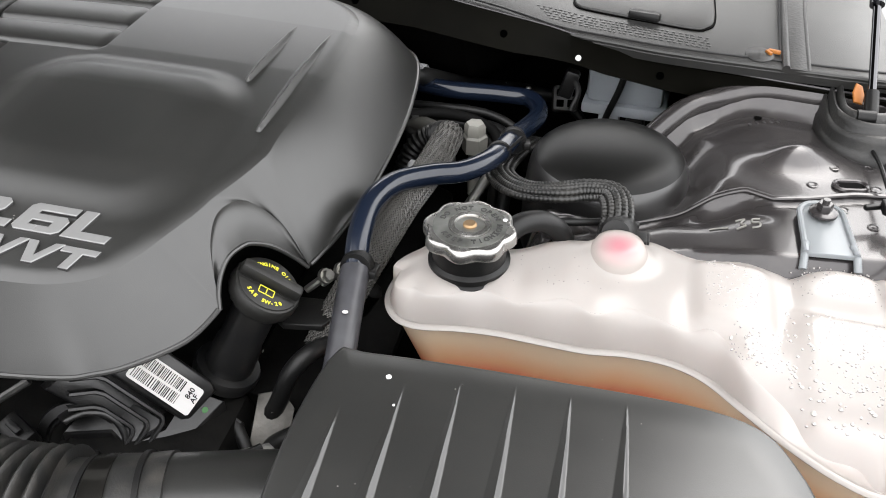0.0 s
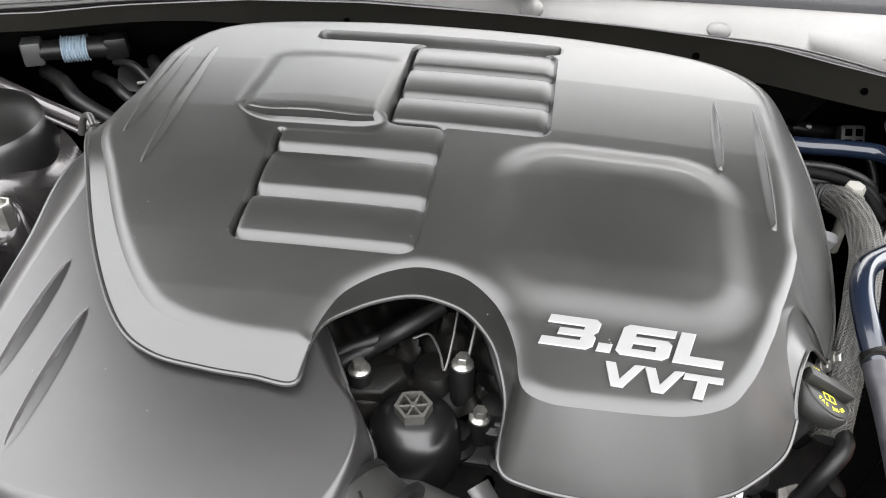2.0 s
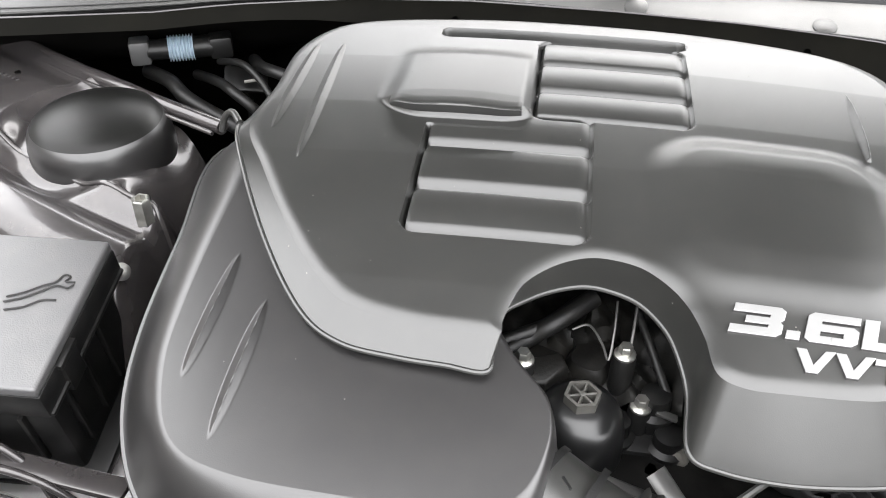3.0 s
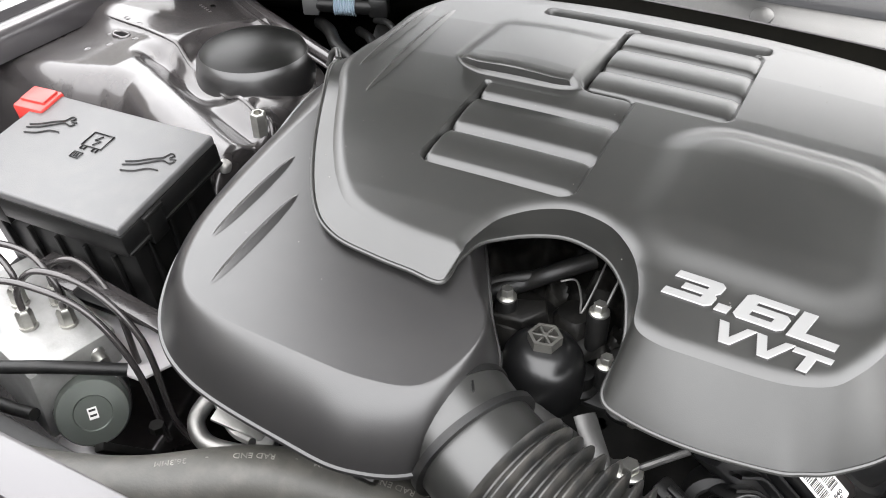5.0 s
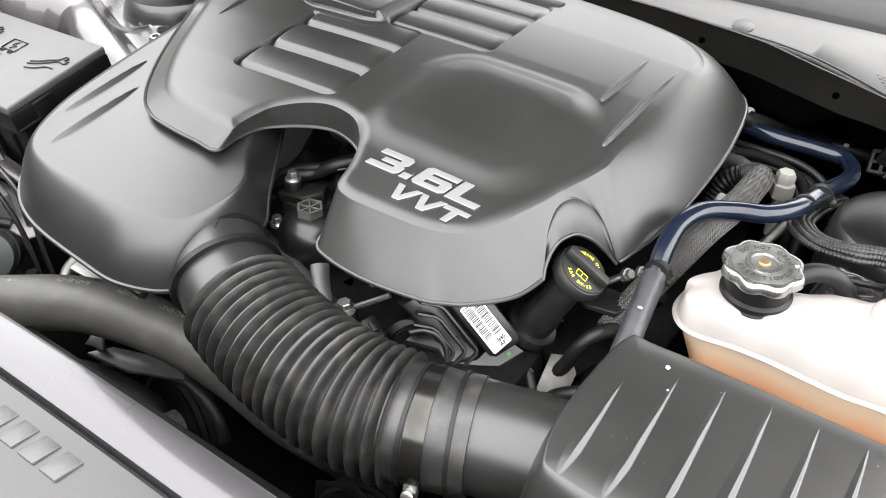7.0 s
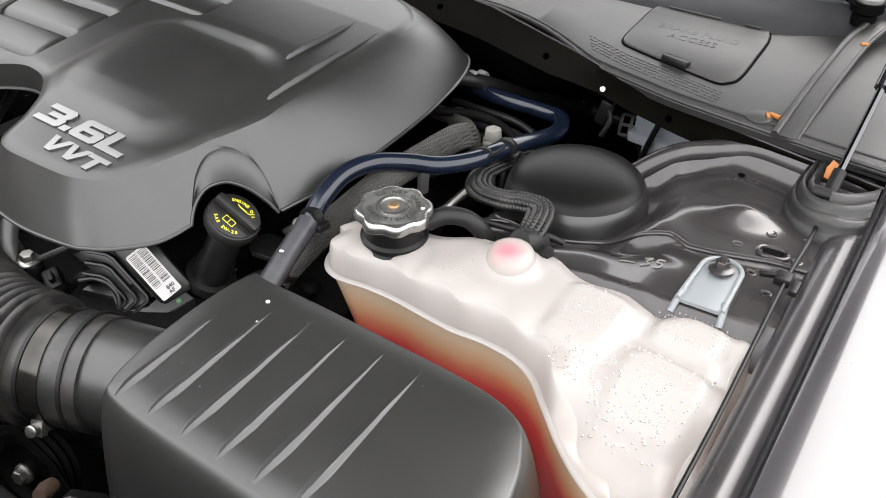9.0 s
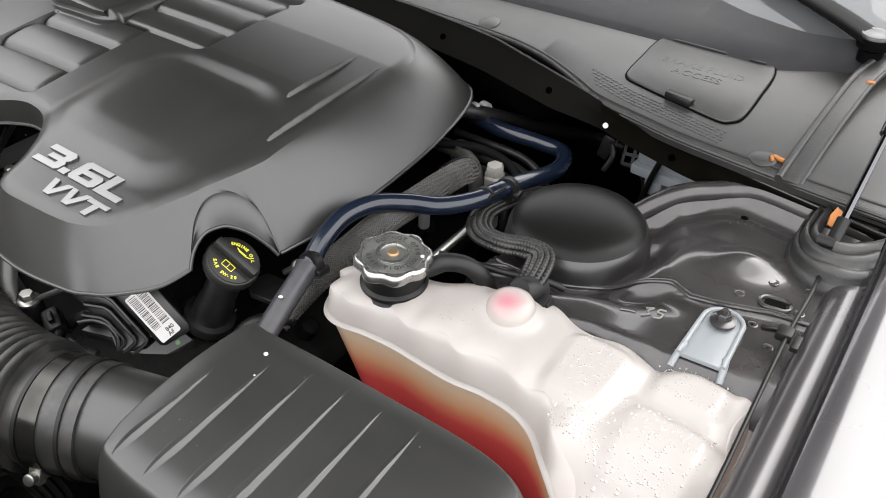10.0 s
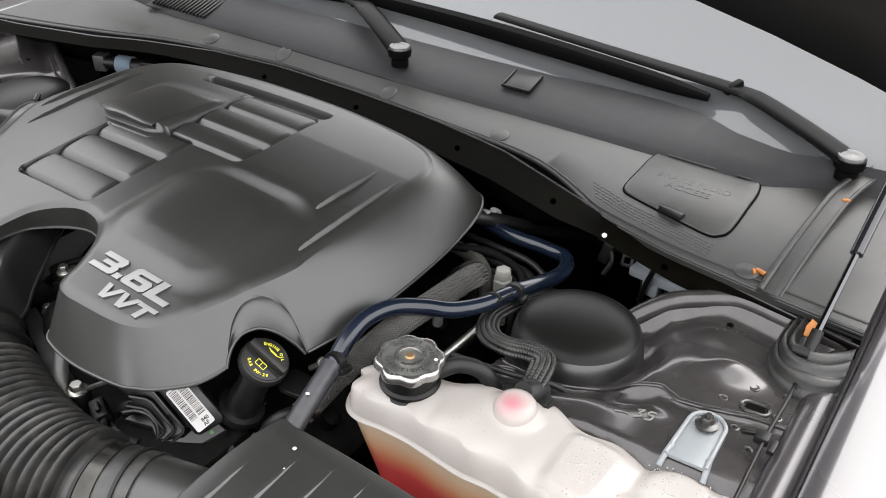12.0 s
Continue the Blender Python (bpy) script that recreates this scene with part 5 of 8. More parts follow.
part("locating_wire", sweep([(-0.444, 0.400, 0.872), (-0.442, 0.416, 0.884), (-0.440, 0.434, 0.896)], 0.0013, 6), BRACKETSTEEL, man, "thin steel wire")
for x, y, z, h in ((-0.448, 0.376, 0.780, 0.05), (-0.420, 0.392, 0.790, 0.055), (-0.408, 0.372, 0.785, 0.04)):
    part("sensor_body", lathe([(0.015, z), (0.015, z + h * 0.6), (0.0165, z + h * 0.62), (0.0165, z + h * 0.72), (0.012, z + h * 0.78), (0.011, z + h), (0.003, z + h + 0.002)], 22, (x, y, 0)), PLASTIC, man, "black stepped plastic body")
part("socket_tab", rbox(0.016, 0.006, 0.003, 0.0008, pose(-0.412, 0.380, 0.836, 0, 10, -10)), BRACKETSTEEL, man, "small metal tab")

casting = thing("filter_adapter", "dirty cast aluminium adapter beside the oil filter", "casting", (-0.42, 0.345, 0.80))
part("body", lathe([(0.020, 0.735), (0.025, 0.760), (0.024, 0.782), (0.019, 0.796), (0.013, 0.806), (0.005, 0.810)], 30, (-0.420, 0.350, 0), wave=lambda a, i: 1 + 0.16 * math.sin(3 * a + 0.6 * i) + 0.10 * math.sin(7 * a - 1.1 * i)), GRIMYALLOY, casting)
part("arm", lathe([(0.010, 0.775), (0.013, 0.790), (0.011, 0.812), (0.005, 0.819)], 20, (-0.404, 0.366, 0), wave=lambda a, i: 1 + 0.22 * math.sin(2 * a + i) + 0.1 * math.sin(5 * a)), GRIMYALLOY, casting)
part("lug", lathe([(0.009, -0.02), (0.009, 0.0), (0.007, 0.002)], 20, m=pose(-0.410, 0.335, 0.800)), GRIMY, casting)
solo("support_bracket", join(sweep([(-0.545, 0.348, 0.826), (-0.480, 0.327, 0.826), (-0.427, 0.3095, 0.826), (-0.398, 0.301, 0.824)], 0.0095, 10, flat=0.3), sweep(spline([(-0.425, 0.318, 0.850), (-0.414, 0.306, 0.842), (-0.403, 0.295, 0.832), (-0.396, 0.286, 0.815)], 6), 0.0085, 10, flat=0.35), rbox(0.026, 0.020, 0.004, 0.001, pose(-0.392, 0.300, 0.826, 0, 0, 30)), sweep([(-0.350, 0.325, 0.846), (-0.380, 0.306, 0.829)], 0.0028, 8)), BRACKETSTEEL,
              "grey steel support strut under the cover's front edge", "bracket")

# valve cover end with barcode label
VALVEBLACK = material("semi_gloss_black_plastic", (0.0085, 0.0085, 0.0088), 0.30, grain=0.15, grain_scale=900, dust=0.03, spec=0.45)
vc = thing("valve_cover", "black plastic valve cover end with deep pockets and a barcode label", "valve cover", (-0.27, 0.35, 0.80))
l_tl, l_tr, l_br, l_bl = Vector((-0.2895, 0.338, 0.857)), Vector((-0.274, 0.3575, 0.859)), Vector((-0.2405, 0.362, 0.8225)), Vector((-0.256, 0.3425, 0.8225))
u_l = ((l_br + l_bl) - (l_tl + l_tr)).normalized()
w_l = (l_tr + l_br) - (l_tl + l_bl)
w_l = (w_l - u_l * w_l.dot(u_l)).normalized()
n_l = u_l.cross(w_l).normalized()
LM = Matrix((u_l, w_l, n_l)).transposed().to_4x4()
LM.translation = (l_tl + l_tr + l_br + l_bl) / 4 - w_l * 0.0028
part("shell", slab([(-0.044, -0.0135), (-0.038, -0.0145), (0.024, -0.0135), (0.029, -0.010), (0.032, 0.014), (0.026, 0.018), (-0.040, 0.018), (-0.044, 0.012)], -0.030, -0.0006, 0.002, LM), VALVEBLACK, vc)
part("floor", slab([(-0.056, -0.044), (-0.012, -0.040), (0.016, -0.046), (0.020, -0.010), (-0.050, -0.010)], -0.045, -0.019, 0.002, LM), VALVEBLACK, vc, "deep moulded pocket floor")
for k, (w0, ua, ub, top) in enumerate(((-0.0185, -0.036, 0.016, -0.0035), (-0.0265, -0.030, 0.010, -0.0065), (-0.0345, -0.024, 0.005, -0.0095))):
    run = [(ua - 0.014, w0 - 0.012), (ua - 0.002, w0 - 0.002), (ua + 0.004, w0), (ub - 0.003, w0), (ub, w0 - 0.003), (ub + 0.001, -0.044)]
    line = even([tuple(LM @ Vector((a_, b_, (top - 0.022) / 2))) for a_, b_ in run], 0.002)
    rails_v = []
    for dz_, off in (((top - 0.022) / 2 * -1 - 0.022, -1.3), (top - (top - 0.022) / 2 - 0.001, -1.3), (top - (top - 0.022) / 2, -0.7), (top - (top - 0.022) / 2, 0.7), (top - (top - 0.022) / 2 - 0.001, 1.3), ((top - 0.022) / 2 * -1 - 0.022, 1.3)):
        tg = np.gradient(line, axis=0)
        tg /= np.linalg.norm(tg, axis=1)[:, None]
        across = np.cross(tg, np.array(n_l))
        rails_v.append(line + np.array(n_l) * dz_ + across * 0.0012 * off)
    part("pocket_rib", strip(rails_v), VALVEBLACK, vc)
arc_w = [(-0.012 + r_ * math.cos(radians(a_)), -0.060 + r_ * math.sin(radians(a_))) for r_, seq in ((0.0255, range(15, 171, 8)), (0.0215, range(165, 14, -8))) for a_ in seq]
part("coil_collar", slab(arc_w, -0.034, -0.010, 0.001, LM), VALVEBLACK, vc, "half-round collar of the coil well")
part("coil_well", lathe([(0.0205, -0.060), (0.0205, -0.034), (0.012, -0.036), (0.010, -0.030), (0.002, -0.030)], 30, m=LM @ pose(-0.012, -0.060, 0)), ENGINE, vc, "dark round coil well")


def prism(top, down, bevel=0.0015):
    """A solid under a flat polygon in space, its upper edge eased, reaching down by a given depth."""
    p = [Vector(q) for q in top]
    c_ = sum(p, Vector()) / len(p)
    k = len(p)
    rings = [[q + (c_ - q).normalized() * bevel for q in p], [q - Vector((0, 0, bevel)) for q in p], [q - Vector((0, 0, down)) for q in p]]
    v = [tuple(q) for ring in rings for q in ring]
    f = [tuple(range(k))] + [(r * k + i, r * k + (i + 1) % k, (r + 1) * k + (i + 1) % k, (r + 1) * k + i) for r in range(2) for i in range(k)]
    return v, f


part("foot", prism([(-0.2785, 0.3180, 0.8095), (-0.2640, 0.3300, 0.8125), (-0.2560, 0.3600, 0.8245), (-0.2330, 0.3600, 0.8175), (-0.2440, 0.3380, 0.8095), (-0.2535, 0.3190, 0.8020)], 0.03), VALVEBLACK, vc, "stepped mounting foot", smooth=0)
part("foot_ledge", prism([(-0.2470, 0.3420, 0.8030), (-0.2425, 0.3630, 0.8105), (-0.2200, 0.3575, 0.8020), (-0.2300, 0.3370, 0.7950)], 0.03), PLASTIC, vc, smooth=0)
part("pocket_shelf", prism([(-0.3250, 0.3100, 0.8180), (-0.3110, 0.3430, 0.8310), (-0.2960, 0.3420, 0.8260), (-0.2650, 0.3360, 0.8140), (-0.2820, 0.3150, 0.8080), (-0.2960, 0.3200, 0.8150)], 0.02), VALVEBLACK, vc, smooth=0)
part("foot_boss", lathe([(0.010, -0.05), (0.010, -0.024), (0.008, -0.022), (0.002, -0.022)], 18, m=LM @ pose(0.052, -0.046, 0)), PLASTIC, vc)
lab_o = part("barcode_label", slab(rounded(-0.0250, -0.0100, 0.0250, 0.0100, 0.002), 0.0, 0.0006, 0.0, LM), WHITEPRINT, vc, "white barcode sticker", smooth=0)
random.seed(4)
bars = []
for y0, y1 in ((0.0008, 0.0085), (-0.0082, -0.0010)):
    x = -0.0225
    while x < 0.0125:
        w = random.choice((0.0004, 0.0006, 0.0009))
        bars.append(rbox(w, y1 - y0, 0.0002, 0, LM @ pose(x, (y0 + y1) / 2, 0.0008), 1))
        x += w + random.choice((0.0005, 0.0008, 0.0011))
part("barcode", join(*bars), INK, lab_o, "black barcode bars", smooth=0)
part("print", join(lettering("840", 0.0052, 0.0002, LM @ pose(0.0175, 0.0035, 0.0008, 0, 0, 90), offset=0.0001), lettering("AF", 0.0052, 0.0002, LM @ pose(0.0220, 0.0020, 0.0008, 0, 0, 90), offset=0.0001)), INK, lab_o, "black printed characters", smooth=0)
part("paint_dot", lathe([(0.0022, 0), (0.0022, 0.0005)], 12, m=LM @ pose(0.0325, 0.000, 0.001)), material("green_paint", (0.06, 0.16, 0.06), 0.5), vc, "green paint mark")

# small pump, connectors and wires under the front edge
pump = thing("throttle_actuator", "black round plastic actuator behind the intake hose", "actuator", (-0.33, 0.32, 0.80))
PM = pose(-0.325, 0.318, 0.806, 55, 0, 15)
part("can", lathe([(0.024, -0.04), (0.024, 0.0), (0.0225, 0.004), (0.016, 0.006), (0.015, 0.003), (0.006, 0.003), (0.005, 0.008), (0.001, 0.008)], 32, m=PM), PLASTIC, pump)
part("plug", rbox(0.02, 0.014, 0.018, 0.003, pose(-0.305, 0.300, 0.803, 20, 0, 20)), PLASTIC, pump)
for pts, r in (([(-0.35, 0.31, 0.80), (-0.32, 0.298, 0.815), (-0.285, 0.305, 0.80), (-0.26, 0.32, 0.79)], 0.003), ([(-0.36, 0.325, 0.79), (-0.335, 0.30, 0.80), (-0.30, 0.295, 0.79), (-0.25, 0.30, 0.785), (-0.22, 0.33, 0.78)], 0.0045),
               ([(-0.31, 0.30, 0.79), (-0.27, 0.292, 0.795), (-0.235, 0.305, 0.80), (-0.20, 0.34, 0.80)], 0.0035)):
    solo("engine_wire", tube(pts, r, 8), RUBBER, "black sheathed engine wire", "wire", group="engine wires")
head = thing("cylinder_head", "dark ribbed cylinder head beside the oil filler", "cylinder head", (-0.22, 0.42, 0.76))
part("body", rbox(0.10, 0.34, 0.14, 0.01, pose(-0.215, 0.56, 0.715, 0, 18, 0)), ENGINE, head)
for k in range(5):
    part("boss", lathe([(0.009, -0.02), (0.009, 0.006), (0.006, 0.008)], 14, m=pose(-0.175 - 0.006 * (k % 2), 0.39 + 0.06 * k, 0.80 - 0.01 * (k % 2), 0, 30, 0)), ENGINE, head)
part("bracket", rbox(0.03, 0.025, 0.035, 0.003, pose(-0.205, 0.340, 0.775, 20, 0, 30)), ALLOY, head, "dull metal bracket")
part("bracket", rbox(0.02, 0.03, 0.03, 0.003, pose(-0.185, 0.37, 0.77, 0, 20, 10)), ENGINE, head)

# ---- oil filler ----
filler = thing("oil_filler", "black oil filler neck and twist cap with yellow print", "oil filler", (-0.236, 0.382, 0.82))
ax = Vector((0.56, 0.03, 0.82)).normalized()
OM = Matrix.Translation((-0.206, 0.3965, 0.8945)) @ ax.to_track_quat("Z", "Y").to_matrix().to_4x4() @ Matrix.Scale(0.84, 4)
nax = Vector((-0.208, 0.3985, 0.893)) - Vector((-0.243, 0.389, 0.820))
nl = nax.length
NM = Matrix.Translation((-0.243, 0.389, 0.820)) @ nax.to_track_quat("Z", "Y").to_matrix().to_4x4()
part("neck", lathe([(0.0172, -0.03), (0.0172, 0.012), (0.0165, 0.024), (0.0152, 0.030), (0.0152, nl - 0.02), (0.016, nl - 0.012)], 36, m=NM), VALVEBLACK, filler)
part("seat_ring", lathe([(0.0190, -0.008), (0.0235, -0.007), (0.0240, 0.000), (0.0228, 0.003), (0.0190, 0.0035)], 40, m=NM), VALVEBLACK, filler, "round seat of the filler neck")
part("speck", lathe([(0.0012, 0), (0.0012, 0.0006)], 8, m=NM @ pose(0.004, -0.0183, 0.02, 90, 0, 0)), PALEPRINT, filler, "grey speck")
capo = part("cap", lathe([(0.020, -0.016), (0.0265, -0.014), (0.0285, -0.010), (0.0285, -0.002), (0.027, 0.001), (0.024, 0.0022), (0.001, 0.0022)], 48, m=OM, wave=lambda a, i: 1 + (0.012 * math.cos(24 * a) if 1 <= i <= 3 else 0)), CAPSATIN, filler, "round black twist cap")
# which way the print faces
fwd = Vector((0.15, -0.99, 0))
ang_p = math.degrees(math.atan2(*(OM.to_3x3().inverted() @ fwd).yx))
TM = OM @ pose(0, 0, 0, 0, 0, ang_p + 90)
part("grip", rbox(0.052, 0.0105, 0.012, 0.003, TM @ pose(0, 0.0015, 0.006)), CAPSATIN, capo, "raised finger grip")
part("front_face", slab([(0.0255 * math.cos(radians(a)), 0.0255 * math.sin(radians(a))) for a in range(193, 348, 11)], 0.0, 0.0032, 0.0004, TM), CAPSATIN, capo)


def arc_word(text, radius, middle, step, size, z, inward_tops):
    """Characters set round the cap's rim."""
    out = []
    for i, ch in enumerate(text):
        if ch == " ":
            continue
        a_ = middle + (i - (len(text) - 1) / 2) * step * (1 if inward_tops else -1)
        out.append(lettering(ch, size, 0.0003, TM @ pose(radius * math.cos(radians(a_)), radius * math.sin(radians(a_)), z, 0, 0, a_ + (90 if inward_tops else -90)), offset=0.00015))
    return join(*out)


part("print", arc_word("ENGINE OIL", 0.0190, 90, 10.0, 0.0047, 0.0026, False), YELLOW, capo, "yellow printed words", smooth=0)
part("print", arc_word("SAE 5W-20", 0.0200, 270, 10.5, 0.0047, 0.0036, True), YELLOW, capo, "yellow printed grade", smooth=0)
part("symbol", join(rbox(0.009, 0.0030, 0.0003, 0, TM @ pose(0.001, 0.0120, 0.0026), 1), rbox(0.006, 0.0010, 0.0003, 0, TM @ pose(0.0075, 0.0128, 0.0026, 0, 0, 25), 1), rbox(0.004, 0.0010, 0.0003, 0, TM @ pose(-0.0050, 0.0132, 0.0026, 0, 0, -20), 1)), YELLOW, capo, "yellow oil-can symbol", smooth=0)
book = [rbox(0.0055, 0.0007, 0.0003, 0, TM @ pose(s * 0.0032, y, 0.0036), 1) for s in (-1, 1) for y in (-0.0062, -0.0130)] + \
       [rbox(0.0007, 0.0068, 0.0003, 0, TM @ pose(x, -0.0096, 0.00362), 1) for x in (-0.0062, 0.0, 0.0062)]
part("symbol", join(*book), YELLOW, capo, "yellow open-book symbol", smooth=0)

# fittings between the filler and the air box
solo("rubber_flap", slab([(-0.222, 0.420), (-0.205, 0.408), (-0.178, 0.412), (-0.168, 0.430), (-0.185, 0.440), (-0.212, 0.438)], 0.846, 0.851, 0.001), RUBBER, "black rubber flap beside the oil filler", "flap")
for at in ((-0.188, 0.452, 0.862), (-0.178, 0.459, 0.864)):
    hb = thing("small_bolt", "small zinc plated bolt below the cover's corner", "bolt", at, group="engine bolts")
    part("head", hexbolt(at, 0.0046, 0.007, 1.3, (20, 50, 0)), ZINC, hb)
    part("shank", sweep([(at[0] - 0.014, at[1] - 0.004, at[2] - 0.012), at], 0.003, 8), ZINC, hb)
for pts, r in (([(-0.235, 0.36, 0.76), (-0.205, 0.372, 0.80), (-0.190, 0.378, 0.835), (-0.178, 0.392, 0.845), (-0.170, 0.42, 0.83)], 0.0065), ([(-0.222, 0.345, 0.75), (-0.200, 0.352, 0.785), (-0.178, 0.358, 0.80), (-0.165, 0.38, 0.79)], 0.0075),
               ([(-0.262, 0.372, 0.785), (-0.235, 0.362, 0.80), (-0.215, 0.345, 0.79), (-0.20, 0.325, 0.76)], 0.0045), ([(-0.178, 0.44, 0.83), (-0.172, 0.47, 0.845), (-0.168, 0.50, 0.84), (-0.17, 0.53, 0.82)], 0.006)):
    solo("coolant_hose", tube(pts, r, 12), RUBBER, "black rubber hose in the gap beside the air box", "hose", group="small hoses")
stay = thing("pipe_stay", "dull grey steel stay behind the air box", "bracket", (-0.2, 0.365, 0.79))
part("plate", slab([(-0.014, -0.020), (0.012, -0.020), (0.014, 0.010), (0.004, 0.022), (-0.012, 0.018)], -0.0015, 0.0015, 0.0006, pose(-0.203, 0.366, 0.797, 35, 10, 15)), GRIMYALLOY, stay)
part("bolt", hexbolt((-0.203, 0.372, 0.803), 0.0042, 0.005, 1.3, (35, 10, 15)), BRACKETSTEEL, stay)
plugc = thing("sensor_plug", "black sensor plug with a taped lead under the cover", "connector", (-0.335, 0.302, 0.815))
part("body", rbox(0.026, 0.016, 0.016, 0.003, pose(-0.352, 0.303, 0.818, 15, 10, -25)), PLASTIC, plugc)
part("latch", rbox(0.012, 0.005, 0.005, 0.001, pose(-0.350, 0.300, 0.828, 15, 10, -25)), PLASTIC, plugc)
part("lead", tube([(-0.340, 0.298, 0.817), (-0.325, 0.288, 0.812), (-0.300, 0.286, 0.800), (-0.28, 0.29, 0.785)], 0.0035, 8), RUBBER, plugc)

# ---- radiator hose ----
RADPATH = spline([(-0.93, 0.10, 0.755), (-0.80, 0.118, 0.772), (-0.716, 0.146, 0.779), (-0.634, 0.203, 0.777), (-0.545, 0.230, 0.769), (-0.475, 0.240, 0.752), (-0.41, 0.245, 0.726), (-0.365, 0.265, 0.690), (-0.345, 0.30, 0.63)], 10)
rad = thing("radiator_hose", "weathered grey-green rubber radiator hose with faded print", "radiator hose", (-0.63, 0.2, 0.77))
part("hose", sweep(RADPATH, 0.0275, 32), GREYRUBBER, rad)
RL = np.concatenate([[0], np.cumsum(np.linalg.norm(np.diff(RADPATH, axis=0), axis=1))])


def print_on_hose(text, s_at, around, size):
    """Faded characters wrapped on the hose, read from the car's rear."""
    geo = lettering(text, size, 0.0004, Matrix.Identity(4), widen=0.92)
    v = []
    for a, b, c in geo[0]:
        s = s_at - a
        i = min(max(int(np.searchsorted(RL, s)) - 1, 0), len(RADPATH) - 2)
        t = (s - RL[i]) / (RL[i + 1] - RL[i])
        p = RADPATH[i] * (1 - t) + RADPATH[i + 1] * t
        d = Vector(RADPATH[i + 1] - RADPATH[i]).normalized()
        side = d.cross(Vector((0, 0, 1))).normalized()
        up = side.cross(d)
        th = around + b / 0.0277
        n = side * math.sin(th) + up * math.cos(th)
        v.append(tuple(Vector(p) + n * (0.0276 + c)))
    return v, geo[1]


for txt, s_at in (("36.3MM", 0.256), ("-", 0.282), ("RAD END", 0.316), ("-", 0.347), ("36.3MM", 0.372), ("-", 0.394), ("RAD END", 0.420)):
    part("print", print_on_hose(txt, s_at, -0.12, 0.0078), HOSEPRINT, rad, "faded grey print", smooth=0)
solo("lower_hose", tube([(-0.74, 0.17, 0.64), (-0.68, 0.185, 0.668), (-0.62, 0.20, 0.668), (-0.57, 0.21, 0.64), (-0.54, 0.20, 0.58)], 0.018, 20), RUBBER, "black lower coolant hose", "hose")
alt = thing("drive_pulley", "dark accessory pulley with ribbed belt in front of the engine", "pulley", (-0.548, 0.222, 0.62))
part("pulley", lathe([(0.055, -0.012), (0.058, -0.012), (0.054, -0.008), (0.058, -0.004), (0.054, 0.0), (0.058, 0.004), (0.054, 0.008), (0.058, 0.012), (0.05, 0.012), (0.04, 0.006), (0.015, 0.006), (0.012, 0.014), (0.002, 0.014)], 40, m=pose(-0.548, 0.222, 0.640, 78, 0, -12)), ENGINE, alt)
part("belt", sweep(np.array([(-0.548 + 0.06 * math.cos(a), 0.222 + 0.012 * math.sin(a), 0.640 + 0.058 * math.sin(a)) for a in np.linspace(0.2, 3.4, 30)]), 0.007, 8, flat=0.4), RUBBER, alt)
part("hub", lathe([(0.02, 0), (0.02, 0.03), (0.012, 0.034)], 20, m=pose(-0.548, 0.222, 0.640, 78, 0, -12)), GRIMYALLOY, alt)

# bracket below the radiator hose
hb_ = thing("hose_bracket", "dull grey steel bracket with a bright tab below the radiator hose", "bracket", (-0.61, 0.225, 0.70))
part("plate", slab([(-0.655, 0.200), (-0.640, 0.222), (-0.560, 0.250), (-0.545, 0.232), (-0.600, 0.208)], 0.698, 0.702, 0.001), BRACKETSTEEL, hb_)
part("tab", slab([(-0.010, -0.006), (0.010, -0.008), (0.007, 0.008), (-0.004, 0.008)], -0.002, 0.002, 0.0008, pose(-0.648, 0.210, 0.716, 40, 0, 20)), ALLOY, hb_, "bright alloy tab")
part("stem", rbox(0.008, 0.008, 0.05, 0.002, pose(-0.646, 0.212, 0.690)), BRACKETSTEEL, hb_)

# parts low behind the grille
shroud = thing("fan_shroud", "black plastic radiator fan shroud low behind the grille", "fan shroud", (-0.5, 0.14, 0.70))
part("wall", rbox(1.05, 0.012, 0.16, 0.004, pose(-0.55, 0.128, 0.69)), PLASTIC, shroud)
part("flange", rbox(1.05, 0.030, 0.006, 0.002, pose(-0.55, 0.142, 0.770)), PLASTIC, shroud)
for k in range(8):
    part("rib", rbox(0.006, 0.024, 0.12, 0.0015, pose(-0.95 + 0.12 * k, 0.142, 0.70)), PLASTIC, shroud)
sb = thing("shroud_bracket", "dark steel bracket with bolts beside the air box", "bracket", (-0.15, 0.17, 0.78))
part("plate", slab([(-0.185, 0.160), (-0.150, 0.152), (-0.128, 0.165), (-0.132, 0.190), (-0.160, 0.196), (-0.186, 0.184)], 0.772, 0.777, 0.0012), ENGINE, sb)
for x, y in ((-0.172, 0.172), (-0.146, 0.170)):
    part("bolt", hexbolt((x, y, 0.778), 0.0055, 0.007, 1.5), BRACKETSTEEL, sb)
idler = thing("idler_pulley", "dark idler pulley with belt beside the radiator hose", "pulley", (-0.30, 0.215, 0.70))
part("wheel", lathe([(0.040, -0.012), (0.042, -0.010), (0.040, -0.006), (0.042, -0.002), (0.040, 0.002), (0.042, 0.006), (0.040, 0.010), (0.030, 0.011), (0.024, 0.004), (0.010, 0.004), (0.009, 0.010), (0.002, 0.010)], 40, m=pose(-0.295, 0.205, 0.700, 75, 0, 10)), ENGINE, idler)
part("bolt", hexbolt((-0.295, 0.194, 0.703), 0.007, 0.008, 1.4, (75, 0, 10)), ZINC, idler)
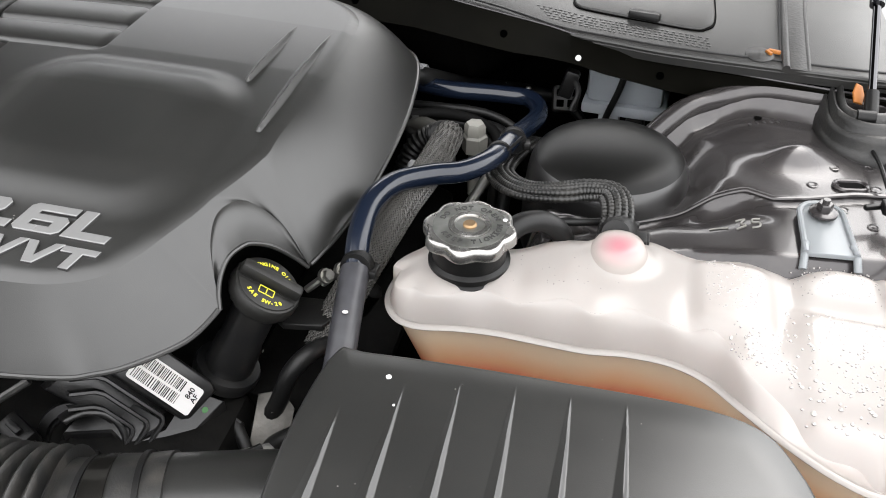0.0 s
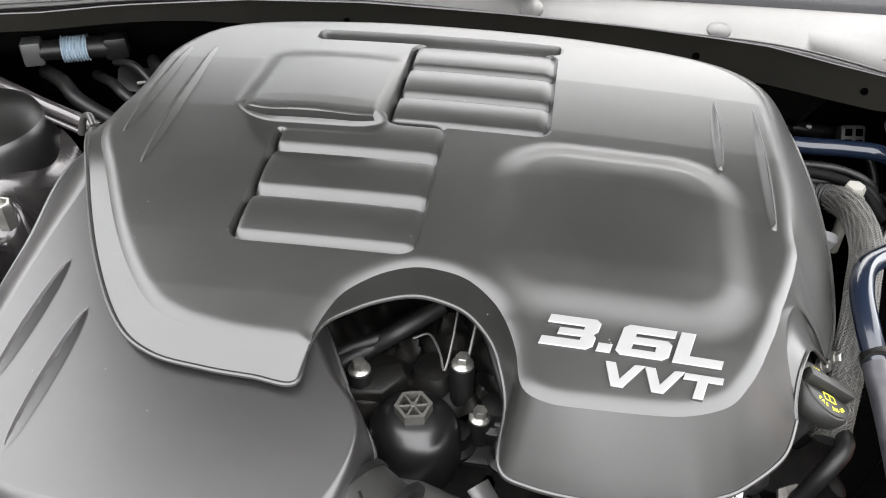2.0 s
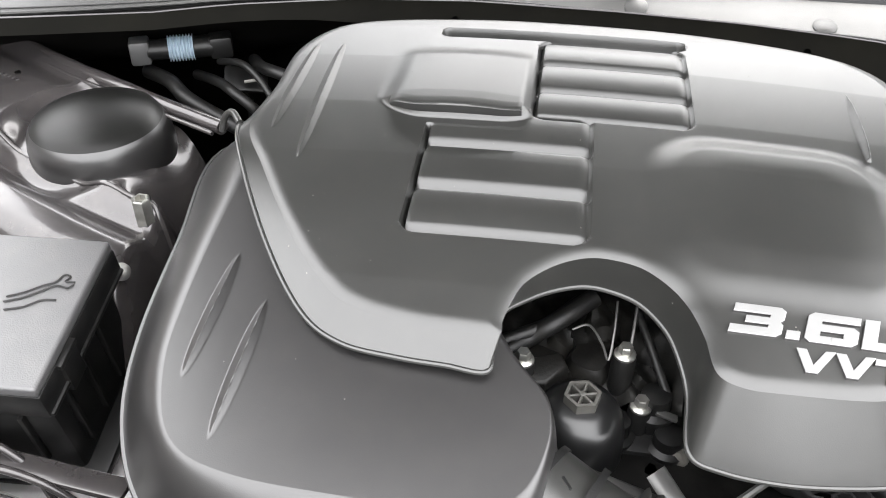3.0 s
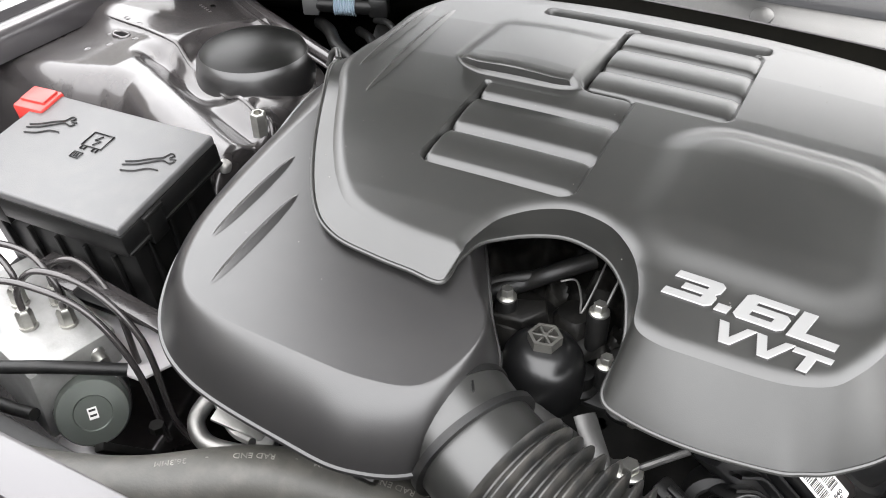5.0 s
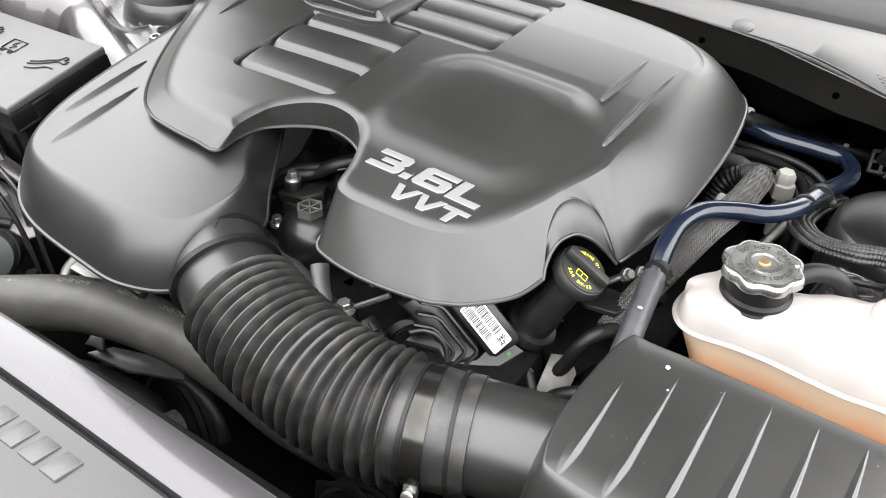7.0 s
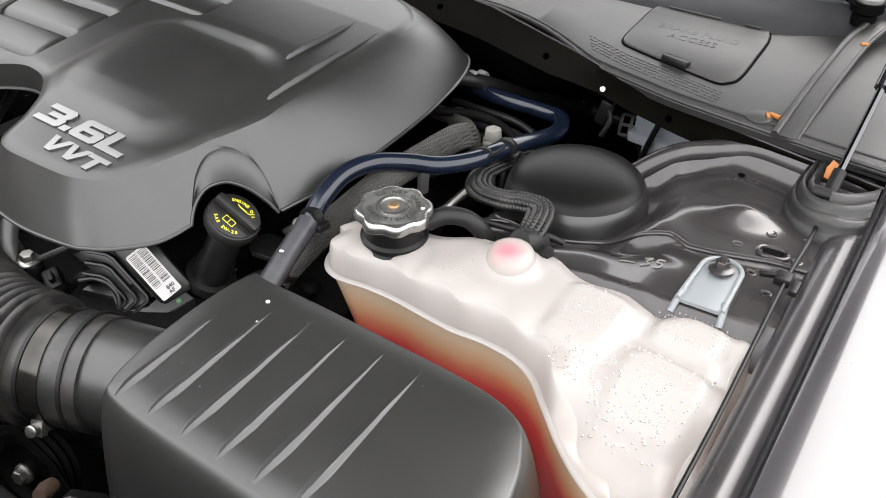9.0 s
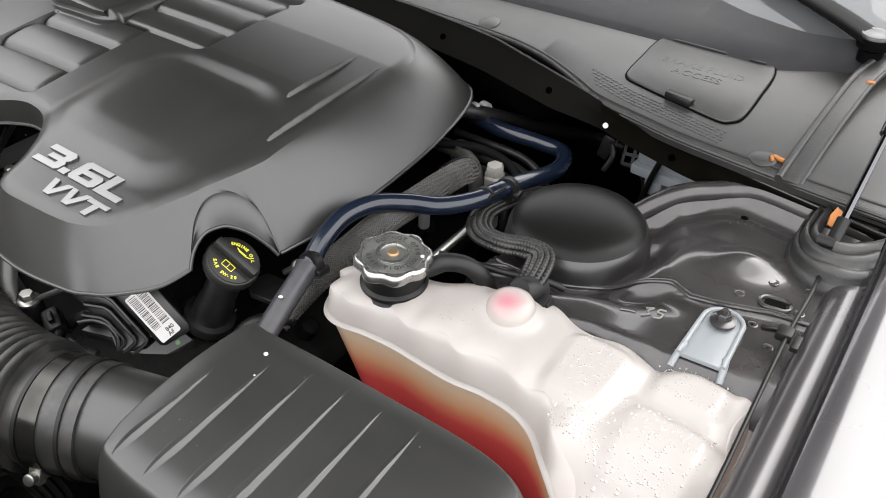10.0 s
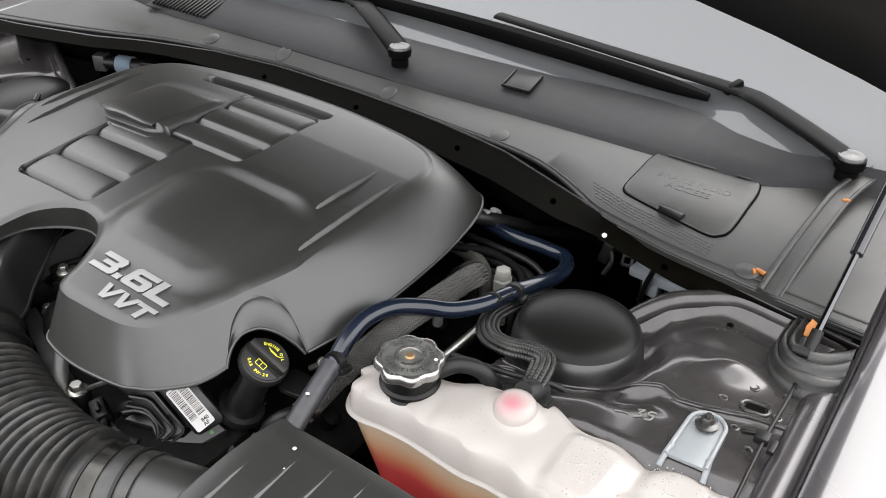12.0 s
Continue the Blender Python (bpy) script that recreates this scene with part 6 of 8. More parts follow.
part("belt", sweep([(-0.345, 0.206, 0.66), (-0.335, 0.205, 0.72), (-0.300, 0.205, 0.744), (-0.262, 0.205, 0.728), (-0.250, 0.206, 0.68), (-0.26, 0.207, 0.62)], 0.009, 8, flat=0.3, up=(0, 1, 0)), RUBBER, idler)
solo("brown_plug", join(lathe([(0.006, -0.010), (0.007, 0.0), (0.005, 0.010)], 14, m=pose(-0.196, 0.170, 0.782, 60, 0, 30))), material("rusty_brown", (0.045, 0.027, 0.018), 0.6, stain=0.3, stain_scale=80), "rusty brown fitting below the intake hose", "fitting")
solo("wiring_loom", tube([(-0.62, 0.15, 0.71), (-0.50, 0.158, 0.735), (-0.38, 0.152, 0.735), (-0.26, 0.150, 0.745), (-0.18, 0.155, 0.755)], 0.008, 12), RUBBER, "black taped wiring loom along the fan shroud", "wiring loom")

# ---- hose clamp details ----
cl_i = int(len(HOSE) * 0.893)
cpos, cdir = Vector(HOSE[cl_i]), Vector(HOSE[cl_i + 3] - HOSE[cl_i - 3]).normalized()
CM = Matrix.Translation(cpos) @ cdir.to_track_quat("X", "Z").to_matrix().to_4x4()
part("clamp_screw", join(lathe([(0.005, -0.013), (0.005, 0.013), (0.0035, 0.014)], 14, m=CM @ pose(0, -0.045, -0.022, 60, 0, 0)), rbox(0.011, 0.008, 0.018, 0.001, CM @ pose(0, -0.046, -0.018, -30, 0, 0))), ZINC, hose, "worm screw of the hose clamp")
for s_ in (0.86, 0.955):
    hose_piece("bead", s_, s_ + 0.012, 0.0492, RUBBER, "raised rubber bead")
part("arrow_mark", rbox(0.002, 0.010, 0.0012, 0.0003, pose(-0.487, 0.262, 0.902, 0, 0, 30), 1), PLASTIC, hose)


# ---- cap and fittings of the coolant bottle ----
pcap = thing("pressure_cap", "worn metal radiator pressure cap with eight lobes", "radiator cap", (*CAP, 0.905))


def lobes(a, i):
    s = 0.5 + 0.5 * math.cos(8 * a + 0.5)
    return 1 + (0.0 if i in (0, 7, 8, 9, 10, 11) else (0.115 * s ** 0.8))


part("shell", lathe([(0.0255, 0.9105), (0.0288, 0.9105), (0.0294, 0.9115), (0.0292, 0.9160), (0.0286, 0.9182), (0.0272, 0.9195), (0.0256, 0.9196), (0.0148, 0.9190), (0.0142, 0.9212), (0.0108, 0.9212), (0.0098, 0.9188), (0.002, 0.9188)],
                   96, (*CAP, 0), wave=lobes), CHROME, pcap)
part("dark_face", lathe([(0.0252, 0.9196), (0.0252, 0.9199), (0.0156, 0.9199), (0.0156, 0.9194)], 64, (*CAP, 0)), material("stained_cap_face", (0.20, 0.203, 0.19), 0.36, metal=0.8, stain=0.5, stain_scale=60), pcap, "dark stained cap face")
part("rivet", lathe([(0.0048, 0.918), (0.0048, 0.9205), (0.0038, 0.9216), (0.001, 0.9218)], 24, (*CAP, 0)), material("brass_rivet", (0.30, 0.20, 0.11), 0.5, metal=0.9), pcap, "brass centre rivet")


def ring_text(text, radius, start, step, size, z, flip):
    out = []
    for i, ch in enumerate(text):
        if ch == " ":
            continue
        a = start + i * step
        m_ = Matrix.Translation((CAP[0] + radius * math.cos(radians(a)), CAP[1] + radius * math.sin(radians(a)), z)) @ pose(0, 0, 0, 0, 0, a + (90 if flip else -90))
        out.append(lettering(ch, size, 0.0005, m_, offset=0.0001))
    return join(*out)


part("stamping", ring_text("DO NOT OPEN HOT", 0.0198, 165, -13.2, 0.0056, 0.9202, False), STAMP, pcap, "stamped warning words", smooth=0)
part("stamping", ring_text("KEEP TIGHT", 0.0198, 222, 13.2, 0.0056, 0.9202, True), STAMP, pcap, "stamped words", smooth=0)
part("paint_spot", lathe([(0.0016, 0.9205), (0.0016, 0.9212)], 12, (CAP[0] + 0.0225, CAP[1] + 0.009, 0)), WHITEPRINT, pcap, "white paint spot")

part("port", lathe([(0.0215, 0.884), (0.0208, 0.893), (0.0195, 0.900), (0.0165, 0.9055), (0.011, 0.9085), (0.002, 0.909)], 40, (0.017, 0.478, 0)), pink_port((0.0165, 0.472, 0.908), 0.017), bottle, "domed hose port with a pink stain")
# mounting tab
WHITETAB = translucent("pale_tab_plastic", (0.24, 0.255, 0.265), (0.36, 0.39, 0.40), 0.25, 0.35)
part("tab_arm", sweep([(0.1420, 0.500, 0.888), (0.1428, 0.508, 0.894), (0.1440, 0.520, 0.8970)], 0.0028, 10), WHITETAB, bottle, "pale plastic tab arm")
part("tab_arm", sweep([(0.1785, 0.503, 0.888), (0.1776, 0.510, 0.894), (0.1757, 0.521, 0.8970)], 0.0028, 10), WHITETAB, bottle, "pale plastic tab arm")
plate = [(0.1430, 0.508)] + [(0.1595 + 0.0155 * math.cos(radians(a)), 0.5575 + 0.0155 * math.sin(radians(a))) for a in range(178, -1, -15)] + [(0.1768, 0.510)]
part("tab_plate", slab(plate, 0.8935, 0.8968, 0.001), WHITETAB, bottle, "pale plastic mounting tab")
rimt = np.array([(x, y, 0.8970) for x, y in plate])
part("tab_rim", sweep(rimt, 0.0022, 8), WHITETAB, bottle, "raised tab rim")
tb = thing("tab_bolt", "black flanged bolt holding the bottle's tab", "bolt", (0.1595, 0.556, 0.899), group="engine bolts")
part("head", join(hexbolt((0.1595, 0.556, 0.9005), 0.0058, 0.008, 1.75), lathe([(0.0026, 0.0), (0.0026, 0.011)], 10, (0.1595, 0.556, 0.9005))), BLACKSTEEL, tb)
part("level_tick", rbox(0.0018, 0.002, 0.009, 0.0006, pose(-0.006, 0.4200, 0.848)), MILKY, bottle)
part("paint_spot", lathe([(0.0018, 0), (0.0018, 0.001)], 10, m=pose(-0.052, 0.4268, 0.8655, 40, 0, 0)), WHITEPRINT, bottle, "white paint spot")
# water beads under the bottle's shoulder
random.seed(11)
beads = []
for x0, x1, y0, y1, n_, big in ((0.125, 0.195, 0.395, 0.455, 110, 1.0), (0.135, 0.19, 0.47, 0.505, 50, 0.6), (0.075, 0.115, 0.44, 0.49, 60, 0.75), (0.09, 0.13, 0.40, 0.43, 50, 0.9), (0.13, 0.185, 0.372, 0.40, 25, 1.5), (-0.06, 0.02, 0.44, 0.47, 18, 0.4)):
    for _ in range(n_ * 2):
        px, py = random.uniform(x0, x1), random.uniform(y0, y1)
        rr = 0.00078 * big * random.uniform(0.4, 1.5)
        zz = float(bottle_z(np.array([px]), np.array([py]), np.array([0.02]))[0])
        beads.append(lathe([(rr, -0.0004), (rr * 0.95, rr * 0.10), (rr * 0.6, rr * 0.30), (rr * 0.1, rr * 0.36)], 9, (px, py, zz)))
bead_ob = part("condensation", join(*beads), DROP, bottle, "beads of condensed water")
bead_ob["kind"] = "stuff"

# overflow hose from the neck
solo("overflow_hose", tube([(-0.062, 0.475, 0.902), (-0.050, 0.486, 0.907), (-0.036, 0.496, 0.903), (-0.024, 0.502, 0.890), (-0.018, 0.506, 0.868)], 0.0078, 16), RUBBER, "black rubber overflow hose at the filler neck", "hose")

# ---- blue tube with grey sleeve ----
blue = thing("coolant_pipe", "glossy dark blue tube with a grey lower sleeve", "pipe", (-0.15, 0.5, 0.88))
part("tube", tube([(-0.159, 0.436, 0.884), (-0.163, 0.462, 0.896), (-0.163, 0.492, 0.9035), (-0.153, 0.522, 0.9035), (-0.132, 0.545, 0.8995), (-0.108, 0.562, 0.896), (-0.090, 0.592, 0.893), (-0.079, 0.638, 0.888), (-0.0665, 0.708, 0.873), (-0.078, 0.746, 0.870), (-0.110, 0.753, 0.869), (-0.165, 0.753, 0.869), (-0.23, 0.772, 0.868)], 0.0086, 20), BLUEHOSE, blue)
part("sleeve", tube([(-0.159, 0.437, 0.885), (-0.1545, 0.400, 0.872), (-0.150, 0.36, 0.855), (-0.148, 0.33, 0.84)], 0.0102, 18, flat=0.9), material("grey_sleeve", (0.030, 0.030, 0.034), 0.38, stain=0.4, stain_scale=60), blue, "grey plastic sleeve")
part("spot", lathe([(0.002, 0), (0.002, 0.0008)], 10, m=pose(-0.1535, 0.396, 0.8815, -20, 0, 0)), WHITEPRINT, blue, "white paint spot")
for at, rz in (((-0.1585, 0.440, 0.886), 0), ((-0.079, 0.632, 0.8885), 10)):
    part("clip", join(lathe([(0.0112, -0.004), (0.0116, 0.0), (0.0112, 0.004)], 20, m=pose(*at, 80, 0, rz)), rbox(0.006, 0.006, 0.014, 0.001, pose(at[0] + 0.012, at[1], at[2] - 0.003, 80, 0, rz))), PLASTIC, blue, "black plastic clip")

# second pipe behind
hp = thing("heater_pipe", "black rubber hose with faint pale print running under the cowl", "hose", (-0.16, 0.83, 0.84))
HPATH = spline([(-0.250, 0.715, 0.892), (-0.190, 0.748, 0.883), (-0.160, 0.830, 0.838), (-0.128, 0.917, 0.7945), (-0.100, 0.926, 0.789), (-0.04, 0.935, 0.78)], 10)
part("hose", sweep(HPATH, 0.0085, 16), RUBBER, hp)
for i in (12, 14, 16, 17, 19, 22, 23, 25):
    pt = Vector(HPATH[i])
    part("print_bar", rbox(0.0070, 0.0016, 0.0006, 0, Matrix.Translation(pt + Vector((0, -0.0035, 0.0080))) @ Vector(HPATH[i + 1] - HPATH[i]).to_track_quat("X", "Z").to_matrix().to_4x4(), 1), PALEPRINT, hp, "faded print bar", smooth=0)
for q in ((-0.1284, 0.912, 0.803), (-0.0997, 0.917, 0.798)):
    part("paint_spot", lathe([(0.0032, -0.001), (0.0032, 0.0008), (0.002, 0.0014)], 10, q), WHITEPRINT, hp, "white paint spot")
solo("steel_stub", join(lathe([(0.0085, 0.79), (0.0085, 0.842), (0.0105, 0.844), (0.0105, 0.850), (0.0085, 0.852), (0.0085, 0.862)], 18, (-0.186, 0.712, 0))), BRACKETSTEEL, "dull steel pipe stub with a band below the cover", "pipe")
solo("vacuum_hose", tube([(-0.21, 0.70, 0.86), (-0.16, 0.715, 0.862), (-0.11, 0.70, 0.86), (-0.09, 0.66, 0.85)], 0.005, 12), SHADEDHOSE, "thin black vacuum hose", "hose")
solo("pipe_fitting", join(lathe([(0.0092, -0.004), (0.0092, 0.004), (0.0085, 0.005)], 18, m=pose(-0.193, 0.7705, 0.8752, 0, 90, -10)), rbox(0.010, 0.005, 0.003, 0.001, pose(-0.190, 0.748, 0.8925, 0, 0, -15))), GREYPRINT, "white plastic pipe fitting by the cover's corner", "fitting")
solo("hex_fitting", join(lathe([(0.0120, 0.848), (0.0120, 0.863), (0.0100, 0.865), (0.0100, 0.873), (0.0082, 0.8765), (0.0030, 0.8775)], 6, (-0.120, 0.677, 0)), lathe([(0.006, 0.80), (0.006, 0.85)], 12, (-0.120, 0.677, 0))), material("cream_plastic", (0.19, 0.185, 0.165), 0.5, stain=0.15), "cream plastic hexagon cap on a pipe", "fitting")
solo("support_rod", tube([(-0.134, 0.545, 0.808), (-0.117, 0.581, 0.830), (-0.101, 0.618, 0.850), (-0.094, 0.634, 0.858)], 0.0048, 12), ZINC, "grey steel rod between hoses", "rod")
solo("dipstick_plug", join(rbox(0.018, 0.012, 0.020, 0.004, pose(-0.158, 0.606, 0.862, 20, 15, 0)), lathe([(0.006, -0.03), (0.006, 0.0)], 12, m=pose(-0.158, 0.606, 0.85, 10, 10, 0))), GREYPRINT, "pale grey plastic plug beside the cover", "plug")


# dim hoses and a plug in the rear corner of the bay
for pts, r in (([(-0.19, 0.725, 0.845), (-0.15, 0.716, 0.852), (-0.112, 0.712, 0.854), (-0.092, 0.698, 0.850), (-0.087, 0.670, 0.835), (-0.088, 0.65, 0.80)], 0.0062), ([(-0.165, 0.705, 0.842), (-0.125, 0.700, 0.850), (-0.106, 0.688, 0.848), (-0.100, 0.668, 0.825), (-0.10, 0.66, 0.79)], 0.0046),
               ([(-0.21, 0.74, 0.855), (-0.16, 0.732, 0.860), (-0.115, 0.730, 0.858), (-0.085, 0.722, 0.845), (-0.075, 0.73, 0.80)], 0.0040)):
    hz_ = thing("rear_hose", "matte black hose with clamp in the rear bay corner", "hose", pts[1], group="rear corner hoses")
    part("hose", tube(pts, r, 14), RUBBER, hz_)
    c_ = spline(pts, 8)[10:13]
    part("clamp", sweep(c_, r * 1.12, 16), PLASTIC, hz_, "black clamp band")
solo("grey_elbow_pipe", tube([(-0.225, 0.722, 0.846), (-0.180, 0.708, 0.852), (-0.155, 0.694, 0.846), (-0.146, 0.684, 0.815)], 0.0085, 16), GREYRUBBER, "dull grey rubber elbow behind the engine cover", "pipe")
CN = pose(-0.0547, 0.903, 0.795, 55, 0, 8)
cn = thing("wire_connector", "grey square wire connector with four sockets under the cowl", "connector", (-0.055, 0.907, 0.793))
part("body", rbox(0.030, 0.030, 0.018, 0.004, CN), FUSELID, cn)
for sx_, sy_ in ((-1, -1), (1, -1), (-1, 1), (1, 1)):
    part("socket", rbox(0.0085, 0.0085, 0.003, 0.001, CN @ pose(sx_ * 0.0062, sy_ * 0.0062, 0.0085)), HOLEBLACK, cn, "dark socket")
part("lead", tube([(-0.045, 0.90, 0.785), (-0.030, 0.885, 0.775), (-0.022, 0.865, 0.75), (-0.02, 0.86, 0.70)], 0.005, 10), RUBBER, cn)
part_strap = thing("zip_tie", "black plastic zip tie round the blue tube", "cable tie", (-0.0865, 0.603, 0.892))
part("loop", lathe([(0.0098, -0.0022), (0.0104, 0.0), (0.0098, 0.0022)], 20, m=pose(-0.0865, 0.603, 0.892, 82, 0, 12)), PLASTIC, part_strap)
part("tail", rbox(0.003, 0.018, 0.0012, 0.0003, pose(-0.074, 0.606, 0.900, 25, 0, -40)), PLASTIC, part_strap)

def braided(path, r, name, label, n_strands=34, pitch=0.10):
    """A woven sleeve: a core tube with crossing raised strands."""
    p = even(spline(path, 10), 0.0035)
    t = thing(name, label, "cable sleeve", tuple(p[len(p) // 2]))
    part("core", sweep(p, r * 0.96, 20), material(name + "_core", (0.02, 0.02, 0.02), 0.8), t)
    tang = np.gradient(p, axis=0)
    tang /= np.linalg.norm(tang, axis=1)[:, None]
    L = np.concatenate([[0], np.cumsum(np.linalg.norm(np.diff(p, axis=0), axis=1))])
    side = np.cross(tang[0], (0, 0, 1))
    frames_ = []
    for i in range(len(p)):
        side = side - tang[i] * (side @ tang[i])
        side /= np.linalg.norm(side)
        frames_.append((side.copy(), np.cross(side, tang[i])))
    geos = []
    for sgn in (1, -1):
        for k in range(n_strands):
            pts = []
            for i in range(len(p)):
                a = 2 * math.pi * k / n_strands + sgn * 2 * math.pi * L[i] / pitch
                q = r * (1.0 + 0.055 * math.cos(math.pi * (i + k)))
                pts.append(p[i] + q * (math.cos(a) * frames_[i][0] + math.sin(a) * frames_[i][1]))
            geos.append(sweep(pts, r * 0.046, 4, caps=False))
    w = part("weave", join(*geos), SLEEVE, t, "grey-black woven strands")
    w["kind"] = "stuff"
    return t


braided([(-0.1405, 0.658, 0.8715), (-0.1380, 0.642, 0.8785), (-0.1360, 0.615, 0.8855), (-0.138, 0.570, 0.888), (-0.148, 0.528, 0.882), (-0.158, 0.487, 0.870), (-0.169, 0.450, 0.853), (-0.180, 0.41, 0.83)], 0.0122, "braided_sleeve", "grey-black braided sleeve over a thick cable")
elbow = even(spline([(-0.1378, 0.640, 0.879), (-0.1420, 0.660, 0.8715), (-0.156, 0.672, 0.862), (-0.175, 0.668, 0.846), (-0.188, 0.655, 0.81)], 10), 0.001)
solo("cable_elbow", sweep(elbow, [0.0112 + 0.0009 * math.cos(i * 1.25) for i in range(len(elbow))], 18), RUBBER, "black ribbed elbow at the end of the braided sleeve", "cable elbow")
bund = [(0.012, 0.500, 0.890), (0.014, 0.520, 0.903), (0.008, 0.540, 0.906), (-0.008, 0.5450, 0.904), (-0.030, 0.5435, 0.900), (-0.052, 0.551, 0.893), (-0.067, 0.564, 0.887), (-0.078, 0.582, 0.881), (-0.0845, 0.603, 0.876), (-0.081, 0.635, 0.871), (-0.072, 0.680, 0.860), (-0.068, 0.72, 0.84)]


def ribbed_cable(path, off, lift, r):
    """A corrugated conduit running beside a path."""
    p = even(spline(path, 10), 0.0008)
    t = np.gradient(p, axis=0)
    nrm = np.stack([-t[:, 1], t[:, 0], np.zeros(len(p))], 1)
    nrm /= np.linalg.norm(nrm, axis=1)[:, None] + 1e-9
    p = p + nrm * off + [0, 0, lift]
    return solo("cable_loom", sweep(p, [r * (1 + 0.11 * math.cos(i * 2 * math.pi / 4)) for i in range(len(p))], 10), LOOM, "black ribbed cable in a bundle beside the tower cap", "cable", group="cable bundle")


for k, lift in enumerate((0.0, 0.0018, 0.0022, 0.0008, -0.002)):
    ribbed_cable(bund, (k - 2) * 0.0046, lift, 0.0028)
solo("cable_boot", join(lathe([(0.009, -0.018), (0.0125, -0.014), (0.0125, 0.010), (0.010, 0.014)], 20, m=pose(0.016, 0.507, 0.894, 60, 0, -10)), rbox(0.010, 0.014, 0.006, 0.001, pose(0.031, 0.504, 0.893)), rbox(0.004, 0.012, 0.016, 0.001, pose(0.036, 0.505, 0.887))), RUBBER,
     "black plastic boot at the end of the cable bundle", "connector")
solo("ground_wire", tube([(-0.075, 0.512, 0.888), (-0.045, 0.517, 0.888), (-0.015, 0.525, 0.886), (0.015, 0.536, 0.884), (0.030, 0.545, 0.876)], 0.0030, 10), RUBBER, "black wire running along the tower flange", "wire")
# chalked mark on the inner wing
def chalk(points, r=0.0008):
    return tube([wing_point(1, x - MID, y, 0.0006) for x, y in points], r, 5, n=4)


part_mark = [chalk([(0.082, 0.543), (0.089, 0.5435), (0.095, 0.5425)], 0.0006)]
bx_ = 0.1005
part_mark.append(chalk([(bx_, 0.5515), (bx_ + 0.006, 0.552), (bx_ + 0.003, 0.5465), (bx_ + 0.0062, 0.543), (bx_, 0.5395)]))
bx_ = 0.111
part_mark.append(chalk([(bx_ + 0.006, 0.552), (bx_ + 0.001, 0.5515), (bx_ + 0.0005, 0.547), (bx_ + 0.005, 0.546), (bx_ + 0.005, 0.541), (bx_, 0.5395)]))
solo("paint_mark", join(*part_mark), PALEPRINT, "pale hand-drawn paint squiggle on the inner wing", "paint mark")

# ---- brake fluid reservoir under the cowl ----
res = thing("brake_reservoir", "white plastic brake fluid reservoir tucked under the cowl", "reservoir", (0.01, 0.81, 0.85))
part("tank", rbox(0.080, 0.062, 0.092, 0.006, pose(0.0135, 0.862, 0.876, 0, 0, -5)), WHITEPLASTIC, res)
part("step", rbox(0.088, 0.068, 0.013, 0.003, pose(0.0140, 0.860, 0.8245, 0, 0, -5)), WHITEPLASTIC, res, "moulded seam ledge")
part("foot", rbox(0.022, 0.020, 0.022, 0.003, pose(-0.002, 0.838, 0.810, 0, 0, -5)), WHITEPLASTIC, res)
part("grommet", rbox(0.020, 0.022, 0.020, 0.004, pose(0.026, 0.838, 0.808, 0, 0, -5)), PLASTIC, res, "black rubber grommet")
solo("sensor_wire", tube([(0.013, 0.835, 0.915), (0.011, 0.822, 0.885), (0.005, 0.818, 0.855), (-0.004, 0.820, 0.825), (-0.012, 0.825, 0.79)], 0.0035, 10), RUBBER, "black sensor wire over the reservoir", "wire")
solo("loom_clip", join(rbox(0.014, 0.012, 0.03, 0.003, pose(-0.045, 0.785, 0.872, 0, 15, 0)), tube([(-0.045, 0.785, 0.885), (-0.035, 0.778, 0.868), (-0.04, 0.77, 0.85)], 0.003, 8)), PLASTIC, "black plastic clip holding wires", "clip")

# ---- flange-side cable and clip ----
solo("release_cable", tube([(0.205, 0.66, 0.905), (0.207, 0.62, 0.9085), (0.206, 0.56, 0.9085), (0.208, 0.48, 0.908), (0.210, 0.40, 0.906), (0.2105, 0.30, 0.904), (0.2105, 0.18, 0.90)], 0.0017, 8), PLASTIC, "thin black bonnet release cable along the wing", "cable")
solo("cable_clip", join(rbox(0.012, 0.012, 0.008, 0.0015, pose(0.204, 0.560, 0.908)), rbox(0.020, 0.004, 0.004, 0.001, pose(0.196, 0.563, 0.906, 0, 0, 20)), rbox(0.006, 0.016, 0.005, 0.001, pose(0.214, 0.556, 0.906))), PLASTIC, "black plastic clip on the release cable", "clip")

# ---- foam seal, gas strut ----
foam = thing("bonnet_seal", "moulded black foam seal block at the bay corner", "foam seal", (0.2, 0.64, 0.91))
f_in = spline([(0.199, 0.775), (0.194, 0.745), (0.190, 0.705), (0.190, 0.685), (0.196, 0.6735), (0.207, 0.672), (0.220, 0.679), (0.232, 0.690), (0.2395, 0.698)], 8)
f_out = spline([(0.178, 0.775), (0.174, 0.735), (0.171, 0.700), (0.172, 0.676), (0.181, 0.654), (0.199, 0.640), (0.220, 0.636), (0.234, 0.642), (0.2405, 0.650)], 8)
f_prof = [(0.0, 0.890), (0.0, 0.918), (0.03, 0.9235), (0.10, 0.9255), (0.20, 0.9250), (0.255, 0.9215), (0.30, 0.9185), (0.345, 0.9195), (0.40, 0.9220), (0.50, 0.9222), (0.56, 0.9190), (0.60, 0.9145), (0.64, 0.9135),
          (0.69, 0.9150), (0.78, 0.9140), (0.83, 0.9095), (0.86, 0.9035), (0.90, 0.9015), (0.95, 0.9005), (0.99, 0.8960), (1.0, 0.880)]
f_wave = np.linspace(0, 1, len(f_in))
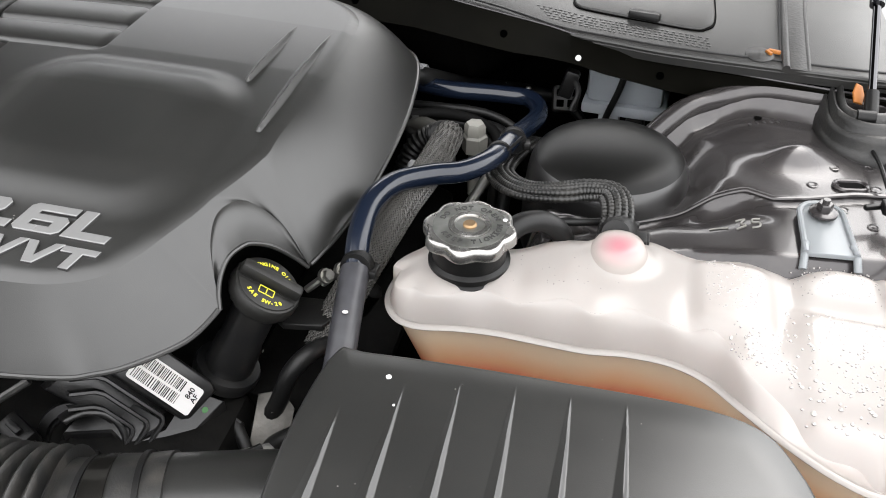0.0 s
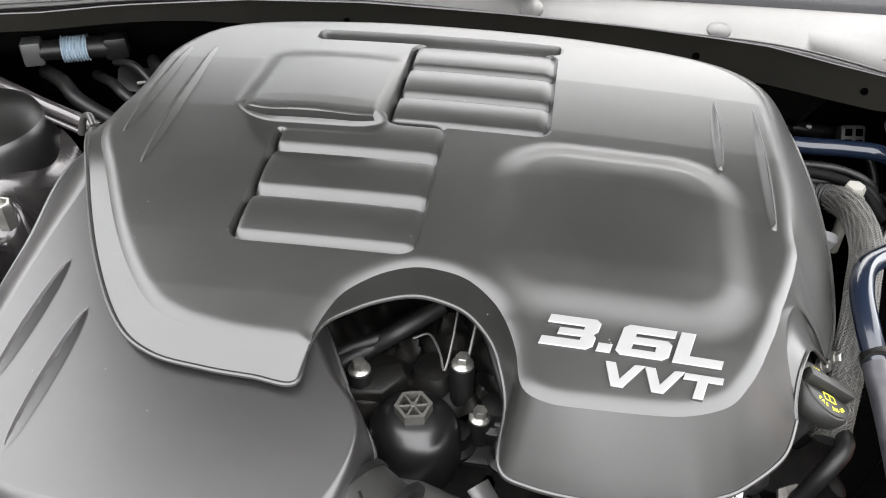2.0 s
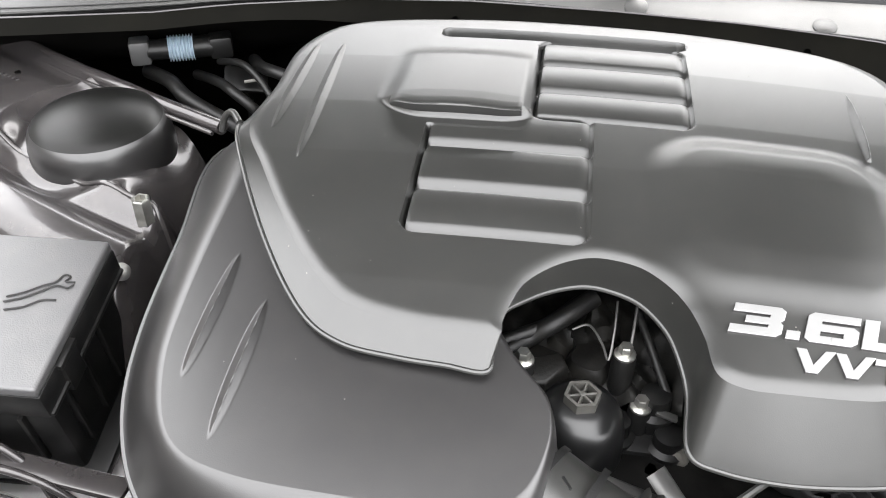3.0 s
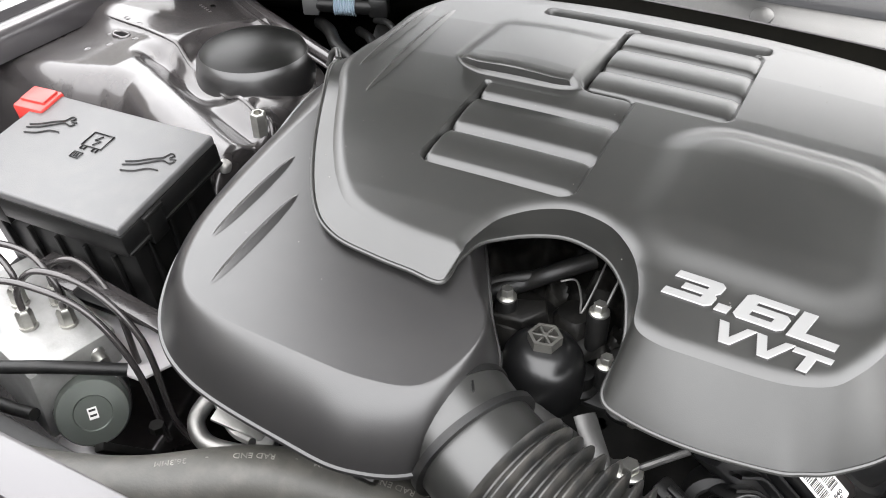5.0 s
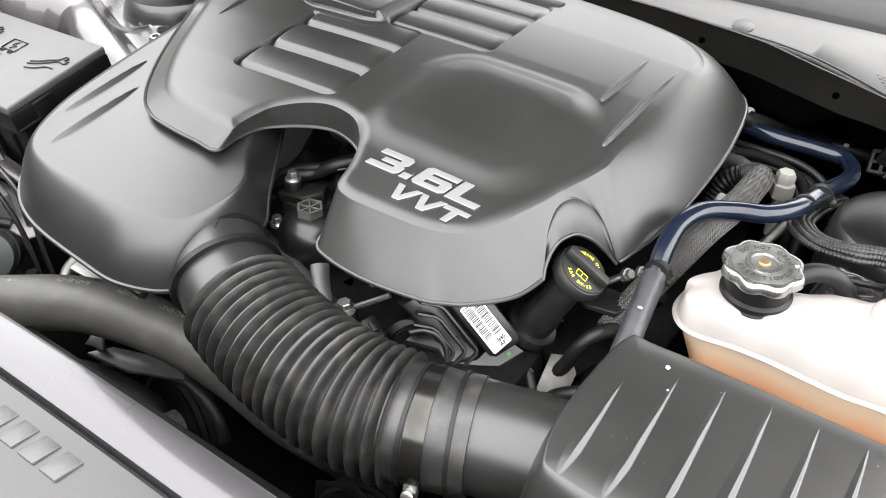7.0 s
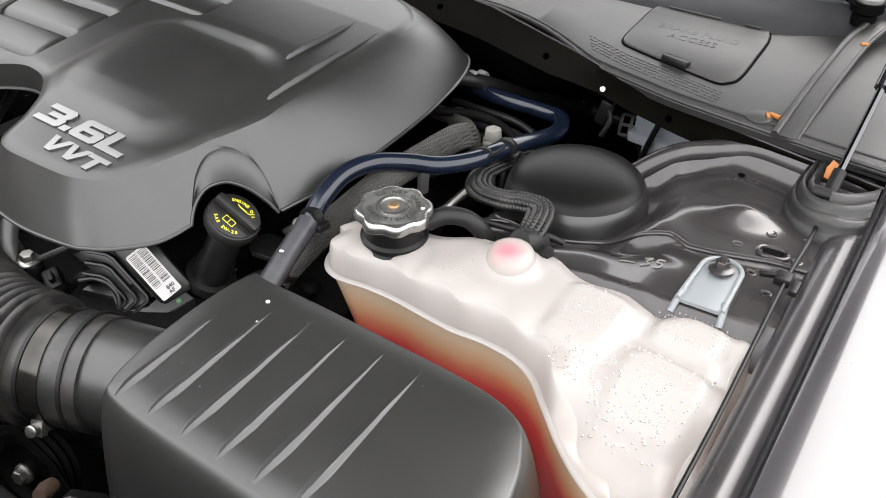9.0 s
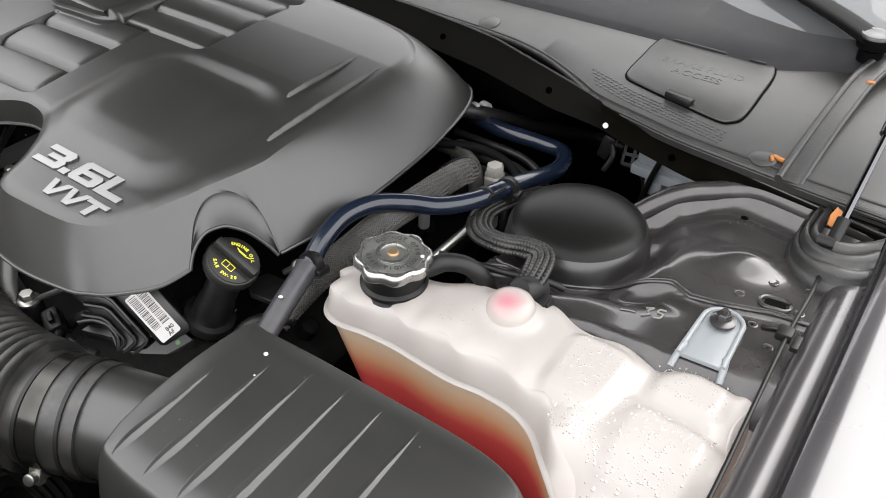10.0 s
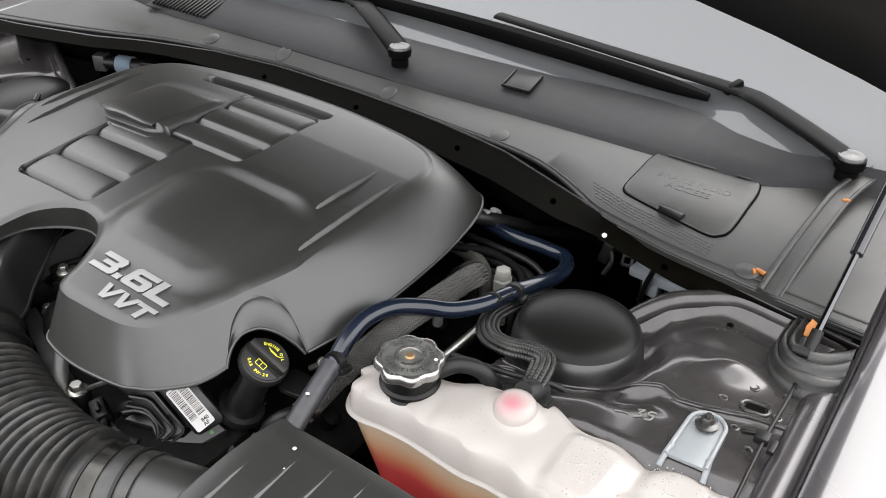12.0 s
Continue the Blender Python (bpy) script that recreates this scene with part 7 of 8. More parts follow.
part("block", strip([np.column_stack([f_in * (1 - f) + f_out * f, z + 0.0016 * math.sin(2.2 * math.pi * f) * np.sin(13 * f_wave + 3 * f) + 0.004 * f_wave ** 2]) for f, z in f_prof]), FOAM, foam, "stepped moulded rubber block", smooth=70)
part("end_cap", rbox(0.024, 0.006, 0.026, 0.003, pose(0.187, 0.776, 0.905)), FOAM, foam)
strut = thing("gas_strut", "slim gas strut holding the bonnet open", "gas strut", (0.209, 0.673, 0.93))
sd = Vector((0.035, 0.80, 0.50)).normalized()
s0 = Vector((0.205, 0.680, 0.928))
part("rod", sweep([tuple(s0 + sd * d) for d in (0.0, 0.06, 0.13)], 0.0034, 14), POLISHED, strut, "polished steel rod")
part("cylinder", sweep([tuple(s0 + sd * d) for d in (0.10, 0.25, 0.46)], 0.0062, 18), STRUTBLACK, strut, "black strut cylinder")
part("socket", join(sweep([tuple(s0 - sd * 0.012), tuple(s0 + sd * 0.013)], 0.0056, 16), lathe([(0.0055, -0.010), (0.0055, 0.004)], 14, m=pose(0.203, 0.668, 0.924, 0, 90, 0))), PLASTIC, strut, "black ball socket")
solo("orange_tag", slab([(-0.0045, -0.008), (0.0025, -0.009), (0.0045, 0.0), (0.003, 0.008), (-0.002, 0.010), (-0.005, 0.0015)], -0.001, 0.001, 0.0004, pose(0.1985, 0.700, 0.928, 35, 10, 10)), ORANGE, "small orange tag beside the strut", "tag")
solo("hinge_plate", join(slab([(0.150, 0.745), (0.222, 0.735), (0.232, 0.98), (0.168, 0.98), (0.155, 0.86)], 0.895, 0.904, 0.002), tube([(0.188, 0.80, 0.905), (0.194, 0.85, 0.912), (0.205, 0.93, 0.925)], 0.004, 8)), COWLPLASTIC, "dark plastic hinge cover beside the cowl", "hinge cover")
wst = spline([(0.150, 0.722, 0.930), (0.152, 0.78, 0.938), (0.156, 0.85, 0.946), (0.164, 0.92, 0.957), (0.182, 0.975, 0.965), (0.215, 1.02, 0.970)], 8)
solo("weatherstrip", join(sweep(wst + [0, 0, 0.003], 0.0125, 16, flat=0.22), sweep(wst + [-0.0085, 0, 0.0052], 0.0034, 10), sweep(wst + [0.0105, 0, 0.0035], 0.0022, 10)), FOAM, "perished black rubber weatherstrip at the cowl end", "weatherstrip")


# ---- fuse box details ----
def on_lid(x, y, z=0.0068):
    return FM @ pose(x, y, z)


for sx__, sy__ in ((-0.062, 0.030), (0.070, 0.018)):
    part("mark", join(*[tube([tuple(on_lid(sx__ + a * 0.018, sy__ + b * 0.012).translation) for a, b in pts], 0.0008, 5) for pts in
                        ([(-1.2, -0.9), (-0.6, -0.5), (0.0, 0.1), (0.5, 0.5), (0.7, 1.1), (1.0, 1.0), (0.9, 0.6), (1.3, 0.6)], [(-1.2, -1.3), (-0.5, -0.9), (0.1, -0.3), (0.6, 0.2), (1.1, 0.1), (1.3, 0.4)], [(-1.0, -1.9), (-0.3, -1.6), (0.3, -1.0), (0.9, -0.9)])]), PLASTIC, fuse, "moulded tool mark")
part("mark", join(*[tube([tuple(on_lid(0.002 + a * 0.012, 0.022 + b * 0.010).translation) for a, b in pts], 0.0007, 5, n=1) for pts in
                    ([(-1, -1), (1, -1), (1, 1), (-1, 1), (-1, -1)], [(0.1, 0.7), (-0.3, 0), (0.3, 0), (-0.1, -0.7)], [(-0.8, -1), (-0.8, -1.5), (-0.4, -1.5), (-0.4, -1)], [(0.4, -1), (0.4, -1.5), (0.8, -1.5), (0.8, -1)])]), PLASTIC, fuse, "moulded battery mark")
part("mark", join(*[tube([tuple(on_lid(-0.004 + a * 0.005, -0.002 + b * 0.004).translation) for a, b in pts], 0.0006, 5, n=1) for pts in ([(-1, -1), (1, -1), (1, 1), (-1, 1), (-1, -1)], [(-0.3, -0.6), (-0.3, 0.6)], [(0.3, -0.6), (0.3, 0.6)])]), PLASTIC, fuse, "moulded book mark")
for x, y, rz in ((0.012, 0.069, 0), (-0.055, -0.067, 0), (0.103, -0.03, 90)):
    latch = part("latch", join(rbox(0.022, 0.007, 0.030, 0.0015, FM @ pose(x, y, -0.022, 0, 0, rz)), rbox(0.026, 0.009, 0.005, 0.001, FM @ pose(x, y, -0.006, 0, 0, rz))), PLASTIC, fuse, "clip latch")
for x in (-0.07, -0.035, 0.0, 0.035, 0.07):
    part("rib", rbox(0.004, 0.006, 0.06, 0.001, FM @ pose(x, -0.061, -0.075)), PLASTIC, fuse)
for y in (-0.04, -0.01, 0.02):
    part("rib", rbox(0.006, 0.004, 0.07, 0.001, FM @ pose(0.097, y, -0.07)), PLASTIC, fuse)
part("skirt_lip", rbox(0.212, 0.137, 0.004, 0.0015, FM @ pose(0, 0, -0.026)), PLASTIC, fuse)
part("tray", rbox(0.215, 0.14, 0.010, 0.003, FM @ pose(0.005, -0.004, -0.125)), PLASTIC, fuse, "black support tray")
redt = thing("terminal_cover", "red plastic battery terminal cover by the fuse box", "terminal cover", (-1.06, 0.40, 0.90))
part("hood", rbox(0.038, 0.035, 0.028, 0.003, pose(-1.056, 0.404, 0.893, 8, 0, 6)), RED, redt)
part("flap", rbox(0.030, 0.022, 0.004, 0.001, pose(-1.056, 0.405, 0.908, 8, 0, 6)), RED, redt)
stray = thing("support_bracket", "black steel bracket carrying the fuse box", "bracket", (-0.88, 0.28, 0.82))
part("plate", rbox(0.16, 0.018, 0.006, 0.0015, pose(-0.865, 0.279, 0.817, 0, 4, -4)), BLACKSTEEL, stray)
part("ear", rbox(0.03, 0.03, 0.004, 0.001, pose(-0.90, 0.276, 0.822)), BLACKSTEEL, stray)

# ---- brake modulator ----
BRIGHTALLOY = material("bright_cast_aluminium", (0.27, 0.268, 0.262), 0.55, metal=0.5, grain=0.4, grain_scale=420, stain=0.2, stain_scale=40, dust=0.05)
absu = thing("brake_modulator", "aluminium brake modulator block with a round pump motor", "brake modulator", (-0.9, 0.24, 0.75))
part("block", rbox(0.150, 0.085, 0.085, 0.004, pose(-0.945, 0.248, 0.742, 0, 4, -12)), BRIGHTALLOY, absu)
AM = Matrix.Translation((-0.842, 0.213, 0.733)) @ Vector((0.72, -0.52, 0.46)).to_track_quat("Z", "Y").to_matrix().to_4x4()
part("motor", lathe([(0.0325, -0.085), (0.0325, -0.004), (0.0305, 0.0), (0.017, 0.0012), (0.016, 0.0), (0.002, 0.0)], 44, m=AM), material("grey_motor_can", (0.10, 0.11, 0.10), 0.42, metal=0.5, stain=0.25), absu, "grey-green motor can")
lab_m = part("sticker", rbox(0.008, 0.011, 0.0005, 0, AM @ pose(0, 0, 0.0012), 1), WHITEPRINT, absu, "small white sticker", smooth=0)
part("print", join(rbox(0.006, 0.002, 0.0003, 0, AM @ pose(0, 0.003, 0.0017), 1), rbox(0.006, 0.002, 0.0003, 0, AM @ pose(0, -0.002, 0.0017), 1)), INK, lab_m, smooth=0)
part("motor_band", lathe([(0.0335, -0.050), (0.0345, -0.049), (0.0345, -0.022), (0.0335, -0.021)], 44, m=AM), BRACKETSTEEL, absu, "dull steel band round the motor")
part("band_ear", rbox(0.018, 0.006, 0.022, 0.001, AM @ pose(0.0, 0.038, -0.036)), BRACKETSTEEL, absu)
part("label_dots", join(*[lathe([(0.0022, 0), (0.0022, 0.0006)], 10, m=pose(-0.985 + 0.012 * k, 0.222 - 0.002 * k, 0.7875 - 0.0008 * k)) for k in range(3)]), ENGINE, absu, "small stamped dimples")
for x, y, z in ((-0.955, 0.212, 0.787), (-0.928, 0.235, 0.785), (-0.900, 0.256, 0.783), (-0.958, 0.252, 0.787), (-0.93, 0.272, 0.785)):
    part("union_nut", join(lathe([(0.0075, 0), (0.0075, 0.016), (0.0055, 0.019)], 6, (x, y, z)), lathe([(0.0085, -0.002), (0.0085, 0.001)], 18, (x, y, z))), ZINC, absu, "plated union nut")
part("side_fitting", lathe([(0.008, 0.0), (0.008, 0.02), (0.006, 0.022), (0.006, 0.036)], 14, m=pose(-0.885, 0.258, 0.762, 0, 90, -20)), ZINC, absu)
for pts in ([(-0.955, 0.212, 0.80), (-0.955, 0.214, 0.825), (-0.94, 0.225, 0.84), (-0.90, 0.235, 0.842), (-0.85, 0.245, 0.825), (-0.815, 0.25, 0.77), (-0.80, 0.25, 0.68)],
            [(-0.928, 0.235, 0.80), (-0.928, 0.238, 0.825), (-0.91, 0.25, 0.845), (-0.86, 0.262, 0.835), (-0.815, 0.265, 0.79), (-0.795, 0.26, 0.70), (-0.76, 0.262, 0.66)],
            [(-0.900, 0.256, 0.80), (-0.902, 0.258, 0.83), (-0.94, 0.265, 0.845), (-1.0, 0.26, 0.84), (-1.08, 0.25, 0.82)],
            [(-0.958, 0.252, 0.80), (-0.958, 0.255, 0.82), (-0.99, 0.26, 0.835), (-1.06, 0.26, 0.83), (-1.15, 0.26, 0.80)],
            [(-0.93, 0.272, 0.80), (-0.93, 0.275, 0.825), (-0.90, 0.285, 0.835), (-0.86, 0.28, 0.81), (-0.845, 0.275, 0.74)]):
    solo("brake_line", tube(pts, 0.0032, 10), BLACKSTEEL, "black coated brake line curving from the modulator", "brake line", group="brake lines")
for pts in ([(-1.12, 0.150, 0.780), (-0.97, 0.168, 0.786), (-0.91, 0.180, 0.790), (-0.865, 0.205, 0.788), (-0.82, 0.245, 0.770)], [(-1.0, 0.185, 0.72), (-0.93, 0.185, 0.725), (-0.885, 0.186, 0.735)]):
    solo("wiring_loom", tube(pts, 0.006, 10), RUBBER, "black taped wiring loom across the modulator", "wiring loom")
solo("splash_panel", slab([(-1.18, 0.24), (-0.83, 0.26), (-0.80, 0.33), (-0.86, 0.40), (-1.18, 0.42)], 0.735, 0.738, 0.001, None), material("pale_grey_paint", (0.50, 0.48, 0.485), 0.45, stain=0.2), "pale grey painted inner panel below the fuse box", "inner panel", kind="structure")
solo("bracket_leg", join(rbox(0.012, 0.008, 0.06, 0.002, pose(-0.800, 0.205, 0.712, 30, -30, 20)), lathe([(0.007, 0), (0.007, 0.008)], 6, (-0.79, 0.235, 0.715))), ENGINE, "grey steel bracket leg by the pump motor", "bracket")

# alloy pipe elbow and bits under the resonator
solo("alloy_pipe", tube([(-0.755, 0.30, 0.735), (-0.768, 0.282, 0.722), (-0.772, 0.264, 0.708), (-0.755, 0.254, 0.698), (-0.725, 0.258, 0.697), (-0.69, 0.27, 0.70)], 0.0085, 16), ALLOY, "bright aluminium pipe elbow under the resonator", "pipe")
solo("pipe_bracket", join(rbox(0.05, 0.012, 0.004, 0.001, pose(-0.715, 0.262, 0.735, 10, 15, 10)), rbox(0.03, 0.02, 0.015, 0.003, pose(-0.695, 0.265, 0.722, 0, 0, 20)), tube([(-0.745, 0.27, 0.745), (-0.72, 0.258, 0.73), (-0.69, 0.25, 0.74)], 0.004, 8)), ALLOY, "dirty alloy bracket under the resonator", "bracket")
solo("lug", rbox(0.022, 0.010, 0.012, 0.004, pose(-0.54, 0.206, 0.841, 20, 0, 0)), PLASTIC, "moulded lug at the resonator's corner", "lug")

# ---- right shock tower furniture ----
stud = thing("tower_stud", "zinc plated hexagon standoff on the shock tower", "stud", (-0.868, 0.517, 0.85))
part("hexagon", lathe([(0.0088, 0), (0.0088, 0.034), (0.007, 0.036), (0.005, 0.036), (0.005, 0.03), (0.001, 0.03)], 6, m=pose(-0.868, 0.517, 0.848, 4, 3, 0)), ZINC, stud)
solo("clip_stud", (lathe([(0.0075, 0), (0.0075, 0.006), (0.005, 0.009), (0.002, 0.010)], 18, m=pose(-0.858, 0.444, 0.857, 0, 20, 0))), ALLOY, "pale plastic clip beside the fuse box", "clip")
conn = thing("hose_connector", "dark quick connector with pale blue ribbed tube", "connector", (-0.95, 0.80, 0.88))
c0, c1 = Vector((-0.985, 0.775, 0.888)), Vector((-0.895, 0.812, 0.886))
rib = [tuple(c0 + (c1 - c0) * (0.36 + 0.28 * t)) for t in np.linspace(0, 1, 49)]
part("ribbed_tube", sweep(rib, [0.0135 + 0.0016 * math.cos(t * 2 * math.pi * 8) for t in np.linspace(0, 1, 49)], 24), material("pale_blue_plastic", (0.26, 0.32, 0.38), 0.5), conn, "pale blue ribbed tube")
part("body", sweep([tuple(c0 + (c1 - c0) * t) for t in (0.12, 0.25, 0.37)], 0.0115, 18), PLASTIC, conn)
part("body", sweep([tuple(c0 + (c1 - c0) * t) for t in (0.63, 0.75, 0.86)], 0.0125, 18), PLASTIC, conn)
part("end", rbox(0.022, 0.022, 0.028, 0.003, pose(*(c0 + (c1 - c0) * 0.04), 0, 0, 22)), material("grey_plastic", (0.035, 0.035, 0.035), 0.5), conn, "grey end piece")
part("end", rbox(0.026, 0.024, 0.026, 0.004, pose(*(c0 + (c1 - c0) * 0.95), 0, 0, 22)), PLASTIC, conn)
for pts, r in (([(-0.99, 0.80, 0.85), (-0.945, 0.760, 0.862), (-0.915, 0.735, 0.856), (-0.87, 0.720, 0.842), (-0.80, 0.71, 0.81)], 0.0085), ([(-0.94, 0.82, 0.84), (-0.895, 0.775, 0.858), (-0.865, 0.742, 0.866), (-0.835, 0.735, 0.845), (-0.82, 0.76, 0.80)], 0.006),
               ([(-0.87, 0.83, 0.86), (-0.845, 0.79, 0.872), (-0.815, 0.775, 0.872), (-0.79, 0.785, 0.85)], 0.007)):
    solo("bulkhead_hose", tube(pts, r, 12), RUBBER, "dark hose between the shock tower and the bulkhead", "hose", group="bulkhead hoses")
lb = thing("harness_bracket", "dark harness bracket with a small pale clip behind the shock tower", "bracket", (-0.87, 0.79, 0.85))
part("plate", slab(rounded(-0.024, -0.016, 0.024, 0.016, 0.005), -0.002, 0.002, 0.0006, pose(-0.862, 0.778, 0.862, 30, 10, 20)), PLASTIC, lb)
part("clip", rbox(0.016, 0.003, 0.003, 0.001, pose(-0.852, 0.768, 0.866, 20, 0, 25)), PALEPRINT, lb, "small pale clip")
part("stem", rbox(0.008, 0.008, 0.06, 0.002, pose(-0.865, 0.786, 0.832)), PLASTIC, lb)
solo("engine_wire", tube([(-0.90, 0.80, 0.87), (-0.86, 0.77, 0.885), (-0.83, 0.75, 0.87), (-0.80, 0.72, 0.84)], 0.004, 10), RUBBER, "black sheathed engine wire", "wire", group="engine wires")
solo("cover_tongue", join(tube([(-0.797, 0.553, 0.936), (-0.792, 0.554, 0.950), (-0.783, 0.550, 0.957), (-0.773, 0.538, 0.955)], 0.0030, 10)), COVER, "black hook at the corner of the engine cover", "hook")


# ---- cowl furniture ----
def deck_z(x, y):
    """Height of the cowl's deck."""
    f0, f1 = float(np.interp(x, fx, fy)), float(np.interp(x, fx, sy))
    return float(np.interp((y - f0) / (f1 - f0), [0, 0.06, 0.5, 0.9, 0.985], [0.934, 0.936, 0.942, 0.947, 0.949]))


hatch = thing("brake_fluid_hatch", "grey-black plastic hatch in the cowl, lettered for brake fluid", "hatch", (0.015, 0.85, 0.945))
hc = [(-0.0495, 0.826), (-0.0495, 0.860), (-0.0485, 0.892), (-0.036, 0.907), (0.015, 0.909), (0.066, 0.908), (0.081, 0.893), (0.083, 0.845), (0.0825, 0.800), (0.075, 0.785), (0.062, 0.781), (0.015, 0.7925), (-0.034, 0.806), (-0.046, 0.813)]
hc = [(float(a), float(b)) for a, b in spline(hc, 4, True)]
grow = [(0.015 + (a - 0.015) * 1.026, 0.847 + (b - 0.847) * 1.028) for a, b in hc]


def on_deck(geo, lift=0.0):
    v, f = geo
    return [(x, y, deck_z(x, y) + z + lift) for x, y, z in v], f


# Black ring above the deck; colour stands in for shade inside the gap.
part("groove", on_deck(slab(grow, -0.004, 0.0012)), SHADEBLACK, hatch, "dark gap round the hatch")
part("lid", on_deck(slab(hc, -0.003, 0.0030, 0.0010)), COWLPLASTIC, hatch)
for x0, w in ((0.0, 0.052), (0.060, 0.018), (-0.028, 0.012)):
    part("hinge_tab", rbox(w, 0.008, 0.005, 0.0012, pose(x0, 0.905, 0.9515)), PLASTIC, hatch)
part("pull_tab", rbox(0.030, 0.010, 0.008, 0.002, pose(0.0185, 0.7945, 0.944, -8, 0, -13)), PLASTIC, hatch, "black finger tab")
part("lettering", on_deck(join(lettering("BRAKE FLUID", 0.0150, 0.0004, pose(0.016, 0.862, 0.0030), offset=-0.0002), lettering("ACCESS", 0.0150, 0.0004, pose(0.016, 0.845, 0.0030), offset=-0.0002))), COWLPLASTIC, hatch, "raised moulded words", smooth=0)
# moulded warning lines too small to read
random.seed(3)
rows_ = []
for r in range(5):
    x = -0.085 + 0.004 * r
    while x < 0.078:
        w = random.uniform(0.0022, 0.0045)
        yy = float(np.interp(x, [-0.085, -0.03, 0.08], [0.812, 0.791, 0.766])) - 0.0048 * r
        rows_.append(on_deck(rbox(w, 0.0024, 0.0005, 0.0002, pose(x + w / 2, yy, 0.0004, 0, 0, -14), 1)))
        x += w + random.choice((0.0012, 0.0014, 0.0032))
part("moulded_text", join(*rows_), COWLPLASTIC, cowl, "raised moulded lines of text")
for x, y in ((-0.240, 0.852), (0.121, 0.744), (-0.437, 0.868), (-0.655, 0.882), (-0.80, 0.865)):
    part("plug", on_deck(lathe([(0.0125, -0.002), (0.0125, 0.0010), (0.0105, 0.0022), (0.0015, 0.0026)], 24, (x, y, 0))), COWLPLASTIC, cowl, "round plastic plug")
part("orange_clip", join(rbox(0.011, 0.0045, 0.003, 0.0008, pose(0.133, 0.748, 0.939, 0, 0, -20)), rbox(0.003, 0.008, 0.0025, 0.0006, pose(0.128, 0.744, 0.9395, 0, 0, 25))), ORANGE, cowl, "broken orange clip")
part("orange_clip", rbox(0.008, 0.004, 0.003, 0.0008, pose(0.170, 0.905, 0.960, 0, 0, 20)), ORANGE, cowl, "orange clip")
NM = pose(-0.268, 0.950, 0.9725, 14, 0, 2)
# Raised tray; its black floor stands in for the shade of a recess.
notch = part("notch", join(rbox(0.038, 0.036, 0.002, 0.0008, NM @ pose(0, 0, 0.0008)), rbox(0.0028, 0.040, 0.006, 0.0012, NM @ pose(-0.0205, 0, 0.001)), rbox(0.0028, 0.040, 0.006, 0.0012, NM @ pose(0.0205, 0, 0.001)), rbox(0.040, 0.0028, 0.005, 0.0012, NM @ pose(0, -0.019, 0.001))), PLASTIC, cowl, "recessed drain notch")
for k in range(16):
    part("vent_slat", rbox(0.004, 0.085, 0.006, 0.001, pose(-0.985 + 0.0085 * k, 0.935, 0.9655, 10, 0, 10)), PLASTIC, cowl)
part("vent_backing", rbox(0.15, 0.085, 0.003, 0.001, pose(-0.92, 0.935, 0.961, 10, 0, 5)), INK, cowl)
part("white_speck", lathe([(0.0028, -0.001), (0.0028, 0.001), (0.002, 0.0015)], 10, m=pose(-0.037, 0.7510, 0.915, 80, 0, 0)), WHITEPRINT, beam, "white push clip")
for x in (-0.267, -0.110, 0.039, -0.45, -0.63):
    by, bz, bd = [float(np.interp(x, fx, q)) for q in (beam_y, beam_z, beam_dy)]
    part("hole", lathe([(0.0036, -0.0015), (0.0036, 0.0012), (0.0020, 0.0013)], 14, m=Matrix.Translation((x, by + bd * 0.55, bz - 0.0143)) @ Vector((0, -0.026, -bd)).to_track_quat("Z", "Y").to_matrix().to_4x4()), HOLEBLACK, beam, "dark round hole")


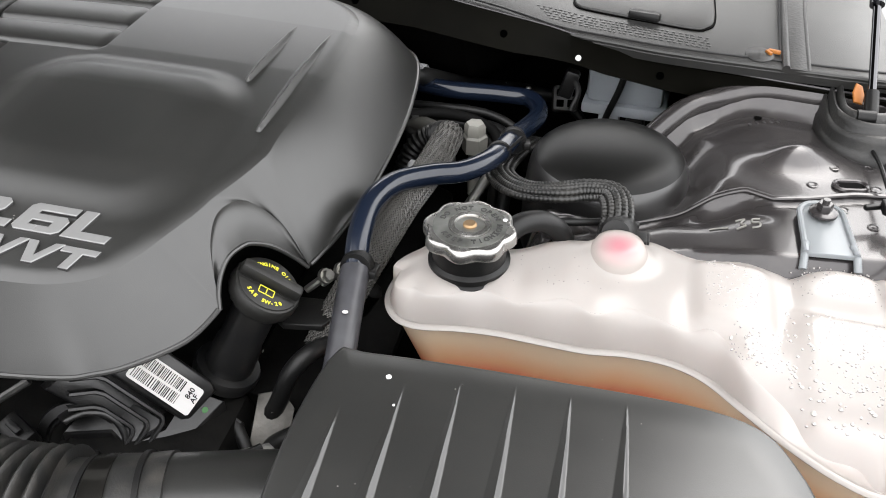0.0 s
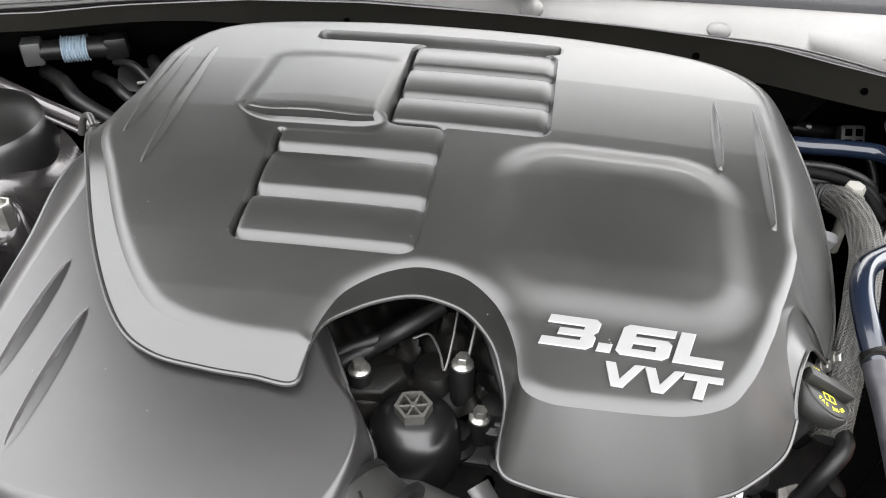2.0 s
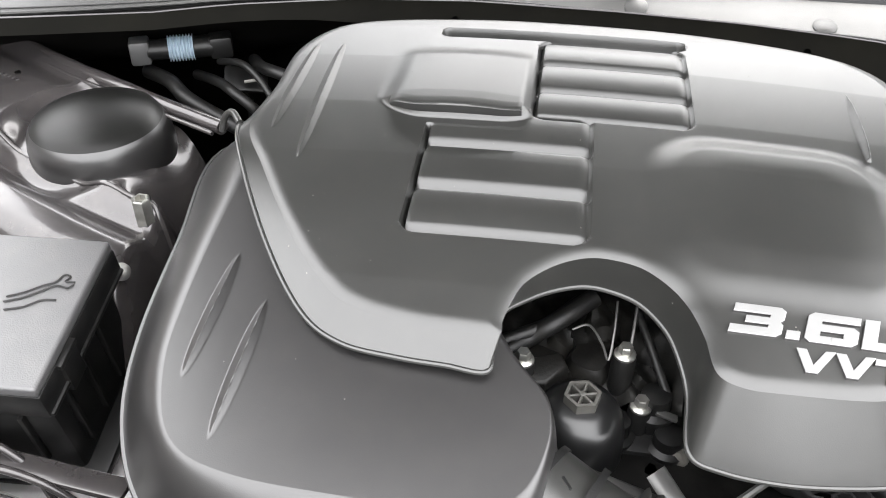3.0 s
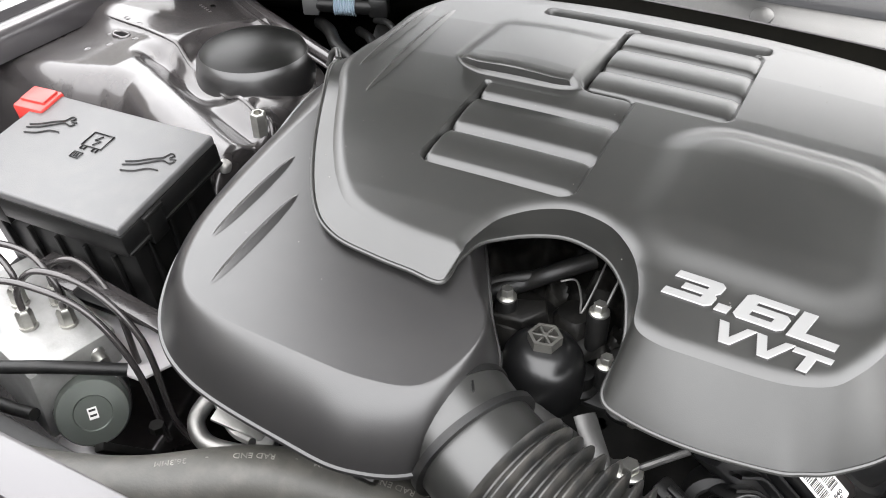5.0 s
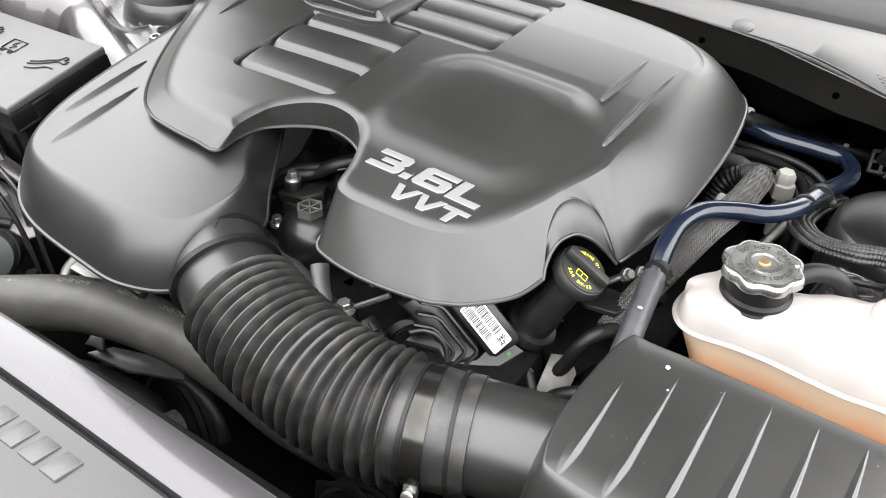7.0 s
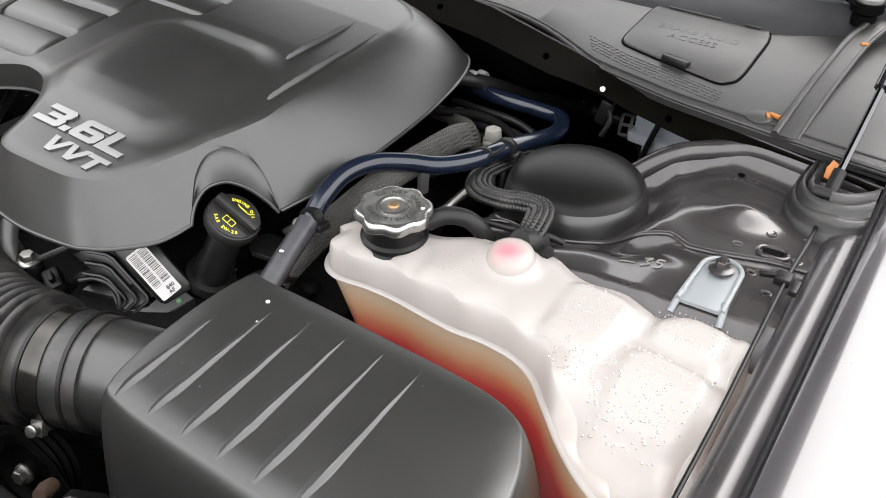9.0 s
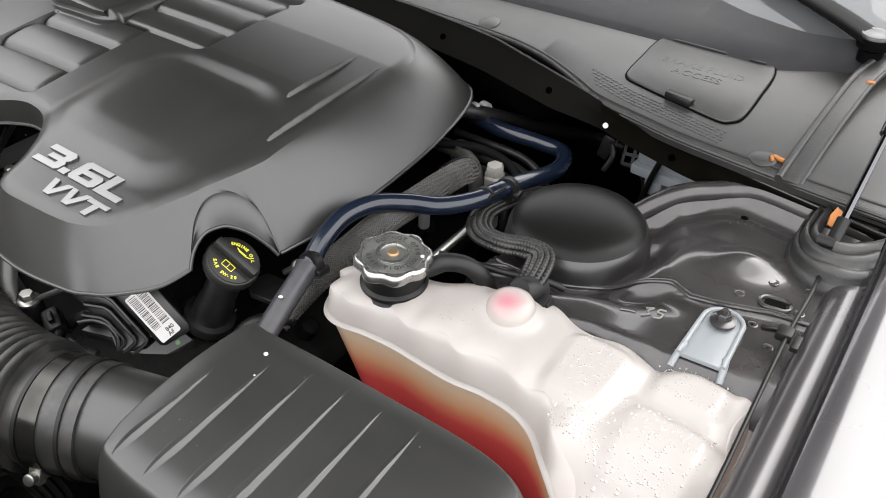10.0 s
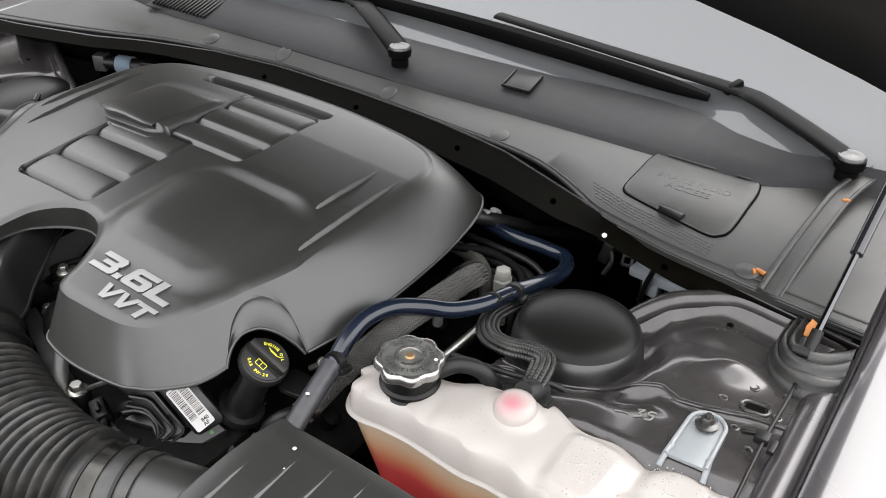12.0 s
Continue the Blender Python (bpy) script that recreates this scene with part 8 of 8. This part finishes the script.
def wiper(pivot, elbow, tip, blade, name):
    w = thing("wiper", "black windscreen wiper parked at the foot of the glass", "wiper", pivot, group="wipers")
    part("pivot_cap", lathe([(0.0125, -0.022), (0.0125, -0.010), (0.0165, -0.007), (0.0172, 0.000), (0.0168, 0.0035)], 36, pivot), WIPERBLACK, w, "round pivot housing")
    pts = spline([pivot, tuple(np.array(pivot) * 0.72 + np.array(elbow) * 0.28 + [0, 0, 0.004]), tuple(np.array(pivot) * 0.25 + np.array(elbow) * 0.75 + [0, 0, 0.006]), elbow, tuple(np.array(elbow) * 0.6 + np.array(tip) * 0.4), tip], 8)
    part("arm", sweep(pts, np.interp(np.linspace(0, 1, len(pts)), [0, 0.45, 0.62, 1], [0.0180, 0.0165, 0.0155, 0.0125]), 12, flat=0.30), WIPERBLACK, w)
    part("cap_disc", lathe([(0.0155, 0.003), (0.0153, 0.0058), (0.0142, 0.0072), (0.0120, 0.0068), (0.006, 0.0080), (0.001, 0.0084)], 32, pivot), COVER, w, "shiny round cap disc")
    part("joint", rbox(0.010, 0.026, 0.010, 0.002, Matrix.Translation(elbow) @ pose(0, 0, 0.002, 20, 0, -30)), WIPERBLACK, w)
    b0, b1 = np.array(blade[0]), np.array(blade[1])
    bl = [tuple(b0 + (b1 - b0) * t + np.array([0, 0, 0.006 * math.sin(math.pi * t)])) for t in np.linspace(0, 1, 14)]
    part("blade", sweep(bl, np.interp(np.linspace(0, 1, 14), [0, 0.1, 0.5, 0.9, 1], [0.005, 0.010, 0.012, 0.010, 0.005]), 8, flat=1.2), WIPERBLACK, w, "rubber wiper blade")
    return w


wiper((0.156, 0.952, 0.984), (-0.008, 1.026, 1.003), (-0.37, 1.044, 1.019), ((-0.03, 1.006, 0.992), (-0.66, 1.030, 1.005)), "wiper")
wiper((-0.450, 0.912, 0.987), (-0.610, 1.008, 1.002), (-0.90, 1.05, 1.022), ((-0.64, 1.010, 1.000), (-1.08, 1.005, 1.005)), "wiper")
solo("windscreen_plate", rbox(0.075, 0.010, 0.0015, 0.0006, pose(0.075, 1.19, 1.075, 28, 0, -8)), WHITEPRINT, "small white identification plate at the foot of the windscreen", "plate")


# settled specks on the cover and the air box
random.seed(21)
for nm, owner, fn, x0, x1, y0, y1, n_ in (("dust", cover, cover_z, -0.70, -0.26, 0.36, 0.70, 70), ("dust", airbox, air_z, -0.12, 0.10, 0.22, 0.34, 16), ("dust", reson, reson_z, -0.74, -0.55, 0.25, 0.40, 10)):
    bits = []
    for _ in range(n_):
        px, py = random.uniform(x0, x1), random.uniform(y0, y1)
        rr = random.choice((0.0002, 0.00025, 0.0003, 0.0005))
        zz = float(fn(np.array([px]), np.array([py]), np.array([0.1]))[0])
        bits.append(lathe([(rr, -0.0003), (rr * 0.8, rr * 0.5), (rr * 0.2, rr * 0.7)], 6, (px, py, zz)))
    d_ob = part(nm, join(*bits), PALEPRINT, owner, "scattered pale specks")
    d_ob["kind"] = "stuff"
